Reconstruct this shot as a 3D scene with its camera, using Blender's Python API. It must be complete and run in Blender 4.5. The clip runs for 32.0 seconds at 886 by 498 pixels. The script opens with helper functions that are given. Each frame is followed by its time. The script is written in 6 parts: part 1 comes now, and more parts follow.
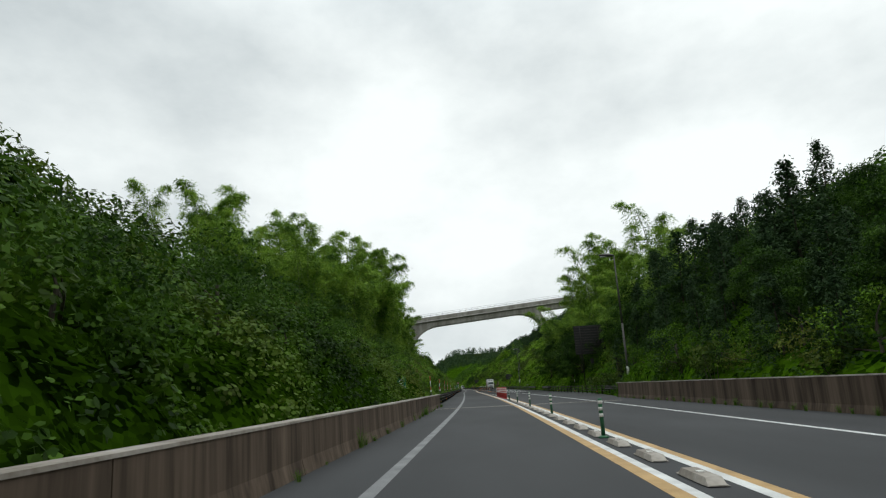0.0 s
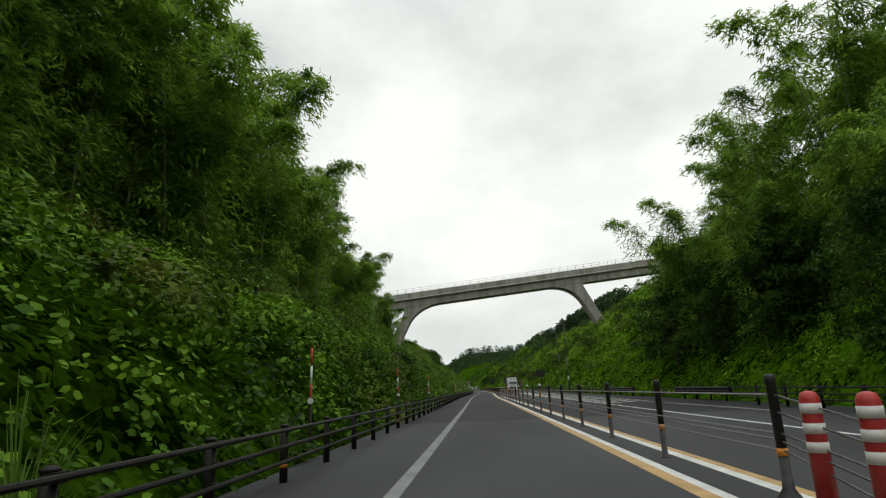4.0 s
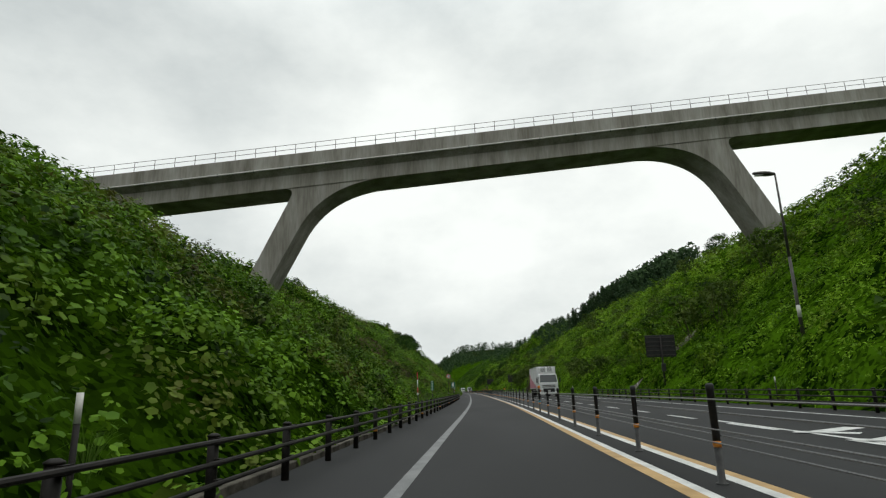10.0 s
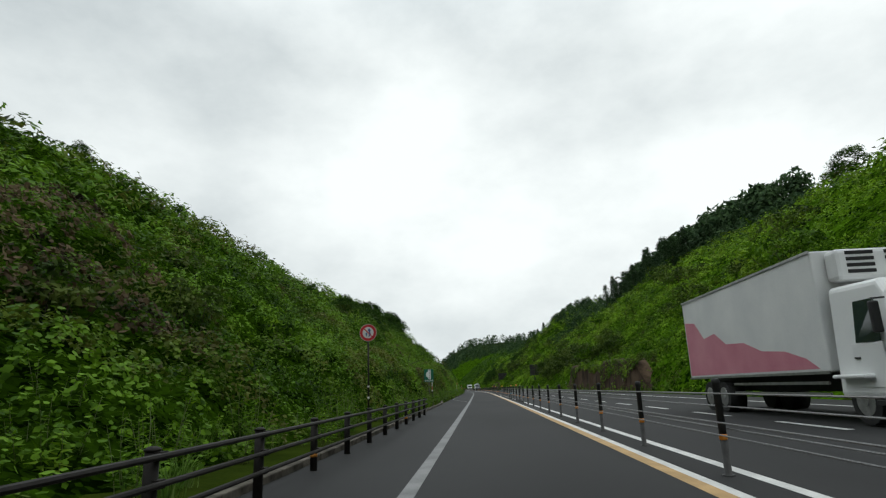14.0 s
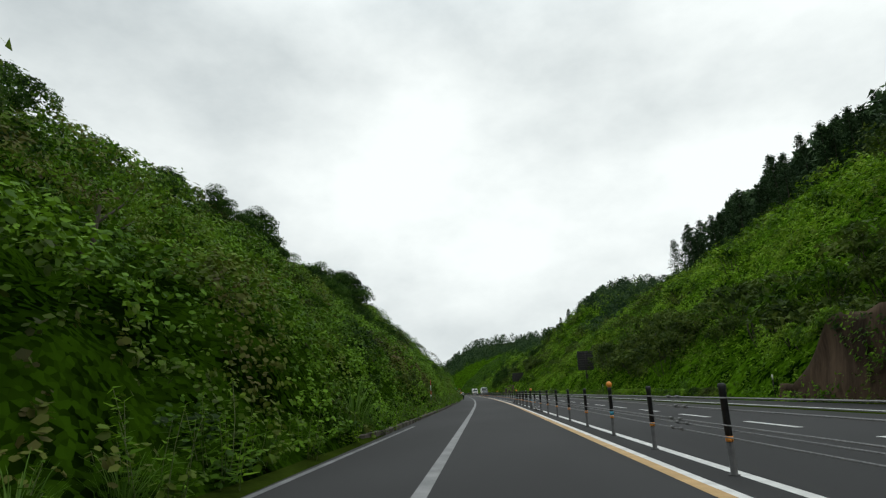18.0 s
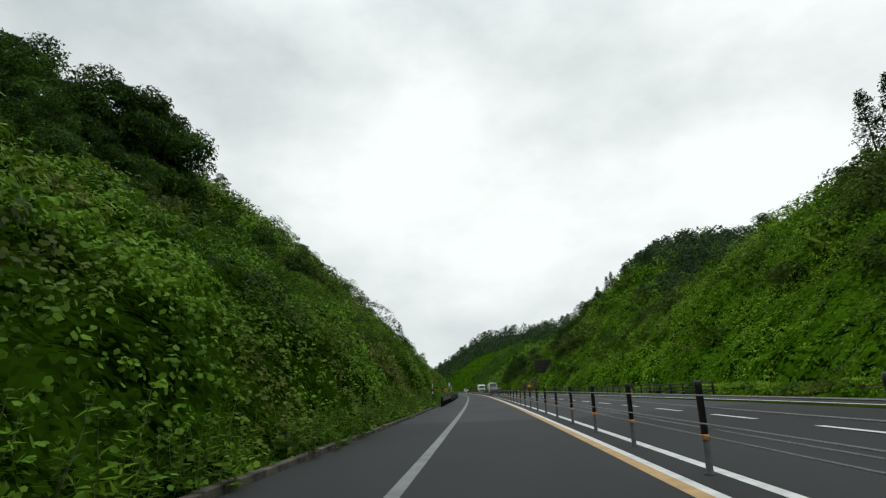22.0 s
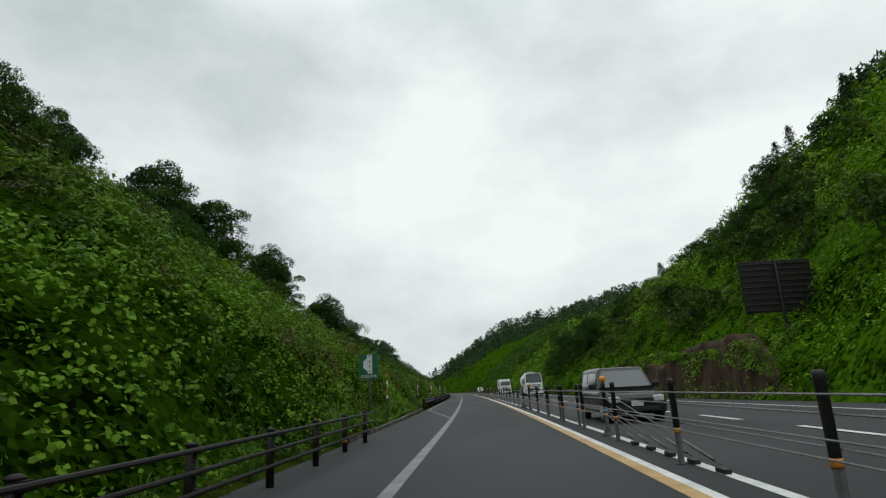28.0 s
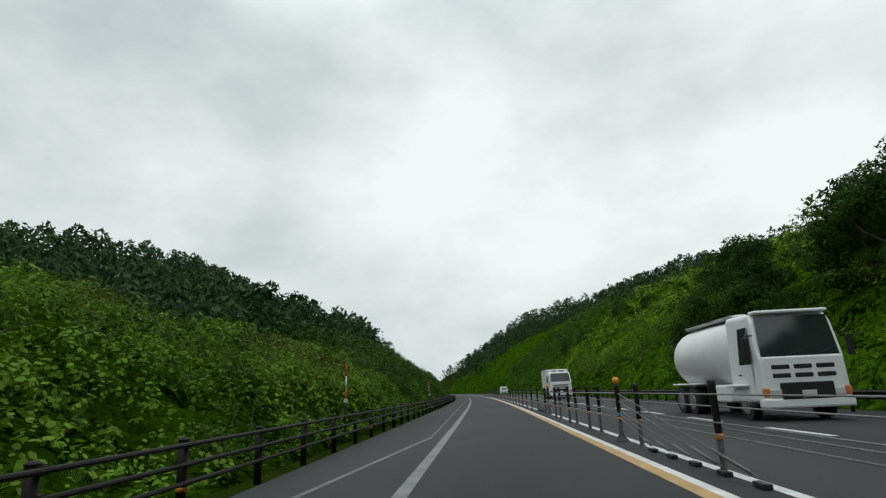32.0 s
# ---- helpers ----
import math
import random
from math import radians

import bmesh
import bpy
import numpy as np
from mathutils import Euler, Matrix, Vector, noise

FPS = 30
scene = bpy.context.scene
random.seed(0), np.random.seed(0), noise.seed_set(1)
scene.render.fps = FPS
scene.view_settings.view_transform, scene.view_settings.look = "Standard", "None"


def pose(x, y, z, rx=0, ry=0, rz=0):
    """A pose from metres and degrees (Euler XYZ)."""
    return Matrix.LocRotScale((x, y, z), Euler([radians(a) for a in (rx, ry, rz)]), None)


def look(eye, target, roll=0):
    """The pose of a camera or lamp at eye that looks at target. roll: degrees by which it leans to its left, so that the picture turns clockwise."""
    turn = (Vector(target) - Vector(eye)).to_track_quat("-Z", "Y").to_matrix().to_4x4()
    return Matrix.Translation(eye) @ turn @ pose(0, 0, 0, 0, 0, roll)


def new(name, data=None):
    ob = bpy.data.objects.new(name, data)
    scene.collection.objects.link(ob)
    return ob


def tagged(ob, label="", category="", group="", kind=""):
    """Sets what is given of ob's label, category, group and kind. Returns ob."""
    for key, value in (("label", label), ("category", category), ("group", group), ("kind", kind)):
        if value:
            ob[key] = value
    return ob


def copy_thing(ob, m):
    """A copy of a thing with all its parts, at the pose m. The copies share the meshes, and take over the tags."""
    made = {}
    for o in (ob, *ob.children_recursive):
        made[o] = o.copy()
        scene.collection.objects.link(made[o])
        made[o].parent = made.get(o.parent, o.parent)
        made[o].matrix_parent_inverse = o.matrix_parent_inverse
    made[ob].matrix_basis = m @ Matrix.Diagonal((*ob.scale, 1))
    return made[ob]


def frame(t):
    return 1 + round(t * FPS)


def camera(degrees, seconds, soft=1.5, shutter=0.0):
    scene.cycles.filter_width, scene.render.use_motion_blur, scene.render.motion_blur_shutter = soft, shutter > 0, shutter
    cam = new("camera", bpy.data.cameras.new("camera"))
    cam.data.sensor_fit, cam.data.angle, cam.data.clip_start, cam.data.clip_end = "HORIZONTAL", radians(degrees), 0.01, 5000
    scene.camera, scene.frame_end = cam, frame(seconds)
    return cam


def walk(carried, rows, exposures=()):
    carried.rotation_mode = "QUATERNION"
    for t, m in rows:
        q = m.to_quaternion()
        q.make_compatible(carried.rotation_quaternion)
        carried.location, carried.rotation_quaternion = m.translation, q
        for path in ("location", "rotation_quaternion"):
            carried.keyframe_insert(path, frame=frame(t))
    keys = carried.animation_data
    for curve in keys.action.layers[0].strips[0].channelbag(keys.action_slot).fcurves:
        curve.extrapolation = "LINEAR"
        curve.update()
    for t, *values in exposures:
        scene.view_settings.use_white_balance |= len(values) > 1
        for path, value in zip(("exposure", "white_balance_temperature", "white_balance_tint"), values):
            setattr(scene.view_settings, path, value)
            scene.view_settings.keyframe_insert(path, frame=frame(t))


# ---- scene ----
cam = camera(75.7, 32.0, soft=1.25)

# The road's line: heading in degrees, a value every 20 m, and the line itself every metre.
HEAD = [0.0, 0.39, 1.12, 1.71, 1.98, 2.09, 2.32, 1.88, 1.04, 0.9, 1.53, 2.11, 2.35, 2.38, 2.55, 2.54, 2.63, 3.1,
        3.69, 4.08, 4.55, 4.81, 5.07, 5.82, 6.59, 7.07, 7.21, 7.37, 7.79, 8.25, 8.77, 9.77]
S0, S1 = -105, 1070
_s = np.arange(S0, S1 + 1.0)
_h = np.radians(np.interp(_s, np.arange(len(HEAD)) * 20.0, HEAD) + np.clip(_s - 620, 0, 338) * 0.0296)
_x = np.concatenate([[0], np.cumsum(-np.sin(_h[:-1]))])
_y = np.concatenate([[0], np.cumsum(np.cos(_h[:-1]))])
_x, _y = _x - np.interp(0, _s, _x), _y - np.interp(0, _s, _y)


def road_xy(s, u):
    """Places u metres to the right of the line, s metres along it (arrays or numbers)."""
    h = np.interp(s, _s, _h)
    return np.interp(s, _s, _x) + u * np.cos(h), np.interp(s, _s, _y) + u * np.sin(h)


def road_z(s, u):
    """Cross fall of the oncoming side: level at first, banked in the bend, falling away at the end."""
    c = np.interp(s, [79, 143, 225, 371, 439, 514, 607], [0.0, 0.01, 0.025, 0.043, 0.02, -0.012, 0.0])
    return c * np.clip(np.asarray(u, float) - 2.7, 0, 9.6)


def on_road(s, u=0.0, z=0.0, turn=0.0):
    """The pose of a thing that stands at (s, u) and faces along the road."""
    x, y = road_xy(s, u)
    return pose(float(x), float(y), z + float(road_z(s, u)), 0, 0, math.degrees(float(np.interp(s, _s, _h))) + turn)


# The camera's path: seconds, x, y, z, and the three turns in degrees.
ROWS = [
    (0.0, 0.230, -0.002, 1.150, 103.802, 2.899, 4.097),
    (0.5, 0.207, 7.894, 1.150, 104.016, 2.788, 4.189),
    (1.0, 0.165, 15.741, 1.150, 103.657, 2.821, 4.216),
    (1.5, 0.061, 23.503, 1.150, 103.533, 2.627, 4.247),
    (2.0, -0.080, 31.194, 1.150, 103.544, 2.884, 4.811),
    (2.5, -0.339, 38.903, 1.150, 103.384, 3.438, 5.007),
    (3.0, -0.636, 46.630, 1.150, 104.330, 3.354, 5.240),
    (3.5, -0.797, 54.383, 1.150, 103.982, 2.623, 5.449),
    (5.5, -1.648, 85.557, 1.150, 103.905, 2.512, 5.977),
    (6.0, -1.890, 93.442, 1.150, 103.774, 2.556, 6.043),
    (6.5, -2.155, 101.409, 1.150, 103.687, 2.602, 6.005),
    (7.0, -2.426, 109.444, 1.150, 103.800, 2.220, 6.114),
    (7.5, -2.758, 117.517, 1.150, 103.706, 1.641, 6.262),
    (8.0, -3.107, 125.603, 1.150, 103.851, 1.480, 6.456),
    (8.5, -3.428, 133.689, 1.150, 103.598, 1.259, 6.127),
    (9.0, -3.711, 141.771, 1.150, 103.913, 1.392, 5.715),
    (9.5, -4.008, 149.833, 1.150, 103.823, 1.432, 5.516),
    (10.0, -4.253, 157.845, 1.150, 104.031, 1.387, 4.977),
    (10.5, -4.336, 165.779, 1.150, 103.778, 1.522, 4.678),
    (11.0, -4.406, 173.681, 1.150, 103.923, 1.715, 4.680),
    (11.5, -4.535, 181.561, 1.150, 104.045, 2.109, 4.938),
    (12.0, -4.684, 189.397, 1.150, 104.162, 2.109, 5.171),
    (12.5, -4.942, 197.205, 1.150, 104.165, 2.005, 5.350),
    (13.0, -5.233, 204.998, 1.150, 104.017, 2.135, 5.693),
    (13.5, -5.547, 212.869, 1.150, 103.922, 2.005, 5.908),
    (14.0, -5.895, 220.800, 1.150, 103.807, 1.962, 5.896),
    (14.5, -6.200, 228.760, 1.150, 103.994, 1.955, 5.928),
    (16.5, -7.513, 260.643, 1.150, 104.248, 1.785, 6.174),
    (17.0, -7.848, 268.634, 1.150, 104.157, 2.112, 6.471),
    (17.5, -8.225, 276.638, 1.150, 104.167, 1.958, 6.629),
    (18.0, -8.617, 284.650, 1.150, 104.255, 1.802, 6.583),
    (18.5, -8.925, 292.677, 1.150, 104.216, 1.780, 6.538),
    (19.0, -9.226, 300.723, 1.150, 104.033, 2.095, 6.321),
    (19.5, -9.528, 308.809, 1.150, 104.130, 1.952, 6.380),
    (20.0, -9.837, 316.911, 1.150, 104.119, 1.853, 6.575),
    (20.5, -10.167, 325.003, 1.150, 104.015, 2.183, 6.817),
    (21.0, -10.519, 333.095, 1.150, 104.028, 2.113, 6.929),
    (21.5, -10.955, 341.204, 1.150, 104.265, 2.105, 7.284),
    (22.0, -11.429, 349.346, 1.150, 104.016, 2.082, 7.480),
    (22.5, -11.983, 357.546, 1.150, 103.926, 1.937, 7.731),
    (23.0, -12.568, 365.773, 1.150, 103.880, 1.902, 7.816),
    (23.5, -13.090, 373.948, 1.150, 104.030, 1.927, 7.803),
    (24.0, -13.631, 382.094, 1.150, 104.113, 1.970, 7.931),
    (24.5, -14.215, 390.257, 1.150, 104.314, 2.061, 8.167),
    (25.0, -14.832, 398.498, 1.150, 104.009, 2.048, 8.442),
    (25.5, -15.488, 406.809, 1.150, 103.827, 2.614, 8.662),
    (27.5, -18.277, 440.322, 1.150, 103.775, 3.035, 9.081),
    (28.0, -19.024, 448.662, 1.150, 104.071, 2.937, 9.258),
    (28.5, -19.753, 456.915, 1.150, 103.961, 2.630, 9.582),
    (29.0, -20.516, 465.035, 1.150, 103.957, 2.691, 10.089),
    (29.5, -21.412, 473.029, 1.150, 103.766, 2.761, 10.588),
    (30.0, -22.353, 481.053, 1.150, 104.052, 3.027, 10.775),
    (30.5, -23.318, 489.072, 1.150, 103.948, 2.947, 10.922),
    (31.0, -24.307, 497.064, 1.150, 103.777, 2.669, 10.739),
    (31.5, -25.382, 504.975, 1.150, 104.230, 2.853, 10.999),
    (32.0, -26.473, 512.906, 1.150, 104.174, 2.572, 11.115),
]
# Seconds, stops, kelvin and tint of the clip's own camera.
LOOKS = [(0, 0, 6500, 10), (1.5, 0, 6560, 10), (3, 0, 6850, 10), (6, 0.05, 6850, 10), (7.5, 0.12, 6750, 10), (9.5, -0.02, 6700, 10), (11.5, -0.03, 6700, 10), (13, 0, 6500, 10), (20, -0.02, 6540, 9.6), (26, -0.05, 6515, 9.1), (29, -0.16, 6490, 8.6), (32, -0.14, 6490, 8.6)]
walk(cam, [(t, pose(*row)) for t, *row in ROWS], LOOKS)

# ---- sky and light: an overcast afternoon ----
world = bpy.data.worlds.new("overcast_sky")
scene.world = world
world.use_nodes = True
wn, wl = world.node_tree.nodes, world.node_tree.links
wn.clear()
w_out, w_bg = wn.new("ShaderNodeOutputWorld"), wn.new("ShaderNodeBackground")
w_co, w_map = wn.new("ShaderNodeTexCoord"), wn.new("ShaderNodeMapping")
w_n1, w_n2 = wn.new("ShaderNodeTexNoise"), wn.new("ShaderNodeTexNoise")
w_mix, w_ramp = wn.new("ShaderNodeMath"), wn.new("ShaderNodeValToRGB")
w_map.inputs["Scale"].default_value = (1.0, 1.0, 1.7)
w_n1.inputs["Scale"].default_value, w_n1.inputs["Detail"].default_value, w_n1.inputs["Roughness"].default_value = 3.6, 7, 0.56
w_n2.inputs["Scale"].default_value, w_n2.inputs["Detail"].default_value = 0.9, 2
w_mix.operation = "MULTIPLY_ADD"
w_mix.inputs[1].default_value = 0.7
wl.new(w_co.outputs["Generated"], w_map.inputs["Vector"])
wl.new(w_map.outputs["Vector"], w_n1.inputs["Vector"])
wl.new(w_map.outputs["Vector"], w_n2.inputs["Vector"])
wl.new(w_n1.outputs["Fac"], w_mix.inputs[0])
wl.new(w_n2.outputs["Fac"], w_mix.inputs[2])
w_half = wn.new("ShaderNodeMath")
w_half.operation = "MULTIPLY"
w_half.inputs[1].default_value = 0.59
wl.new(w_mix.outputs[0], w_half.inputs[0])
wl.new(w_half.outputs[0], w_ramp.inputs["Fac"])
w_ramp.color_ramp.elements[0].position, w_ramp.color_ramp.elements[0].color = 0.40, (0.47, 0.52, 0.535, 1)
w_ramp.color_ramp.elements[1].position, w_ramp.color_ramp.elements[1].color = 0.64, (0.80, 0.85, 0.845, 1)
wl.new(w_ramp.outputs["Color"], w_bg.inputs["Color"])
# an overcast sky is brightest overhead
w_sep, w_up = wn.new("ShaderNodeSeparateXYZ"), wn.new("ShaderNodeMapRange")
w_up.interpolation_type = "SMOOTHSTEP"
w_up.inputs["From Min"].default_value, w_up.inputs["From Max"].default_value = 0.52, 1.0
w_up.inputs["To Min"].default_value, w_up.inputs["To Max"].default_value = 1.22, 3.2
wl.new(w_co.outputs["Generated"], w_sep.inputs["Vector"])
wl.new(w_sep.outputs["Z"], w_up.inputs["Value"])
wl.new(w_up.outputs["Result"], w_bg.inputs["Strength"])
wl.new(w_bg.outputs["Background"], w_out.inputs["Surface"])

sun_data = bpy.data.lights.new("sun", "SUN")
sun_data.energy, sun_data.angle, sun_data.color = 0.35, radians(25), (1.0, 0.98, 0.94)
sun = new("sun", sun_data)
sun.matrix_world = look((0, 0, 50), (-20, -15, 0))

# ---- materials ----
def mat(name, c1, c2, scale=3.0, rough=0.7, bump=0.2, metal=0.0, fine=40.0, rand=0.0, spec=0.4, stretch=(1, 1, 1), bump_dist=0.02):
    """A surface of two colours mixed by noise at two scales, with relief; rand varies its value from object to object."""
    m = bpy.data.materials.new(name)
    m.use_nodes = True
    n, l = m.node_tree.nodes, m.node_tree.links
    b = n["Principled BSDF"]
    co, mp = n.new("ShaderNodeTexCoord"), n.new("ShaderNodeMapping")
    mp.inputs["Scale"].default_value = stretch
    l.new(co.outputs["Object"], mp.inputs["Vector"])
    a, f = n.new("ShaderNodeTexNoise"), n.new("ShaderNodeTexNoise")
    a.inputs["Scale"].default_value, a.inputs["Detail"].default_value = scale, 6
    f.inputs["Scale"].default_value, f.inputs["Detail"].default_value = fine, 3
    l.new(mp.outputs["Vector"], a.inputs["Vector"])
    l.new(mp.outputs["Vector"], f.inputs["Vector"])
    s = n.new("ShaderNodeMath")
    s.operation = "MULTIPLY_ADD"
    s.inputs[1].default_value = 0.45
    l.new(f.outputs["Fac"], s.inputs[0])
    l.new(a.outputs["Fac"], s.inputs[2])
    r = n.new("ShaderNodeValToRGB")
    r.color_ramp.elements[0].position, r.color_ramp.elements[0].color = 0.5, (*c1, 1)
    r.color_ramp.elements[1].position, r.color_ramp.elements[1].color = 0.95, (*c2, 1)
    l.new(s.outputs[0], r.inputs["Fac"])
    last = r.outputs["Color"]
    if rand:
        oi, hs, k = n.new("ShaderNodeObjectInfo"), n.new("ShaderNodeHueSaturation"), n.new("ShaderNodeMapRange")
        k.inputs["To Min"].default_value, k.inputs["To Max"].default_value = 1 - rand, 1 + rand
        l.new(oi.outputs["Random"], k.inputs["Value"])
        l.new(k.outputs["Result"], hs.inputs["Value"])
        l.new(last, hs.inputs["Color"])
        last = hs.outputs["Color"]
    l.new(last, b.inputs["Base Color"])
    b.inputs["Roughness"].default_value, b.inputs["Metallic"].default_value = rough, metal
    b.inputs["Specular IOR Level"].default_value = spec
    if bump:
        bp = n.new("ShaderNodeBump")
        bp.inputs["Strength"].default_value, bp.inputs["Distance"].default_value = bump, bump_dist
        l.new(s.outputs[0], bp.inputs["Height"])
        l.new(bp.outputs["Normal"], b.inputs["Normal"])
    return m


def leaf_mat(name, dark, mid, light, patch=0.12, through_light=0.35, rough=0.5, withered=0.0):
    """Leaves: each leaf its own shade, in patches that drift over metres; some light comes through."""
    m = bpy.data.materials.new(name)
    m.use_nodes = True
    n, l = m.node_tree.nodes, m.node_tree.links
    b = n["Principled BSDF"]
    g, ge = n.new("ShaderNodeNewGeometry"), n.new("ShaderNodeTexCoord")
    p = n.new("ShaderNodeTexNoise")
    p.inputs["Scale"].default_value, p.inputs["Detail"].default_value = patch, 4
    l.new(ge.outputs["Object"], p.inputs["Vector"])
    s = n.new("ShaderNodeMath")
    s.operation = "MULTIPLY_ADD"
    s.inputs[1].default_value = 0.32
    p2, s2 = n.new("ShaderNodeTexNoise"), n.new("ShaderNodeMath")
    p2.inputs["Scale"].default_value, p2.inputs["Detail"].default_value = 0.75, 2
    l.new(ge.outputs["Object"], p2.inputs["Vector"])
    s2.operation = "MULTIPLY_ADD"
    s2.inputs[1].default_value = 0.8
    l.new(p2.outputs["Fac"], s2.inputs[0])
    l.new(p.outputs["Fac"], s2.inputs[2])
    s3 = n.new("ShaderNodeMath")
    s3.operation = "MULTIPLY_ADD"
    s3.inputs[1].default_value, s3.inputs[2].default_value = 1.6, -0.86
    l.new(s2.outputs[0], s3.inputs[0])
    l.new(g.outputs["Random Per Island"], s.inputs[0])
    l.new(s3.outputs[0], s.inputs[2])
    r = n.new("ShaderNodeValToRGB")
    r.color_ramp.elements[0].position, r.color_ramp.elements[0].color = 0.38, (*dark, 1)
    r.color_ramp.elements[1].position, r.color_ramp.elements[1].color = 1.0, (*light, 1)
    e = r.color_ramp.elements.new(0.68)
    e.color = (*mid, 1)
    l.new(s.outputs[0], r.inputs["Fac"])
    shade = r.outputs["Color"]
    if withered:
        pw, th, mw = n.new("ShaderNodeTexNoise"), n.new("ShaderNodeMapRange"), n.new("ShaderNodeMix")
        pw.inputs["Scale"].default_value, pw.inputs["Detail"].default_value = 0.22, 5
        l.new(ge.outputs["Object"], pw.inputs["Vector"])
        th.inputs["From Min"].default_value, th.inputs["From Max"].default_value = 0.51, 0.64
        th.inputs["To Max"].default_value = withered
        l.new(pw.outputs["Fac"], th.inputs["Value"])
        mw.data_type = "RGBA"
        l.new(th.outputs["Result"], mw.inputs["Factor"])
        l.new(shade, mw.inputs["A"])
        mw.inputs["B"].default_value = (0.11, 0.075, 0.028, 1)
        shade = mw.outputs["Result"]
    l.new(shade, b.inputs["Base Color"])
    b.inputs["Roughness"].default_value, b.inputs["Specular IOR Level"].default_value = rough, 0.10
    t, mx = n.new("ShaderNodeBsdfTranslucent"), n.new("ShaderNodeMixShader")
    l.new(shade, t.inputs["Color"])
    mx.inputs["Fac"].default_value = through_light
    l.new(b.outputs["BSDF"], mx.inputs[1])
    l.new(t.outputs["BSDF"], mx.inputs[2])
    l.new(mx.outputs["Shader"], n["Material Output"].inputs["Surface"])
    return m


M_ASPHALT = mat("asphalt", (0.022, 0.0225, 0.024), (0.041, 0.042, 0.044), 0.35, 0.85, 0.5, fine=90, spec=0.25, stretch=(1, 0.3, 1), bump_dist=0.006)
M_ASPHALT_OLD = mat("older_asphalt", (0.027, 0.0275, 0.0285), (0.050, 0.051, 0.053), 0.35, 0.85, 0.5, fine=90, spec=0.25, stretch=(1, 0.3, 1), bump_dist=0.006)
M_ASPHALT_NEW = mat("newer_asphalt", (0.0128, 0.0130, 0.0135), (0.0240, 0.0243, 0.025), 0.35, 0.85, 0.5, fine=90, spec=0.25, stretch=(1, 0.3, 1), bump_dist=0.006)
M_WHITE = mat("road_paint_white", (0.42, 0.42, 0.41), (0.66, 0.66, 0.64), 2.5, 0.6, 0.2, fine=60)
M_LINE = mat("road_paint_worn", (0.10, 0.103, 0.106), (0.21, 0.21, 0.21), 1.6, 0.7, 0.2, fine=45)
M_YELLOW = mat("road_paint_yellow", (0.30, 0.185, 0.07), (0.47, 0.30, 0.125), 2.5, 0.7, 0.2, fine=60)
# earth toned dark olive: the shade under the growth is part of this colour
M_SOIL_SHADED = mat("soil", (0.012, 0.020, 0.003), (0.030, 0.046, 0.006), 0.8, 1.0, 0.8, fine=14, spec=0.0)
M_BARE = mat("bare_slope", (0.16, 0.095, 0.045), (0.24, 0.17, 0.085), 0.6, 0.95, 0.8, fine=9, spec=0.1)
M_CONCRETE = mat("bridge_concrete", (0.165, 0.150, 0.125), (0.365, 0.350, 0.315), 0.55, 0.9, 0.15, fine=5, stretch=(1, 1, 0.13), spec=0.2)
M_BARRIER = mat("stained_concrete", (0.028, 0.020, 0.014), (0.135, 0.100, 0.074), 1.9, 0.9, 0.3, fine=11, stretch=(1, 1, 0.06), rand=0.18, spec=0.15)
M_CAP = mat("pale_concrete", (0.15, 0.125, 0.10), (0.36, 0.33, 0.29), 1.0, 0.9, 0.2, fine=12)
M_KERB = mat("kerb_concrete", (0.030, 0.027, 0.022), (0.125, 0.112, 0.094), 1.2, 0.95, 0.5, fine=14, rand=0.25, spec=0.1)
M_RAIL = mat("dark_brown_paint", (0.008, 0.0065, 0.006), (0.018, 0.015, 0.013), 4.0, 0.6, 0.1, fine=40, spec=0.18)
M_STEEL = mat("galvanised_steel", (0.085, 0.085, 0.085), (0.16, 0.16, 0.16), 5.0, 0.5, 0.1, fine=60, metal=0.6)
M_BLACK = mat("black_rubber", (0.008, 0.008, 0.008), (0.018, 0.018, 0.018), 8.0, 0.6, 0.2)
M_ROPE = mat("steel_rope", (0.09, 0.09, 0.09), (0.19, 0.19, 0.19), 30.0, 0.5, 0.3, metal=0.4)
M_ORANGE = mat("orange_reflector", (0.60, 0.20, 0.02), (0.80, 0.30, 0.04), 10.0, 0.4, 0.0)
M_BLUE = mat("blue_band", (0.02, 0.22, 0.32), (0.04, 0.30, 0.42), 10.0, 0.4, 0.0)
M_RED = mat("red_plastic", (0.34, 0.022, 0.022), (0.46, 0.04, 0.035), 5.0, 0.5, 0.1, rand=0.12)
M_GREENP = mat("green_plastic", (0.012, 0.075, 0.032), (0.022, 0.12, 0.052), 6.0, 0.5, 0.1)
M_BAND = mat("reflective_white", (0.50, 0.48, 0.45), (0.66, 0.64, 0.60), 9.0, 0.45, 0.0)
M_GREYPOLE = mat("grey_pole", (0.040, 0.036, 0.032), (0.075, 0.07, 0.062), 3.0, 0.5, 0.1, metal=0.3)
L_KUDZU = leaf_mat("kudzu_leaf", (0.008, 0.025, 0.002), (0.050, 0.118, 0.005), (0.132, 0.258, 0.016), patch=0.16, through_light=0.28, rough=0.65, withered=0.6)
L_SLOPE = leaf_mat("slope_shrub_leaf", (0.010, 0.030, 0.002), (0.071, 0.156, 0.005), (0.200, 0.350, 0.020), patch=0.10, rough=0.7, withered=0.35)
L_MIXED = leaf_mat("thicket_leaf", (0.006, 0.018, 0.0015), (0.024, 0.060, 0.004), (0.075, 0.155, 0.012), patch=0.22, through_light=0.28, rough=0.65, withered=0.25)
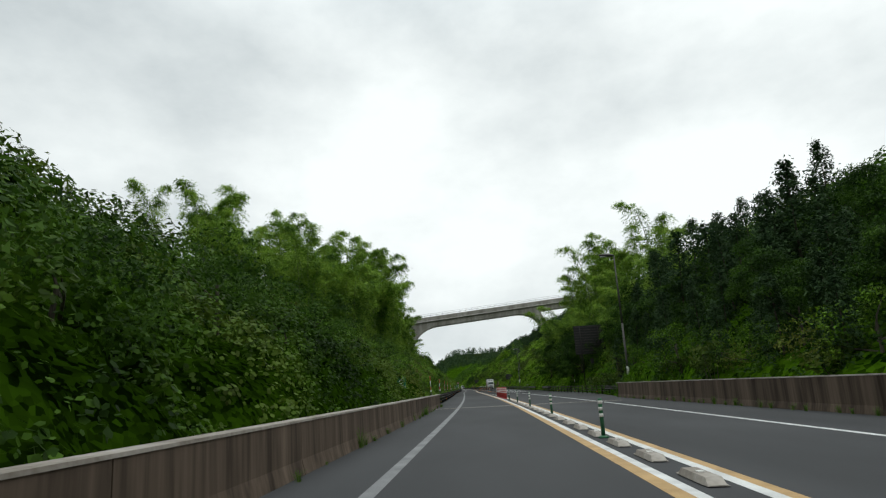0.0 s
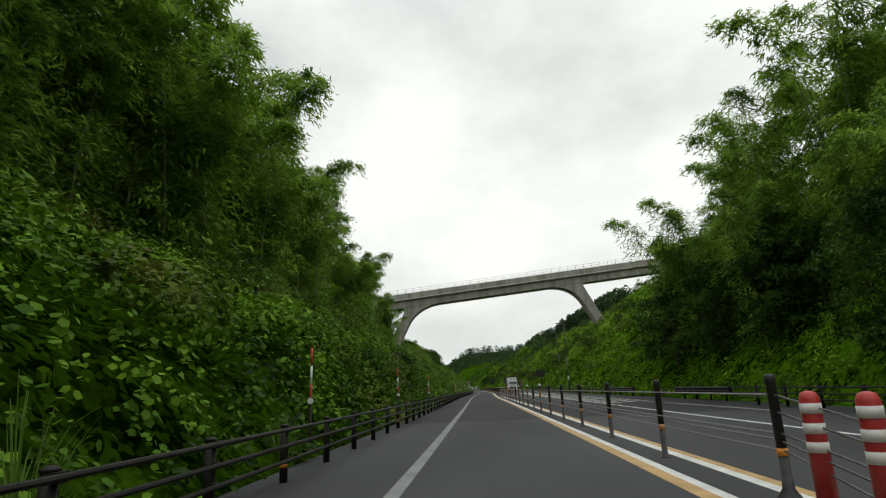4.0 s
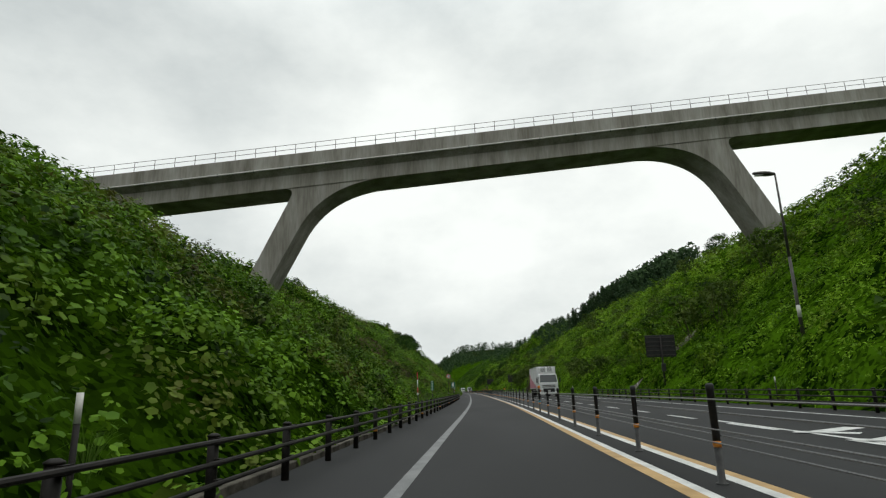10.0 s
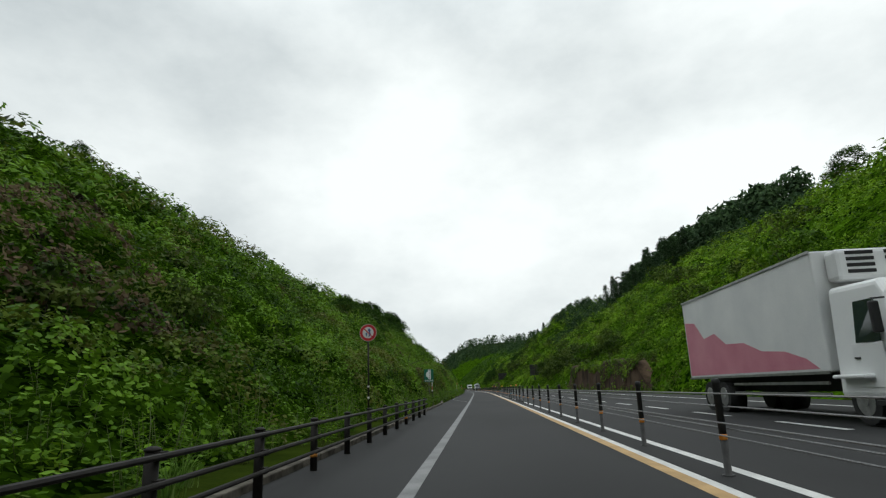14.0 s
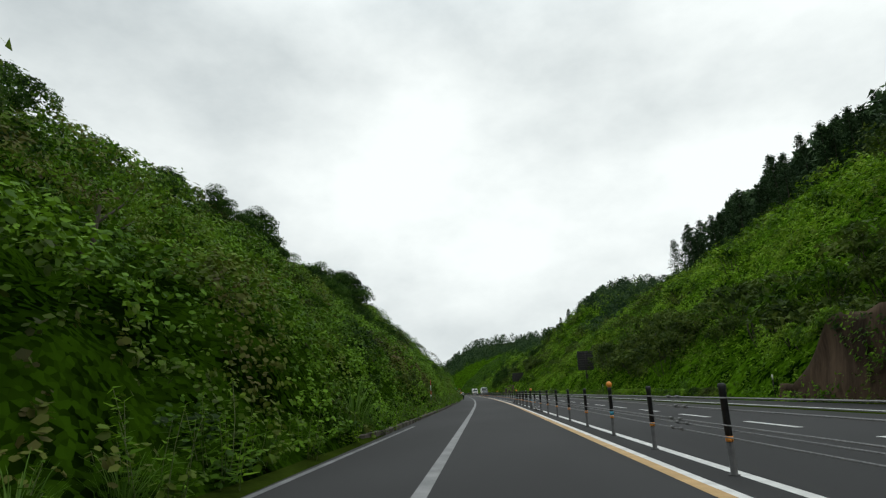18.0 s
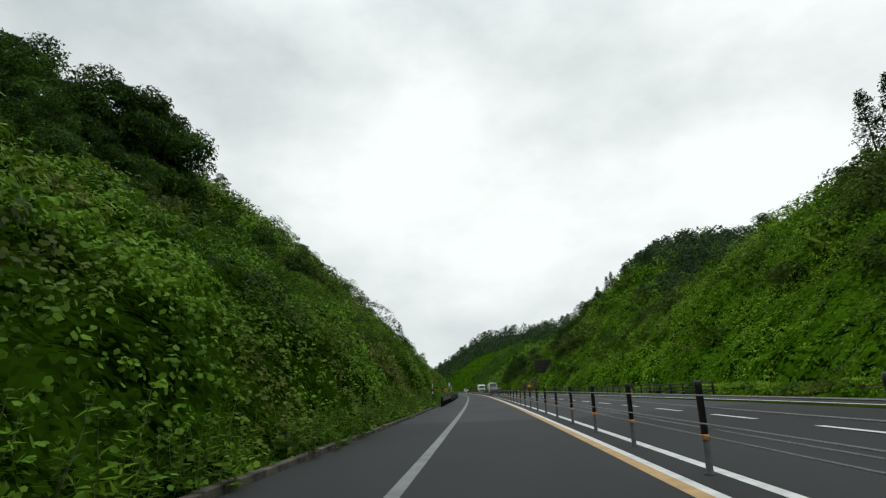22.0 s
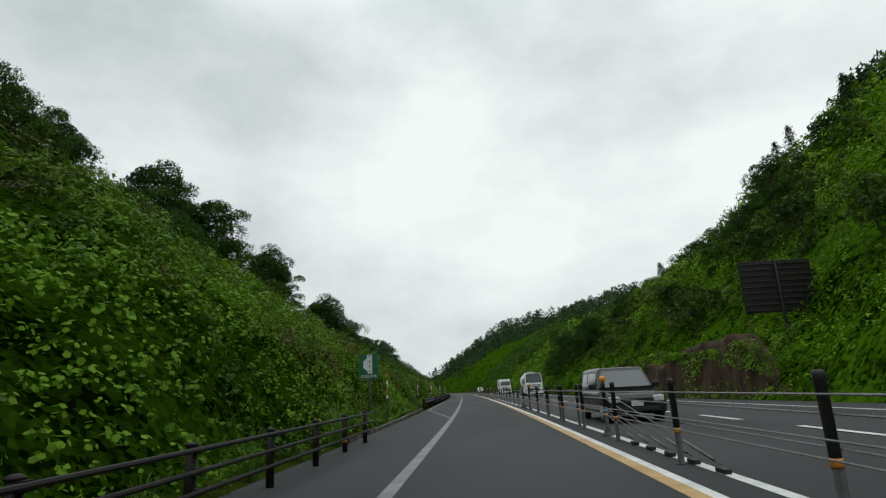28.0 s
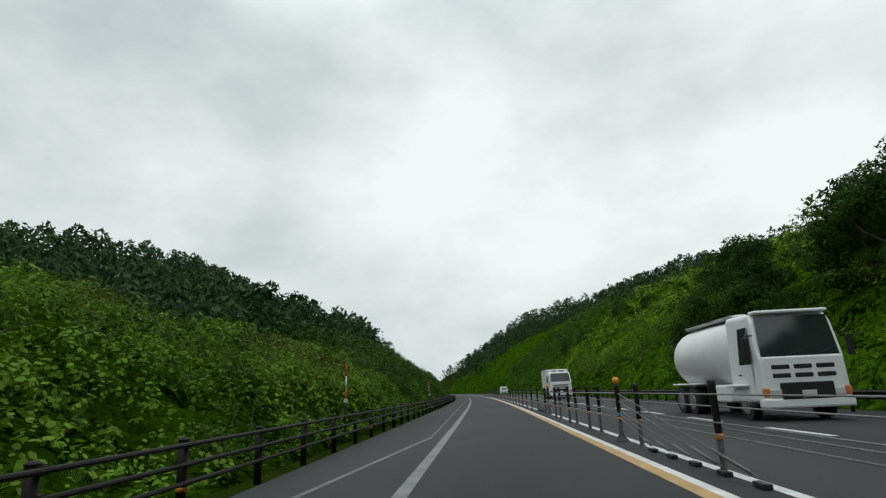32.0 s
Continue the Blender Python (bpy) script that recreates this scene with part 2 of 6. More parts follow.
L_GRASS = leaf_mat("grass_blade", (0.040, 0.090, 0.010), (0.085, 0.170, 0.022), (0.19, 0.27, 0.07), patch=0.3, rough=0.6)
L_BAMBOO = leaf_mat("bamboo_leaf", (0.030, 0.075, 0.008), (0.110, 0.210, 0.022), (0.270, 0.410, 0.055), patch=0.25, through_light=0.45, rough=0.6)
L_TREE = leaf_mat("broad_leaf", (0.009, 0.026, 0.003), (0.027, 0.066, 0.007), (0.066, 0.135, 0.016), patch=0.2, through_light=0.35, rough=0.7)
L_SHRUB = leaf_mat("dark_shrub_leaf", (0.018, 0.036, 0.005), (0.046, 0.078, 0.010), (0.090, 0.125, 0.022), patch=0.4, through_light=0.3, rough=0.7)
L_PINE = leaf_mat("conifer_needle", (0.012, 0.030, 0.011), (0.026, 0.054, 0.020), (0.048, 0.088, 0.030), patch=0.1, through_light=0.15, rough=0.8)


def undergrowth_mat(name, dark, light, cell=7.0):
    """A close mat of leaves: small cells, each of its own green, in drifting patches; the dark end paints in the shade
    of hollows.
    """
    m = bpy.data.materials.new(name)
    m.use_nodes = True
    n, l = m.node_tree.nodes, m.node_tree.links
    b = n["Principled BSDF"]
    co, v, p = n.new("ShaderNodeTexCoord"), n.new("ShaderNodeTexVoronoi"), n.new("ShaderNodeTexNoise")
    v.inputs["Scale"].default_value = cell
    p.inputs["Scale"].default_value, p.inputs["Detail"].default_value = 0.55, 5
    l.new(co.outputs["Object"], v.inputs["Vector"])
    l.new(co.outputs["Object"], p.inputs["Vector"])
    sep, s, r = n.new("ShaderNodeSeparateColor"), n.new("ShaderNodeMath"), n.new("ShaderNodeValToRGB")
    s.operation = "MULTIPLY_ADD"
    s.inputs[1].default_value = 0.40
    l.new(v.outputs["Color"], sep.inputs["Color"])
    l.new(sep.outputs["Red"], s.inputs[0])
    l.new(p.outputs["Fac"], s.inputs[2])
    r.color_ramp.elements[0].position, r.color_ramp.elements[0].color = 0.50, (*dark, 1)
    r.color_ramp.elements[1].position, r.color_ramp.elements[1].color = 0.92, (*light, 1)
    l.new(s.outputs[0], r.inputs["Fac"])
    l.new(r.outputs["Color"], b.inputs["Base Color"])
    b.inputs["Roughness"].default_value, b.inputs["Specular IOR Level"].default_value = 1.0, 0.0
    bp = n.new("ShaderNodeBump")
    bp.inputs["Strength"].default_value, bp.inputs["Distance"].default_value = 1.0, 0.12
    l.new(sep.outputs["Green"], bp.inputs["Height"])
    l.new(bp.outputs["Normal"], b.inputs["Normal"])
    return m


# near-black greens: shade between the leaves put into the sheet's colour, deepest left
M_UNDER_SHADE = undergrowth_mat("leafy_undergrowth", (0.0018, 0.005, 0.0005), (0.021, 0.050, 0.0025), 9.0)
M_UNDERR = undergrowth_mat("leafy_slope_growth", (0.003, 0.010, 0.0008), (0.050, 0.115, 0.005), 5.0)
M_BARK = mat("bark", (0.030, 0.024, 0.017), (0.075, 0.062, 0.045), 3.0, 0.9, 0.7, fine=16, stretch=(1, 1, 0.3))
M_CULM = mat("bamboo_culm", (0.06, 0.085, 0.025), (0.13, 0.14, 0.055), 2.0, 0.5, 0.2)


# ---- mesh helpers ----
def mesh_ob(name, verts, faces, material, parent=None, smooth=False):
    me = bpy.data.meshes.new(name)
    me.from_pydata([tuple(v) for v in verts], [], faces)
    me.materials.append(material)
    if smooth:
        me.polygons.foreach_set("use_smooth", [True] * len(me.polygons))
    ob = new(name, me)
    if parent:
        ob.parent = parent
    return ob


def part(name, bm, material, parent, label=""):
    """Links a bmesh as one mesh object under a thing or a part."""
    me = bpy.data.meshes.new(name)
    bm.to_mesh(me)
    bm.free()
    me.materials.append(material)
    ob = new(name, me)
    ob.parent = parent
    return tagged(ob, label) if label else ob


def shared(name, me, parent, m=None):
    ob = new(name, me)
    ob.parent = parent
    if m is not None:
        ob.matrix_local = m
    return ob


def thing(name, m, label, category, group="", kind=""):
    ob = new(name)
    ob.matrix_world = m
    return tagged(ob, label, category, group, kind)


def box(bm, x0, x1, y0, y1, z0, z1, bevel=0.0):
    vs = [bm.verts.new((x, y, z)) for z in (z0, z1) for y in (y0, y1) for x in (x0, x1)]
    fs = [bm.faces.new([vs[i] for i in q]) for q in ((0, 2, 3, 1), (4, 5, 7, 6), (0, 1, 5, 4), (2, 6, 7, 3), (0, 4, 6, 2), (1, 3, 7, 5))]
    if bevel:
        es = list({e for f in fs for e in f.edges})
        bmesh.ops.bevel(bm, geom=es, offset=bevel, segments=2, affect="EDGES", profile=0.5)
    return bm


def tube(bm, p, q, r0, r1=None, n=10, caps=True):
    """A round bar from p to q."""
    p, q = Vector(p), Vector(q)
    r1 = r0 if r1 is None else r1
    m = (q - p).to_track_quat("Z", "Y").to_matrix()
    a = [bm.verts.new(p + m @ Vector((r0 * math.cos(2 * math.pi * i / n), r0 * math.sin(2 * math.pi * i / n), 0))) for i in range(n)]
    b = [bm.verts.new(q + m @ Vector((r1 * math.cos(2 * math.pi * i / n), r1 * math.sin(2 * math.pi * i / n), 0))) for i in range(n)]
    for i in range(n):
        f = bm.faces.new((a[i], a[(i + 1) % n], b[(i + 1) % n], b[i]))
        f.smooth = True
    if caps:
        bm.faces.new(a[::-1])
        bm.faces.new(b)
    return bm


def bent_tube(bm, pts, radii, n=6):
    """One continuous tapering tube along a line of points."""
    rings = []
    for i, p in enumerate(pts):
        d = (pts[min(i + 1, len(pts) - 1)] - pts[max(i - 1, 0)]).normalized()
        a = d.orthogonal().normalized() if not rings else (last - d * last.dot(d)).normalized()
        last = a
        c = d.cross(a)
        rings.append([bm.verts.new(p + (a * math.cos(2 * math.pi * k / n) + c * math.sin(2 * math.pi * k / n)) * radii[i]) for k in range(n)])
    for q, r in zip(rings, rings[1:]):
        for k in range(n):
            bm.faces.new((q[k], q[(k + 1) % n], r[(k + 1) % n], r[k]))
    bm.faces.new(rings[-1])
    return bm


def lathe(bm, prof, n=12, x=0.0, y=0.0):
    """Turns a profile of (radius, height) round the upright axis."""
    rings = [[bm.verts.new((x + r * math.cos(2 * math.pi * i / n), y + r * math.sin(2 * math.pi * i / n), z)) for i in range(n)] for r, z in prof]
    for a, b in zip(rings, rings[1:]):
        for i in range(n):
            f = bm.faces.new((a[i], a[(i + 1) % n], b[(i + 1) % n], b[i]))
            f.smooth = True
    bm.faces.new(rings[0][::-1])
    bm.faces.new(rings[-1])
    return bm


def strip(name, s0, s1, prof, material, step=4.0, label="", category="", kind="structure", parent=None, close=False):
    """A profile of (u, z), swept along the road from s0 to s1."""
    ss = np.linspace(s0, s1, max(2, int(abs(s1 - s0) / step) + 1))
    k = len(prof)
    vs = []
    for s in ss:
        for u, z in prof:
            x, y = road_xy(s, u)
            vs.append((float(x), float(y), z + float(road_z(s, u))))
    fs = []
    for i in range(len(ss) - 1):
        for j in range(k if close else k - 1):
            a, b = i * k + j, i * k + (j + 1) % k
            fs.append((a, b, b + k, a + k))
    if close:
        fs.append(tuple(range(k))[::-1])
        fs.append(tuple(range((len(ss) - 1) * k, len(ss) * k)))
    ob = mesh_ob(name, vs, fs, material, parent)
    bm = bmesh.new()
    bm.from_mesh(ob.data)
    bmesh.ops.recalc_face_normals(bm, faces=bm.faces)
    bm.to_mesh(ob.data)
    bm.free()
    return tagged(ob, label, category, "", kind) if label else ob


def flat_strip(name, s0, s1, u0, u1, z, material, label, category="marking", step=4.0):
    ob = strip(name, s0, s1, [(u0, z), (u1, z)], material, step, label, category)
    if ob.data.polygons[0].normal.z < 0:
        ob.data.flip_normals()
    return ob


def rnd2(i, j, seed):
    v = np.sin(i * 127.1 + j * 311.7 + seed * 74.7) * 43758.5453
    return v - np.floor(v)


def vnoise(x, y, seed=0):
    """Smooth value noise, 0 to 1, for arrays."""
    i, j = np.floor(x), np.floor(y)
    fx, fy = x - i, y - j
    fx, fy = fx * fx * (3 - 2 * fx), fy * fy * (3 - 2 * fy)
    a, b = rnd2(i, j, seed), rnd2(i + 1, j, seed)
    c, d = rnd2(i, j + 1, seed), rnd2(i + 1, j + 1, seed)
    return (a * (1 - fx) + b * fx) * (1 - fy) + (c * (1 - fx) + d * fx) * fy


# ---- the cutting: slopes on both sides of the road ----
# Along the road, in metres: toe, slope, height of the crest, mean depth of the growth.
LEFT = [(-85.2, 3.7, 0.62, 15, 1.8), (3, 3.7, 0.62, 15, 2.2), (38.2, 3.9, 0.6, 14, 1.8), (73.4, 3.9, 0.58, 13, 1.4), (95.7, 3.9, 0.62, 14, 2.2), (123.1, 3.9, 0.68, 20, 1.9),
        (150.8, 3.9, 0.66, 26, 1.3), (182.7, 3.9, 0.57, 26.33, 1.2), (193.6, 4.6, 0.64, 28.13, 1.1), (202.6, 5.2, 0.42, 24, 0.9), (211.6, 5.5, 0.36, 24, 0.9), (225.9, 5.6, 0.36, 23, 0.9),
        (238.4, 5.6, 0.6, 13.71, 1.2), (263.3, 4.6, 0.71, 23.75, 1.5), (293.7, 4.4, 0.67, 17.77, 1.9), (310.8, 4.2, 0.69, 20.72, 2.4), (323.5, 4.2, 0.82, 19.62, 1.9), (352.9, 4.2, 0.66, 17.33, 1.9),
        (366, 4.2, 0.68, 16.5, 1.6), (378.2, 4.2, 0.72, 16, 1.6), (392, 4.2, 0.74, 14, 1.9), (403.4, 4.2, 0.91, 14.29, 3.2), (420.5, 4.4, 0.96, 30.49, 1.6), (458.8, 4.4, 0.87, 28.71, 1.5), (482, 4.5, 0.74, 10.52, 1.6), (496.9, 4.7, 0.74, 14.5, 1.3),
        (509, 4.5, 0.58, 9, 1.4), (516, 4.5, 0.44, 6, 1.5), (526, 4.5, 0.32, 6, 1.8), (559, 4.5, 0.3, 6, 2), (609.7, 5, 0.66, 11.64, 1.5), (1074.5, 5, 0.7, 25.76, 1.5)]
RIGHT = [(-85.2, 10.6, 0.55, 11, 1.6), (26, 10.8, 0.6, 12, 1.6), (45.2, 10.9, 0.76, 14, 1.6), (64.6, 12.9, 0.78, 15, 1.6), (104.8, 13.2, 0.82, 18, 1.5), (137, 13.4, 0.83, 18.94, 1.4),
         (169.1, 13.4, 0.81, 17.12, 1.3), (196.3, 13.4, 0.84, 23.72, 1.3), (227.7, 13.4, 0.73, 24.17, 1.3), (250, 13.5, 0.83, 22.24, 1.3), (298, 13.6, 0.73, 20.8, 1.4),
         (357.1, 13.6, 0.81, 24.89, 1.6), (390.7, 13.6, 0.7, 26.66, 1.6), (411.1, 13.6, 0.75, 23.65, 1.6), (430, 13.6, 0.75, 19, 1.3), (441, 13.6, 0.70, 14.5, 1.3), (450, 13.6, 0.62, 14, 1.4), (471.3, 13.6, 0.85, 21.76, 1.7),
         (492, 13.6, 0.89, 32.21, 1.8), (515.1, 13.6, 0.87, 38.44, 2), (535.4, 13.8, 0.71, 21.65, 2.2), (567.5, 14, 0.68, 12.3, 2), (626.6, 14, 0.77, 17.86, 1.7), (736.5, 14, 0.83, 24.86, 1.6),
         (1074.5, 14, 0.64, 18.59, 1.6)]

# Slope of the ground behind the crest on the oncoming side, along the road.
TOPS = [(-85, 0.42), (150, 0.265), (230, 0.296), (300, 0.254), (360, 0.409), (410, 0.472), (450, 0.336), (490, -0.037), (530, 0.167), (600, 0.175), (1075, 0.723)]


# Wooded hills behind the cutting: along, across, height, and the two spreads.
HILLS = [(648, -74, 30, 104, 42), (779, -83, 25, 78, 44), (745, 91, 25, 96, 39), (914, 87, 23, 96, 44), (1041, -26, 26, 96, 113)]


def side_values(table, s):
    ks = [r[0] for r in table]
    return [np.interp(s, ks, [r[i] for r in table]) for i in range(1, 5)]


def ground_z(s, u):
    """Height of the bare ground."""
    s, u = np.asarray(s, float), np.asarray(u, float)
    out = np.zeros(np.broadcast(s, u).shape)
    for sign, table in ((-1, LEFT), (1, RIGHT)):
        toe, slope, crest, _ = side_values(table, s)
        a = sign * u - toe
        k = 3.0
        rise, top = slope * a, crest + (0.04 if sign < 0 else np.interp(s, *zip(*TOPS))) * np.clip(a - (0 if sign < 0 else crest / slope * 0.9), 0, 60)
        z = -k * np.logaddexp(-rise / k, -top / k)
        z = np.minimum(z, rise)
        z = z + np.clip(a / 8, 0, 1) * 1.6 * (vnoise(s / 17.0, u / 13.0, 3) - 0.5)
        for hs_, hu, hh, rs, ru in HILLS:
            z = np.where(a > 0, np.maximum(z, hh * np.exp(-((s - hs_) / rs) ** 2 - ((u - hu) / ru) ** 2) * np.clip(a / 25, 0, 1)), z)
        base = road_z(s, sign * toe)
        out = np.where(a > 0, np.maximum(z, 0.0) + base, np.where(sign * u > 8, base, out))
    return out


def domes(s, u, cell, seed):
    """Rounded bushes of about one cell across, 0 to 1 high."""
    i, j = np.floor(s / cell), np.floor(u / cell)
    best = np.zeros(s.shape)
    for di in (-1, 0, 1):
        for dj in (-1, 0, 1):
            ci, cj = i + di, j + dj
            d = np.hypot(ci + rnd2(ci, cj, seed) - s / cell, cj + rnd2(ci, cj, seed + 1) - u / cell)
            r = 0.50 + 0.45 * rnd2(ci, cj, seed + 2)
            best = np.maximum(best, r / 0.95 * np.sqrt(np.clip(1 - (d / r) ** 2, 0, 1)))
    return best


# Places with little growth: along, across, half lengths; a dry bare face, and concrete strips at the bridge.
BARE = [(134.2, 30, 7.2, 6.0), (138.8, 26, 4.5, 4), (222.3, 18.5, 1.4, 6.8), (213.4, 17.5, 1.4, 5.8), (219.6, -22, 2.3, 2.4), (224.1, -26, 1.8, 4.0), (41.0, -5.6, 3.4, 2.0), (291, 13.4, 22, 1.0), (489.5, 13.4, 14, 1.0)]


def bareness(s, u):
    out = np.zeros(np.broadcast(s, u).shape)
    for bs, bu, hs, hu in BARE:
        out = np.maximum(out, np.clip(1.6 * (1.15 - np.hypot((s - bs) / hs, (u - bu) / hu) - 0.5 * (vnoise(s / 2.0, u / 2.0, 19) - 0.5)), 0, 1))
    return out


def cover_depth(s, u):
    """Depth of the growth over the ground: drifts of it, and rounded bushes of two sizes."""
    s, u = np.broadcast_arrays(np.asarray(s, float), np.asarray(u, float))
    out = np.zeros(s.shape)
    big, mid, small = vnoise(s / 6.5, u / 5.0, 11), domes(s, u, 2.4, 12), domes(s, u, 0.95, 16)
    huge = domes(s, u, 6.5, 26)
    for sign, table in ((-1, LEFT), (1, RIGHT)):
        toe, _, _, deep = side_values(table, s)
        a = sign * u - toe
        d = (deep * (0.02 + 0.80 * big * big + 0.95 * mid) + 0.62 * small + (0.48 if sign < 0 else 1.2) * deep * huge * np.clip((a - 4) / 6, 0, 1)) * np.clip((a + 0.7) / 1.8, 0.12, 1)
        out = np.where(a > -0.8, d, out)
    return out * (1 - 0.92 * bareness(s, u))


def build_ground():
    us = np.concatenate([[-3200, -1200, -420, -180], np.linspace(-120, -46, 14), np.linspace(-44, -3.5, 34), [-3.4, -1.0, 2.7, 6.0, 9.4, 10.2], np.linspace(10.6, 60, 42), np.linspace(63, 130, 12), [190, 420, 1200, 3200]])
    ss = np.arange(S0, S1 + 0.1, 5.0)
    sg, ug = np.meshgrid(ss, us, indexing="ij")
    x, y = road_xy(sg, ug)
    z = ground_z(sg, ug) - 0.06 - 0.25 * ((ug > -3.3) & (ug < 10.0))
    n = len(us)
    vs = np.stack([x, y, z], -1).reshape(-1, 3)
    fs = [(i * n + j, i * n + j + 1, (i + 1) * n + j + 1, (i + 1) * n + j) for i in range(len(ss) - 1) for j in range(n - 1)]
    ob = mesh_ob("ground", vs, fs, M_SOIL_SHADED, smooth=True)
    return tagged(ob, "earth slopes of the road cutting, shade of the dense growth put into their dark colour", "ground", "", "structure")


build_ground()
far = mesh_ob("ground_far", [(-6000, -6000, -3.0), (6000, -6000, -3.0), (6000, 6000, -3.0), (-6000, 6000, -3.0)], [(0, 1, 2, 3)], M_SOIL_SHADED)
tagged(far, "dark flat earth reaching to the horizon", "ground", "", "structure")


# ---- leaves ----
def leaf_object(name, pts, nor, size, material, label, category, stretch=1.5, roll=None, seed=1, parent=None, kind="stuff", sides=4):
    """Many small leaves of three to five corners, one at each point, facing roughly along its normal."""
    g = np.random.default_rng(seed)
    k = len(pts)
    nor = nor / np.linalg.norm(nor, axis=1, keepdims=True)
    ref = g.normal(size=(k, 3))
    t = np.cross(nor, ref)
    t /= np.linalg.norm(t, axis=1, keepdims=True)
    if roll is not None:
        t = roll - nor * np.sum(roll * nor, 1, keepdims=True)
        t /= np.linalg.norm(t, axis=1, keepdims=True) + 1e-9
    b = np.cross(nor, t)
    w = size[:, None] * 0.5
    v = np.empty((k, 4, 3))
    v[:, 0] = pts - t * w * stretch
    v[:, 1] = pts - t * w * 0.35 + b * w - nor * w * 0.25
    v[:, 2] = pts + t * w * stretch
    v[:, 3] = pts - t * w * 0.35 - b * w - nor * w * 0.25
    if sides == 5:
        tip, q = t * w * stretch, nor * w
        v = np.stack([pts - tip * 0.85 - b * w * 0.45, pts - tip * 0.85 + b * w * 0.45, pts + tip * 0.12 + b * w * 0.92 - q * 0.22, pts + tip * 1.1 - q * 0.35, pts + tip * 0.12 - b * w * 0.92 - q * 0.22], 1)
    if sides == 3:
        v[:, 0] = pts - t * w * stretch - b * w * 0.7
        v[:, 1] = pts - t * w * stretch * 0.6 + b * w * 0.7
        v = v[:, :3]
    me = bpy.data.meshes.new(name)
    me.vertices.add(sides * k)
    me.vertices.foreach_set("co", v.reshape(-1).astype(np.float32))
    me.loops.add(sides * k)
    me.loops.foreach_set("vertex_index", np.arange(sides * k, dtype=np.int32))
    me.polygons.add(k)
    me.polygons.foreach_set("loop_start", np.arange(0, sides * k, sides, dtype=np.int32))
    me.update(calc_edges=True)
    me.materials.append(material)
    ob = new(name, me)
    if parent:
        ob.parent = parent
        return ob
    return tagged(ob, label, category, "", kind)


def undergrowth(side, s0, s1, step=1.0):
    """The close, lumpy mass under the outer leaves, as one sheet; its dark colour stands in for shade in the gaps."""
    table = LEFT if side < 0 else RIGHT
    a = np.concatenate([np.arange(-0.6, 8.6, 0.42 if side < 0 else 0.6), np.arange(9, 20, 0.85), np.arange(20.5, 56, 2.2)])
    ss = np.linspace(s0, s1, int((s1 - s0) / step / (0.55 if side < 0 else 0.8)) + 1)
    sg, ag = np.meshgrid(ss, a, indexing="ij")
    ug = side * (side_values(table, sg)[0] + ag)
    x, y = road_xy(sg, ug)
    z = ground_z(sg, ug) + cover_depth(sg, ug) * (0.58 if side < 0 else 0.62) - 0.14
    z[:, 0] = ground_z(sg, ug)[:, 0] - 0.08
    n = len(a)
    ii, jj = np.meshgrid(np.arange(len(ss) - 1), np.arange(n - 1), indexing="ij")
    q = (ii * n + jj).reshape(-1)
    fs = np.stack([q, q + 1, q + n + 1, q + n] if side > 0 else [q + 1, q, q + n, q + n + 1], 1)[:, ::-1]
    ob = mesh_ob("undergrowth", np.stack([x, y, z], -1).reshape(-1, 3).tolist(), fs.tolist(), M_UNDER_SHADE if side < 0 else M_UNDERR, smooth=True)
    return tagged(ob, "close lumpy green undergrowth on the cutting slope, gap shade put into its colour", "shrubs", "", "stuff")


def bare_patch(s0, s1, u0, u1, material, label):
    """An uneven sheet of earth or concrete lying just over the ground."""
    ss, us = np.arange(s0, s1 + 0.01, 0.4), np.arange(u0, u1 + 0.01, 0.4)
    sg, ug = np.meshgrid(ss, us, indexing="ij")
    edge = np.minimum(np.minimum(sg - s0, s1 - sg), np.minimum(ug - u0, u1 - ug))
    x, y = road_xy(sg, ug)
    z = ground_z(sg, ug) + 0.24 + 0.22 * (vnoise(sg / 0.9, ug / 0.9, 23) - 0.5) - 0.5 * (edge < 0.2)
    n = len(us)
    fs = [(i * n + j, (i + 1) * n + j, (i + 1) * n + j + 1, i * n + j + 1) for i in range(len(ss) - 1) for j in range(n - 1)]
    return tagged(mesh_ob("bare_slope", np.stack([x, y, z], -1).reshape(-1, 3).tolist(), fs, material, smooth=True), label, "ground", "", "structure")


bare_patch(125.0, 145.3, 20, 38, M_BARE, "dry brown bare earth on the slope")
M_SLAB = mat("old_slope_concrete", (0.060, 0.052, 0.036), (0.24, 0.22, 0.185), 0.5, 0.95, 0.5, fine=8, spec=0.1)
bare_patch(220.7, 223.8, 13.6, 26.0, M_SLAB, "grey concrete strip running up the slope")
bare_patch(211.8, 214.9, 13.6, 24.0, M_SLAB, "grey concrete strip running up the slope")
bare_patch(217.5, 221.8, -24.4, -19.8, M_SLAB, "pale broken concrete on the slope under the bridge")
bare_patch(222.5, 225.9, -30, -22.2, M_SLAB, "pale broken concrete on the slope under the bridge")
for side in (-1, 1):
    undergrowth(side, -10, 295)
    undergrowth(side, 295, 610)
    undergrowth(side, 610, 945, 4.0)


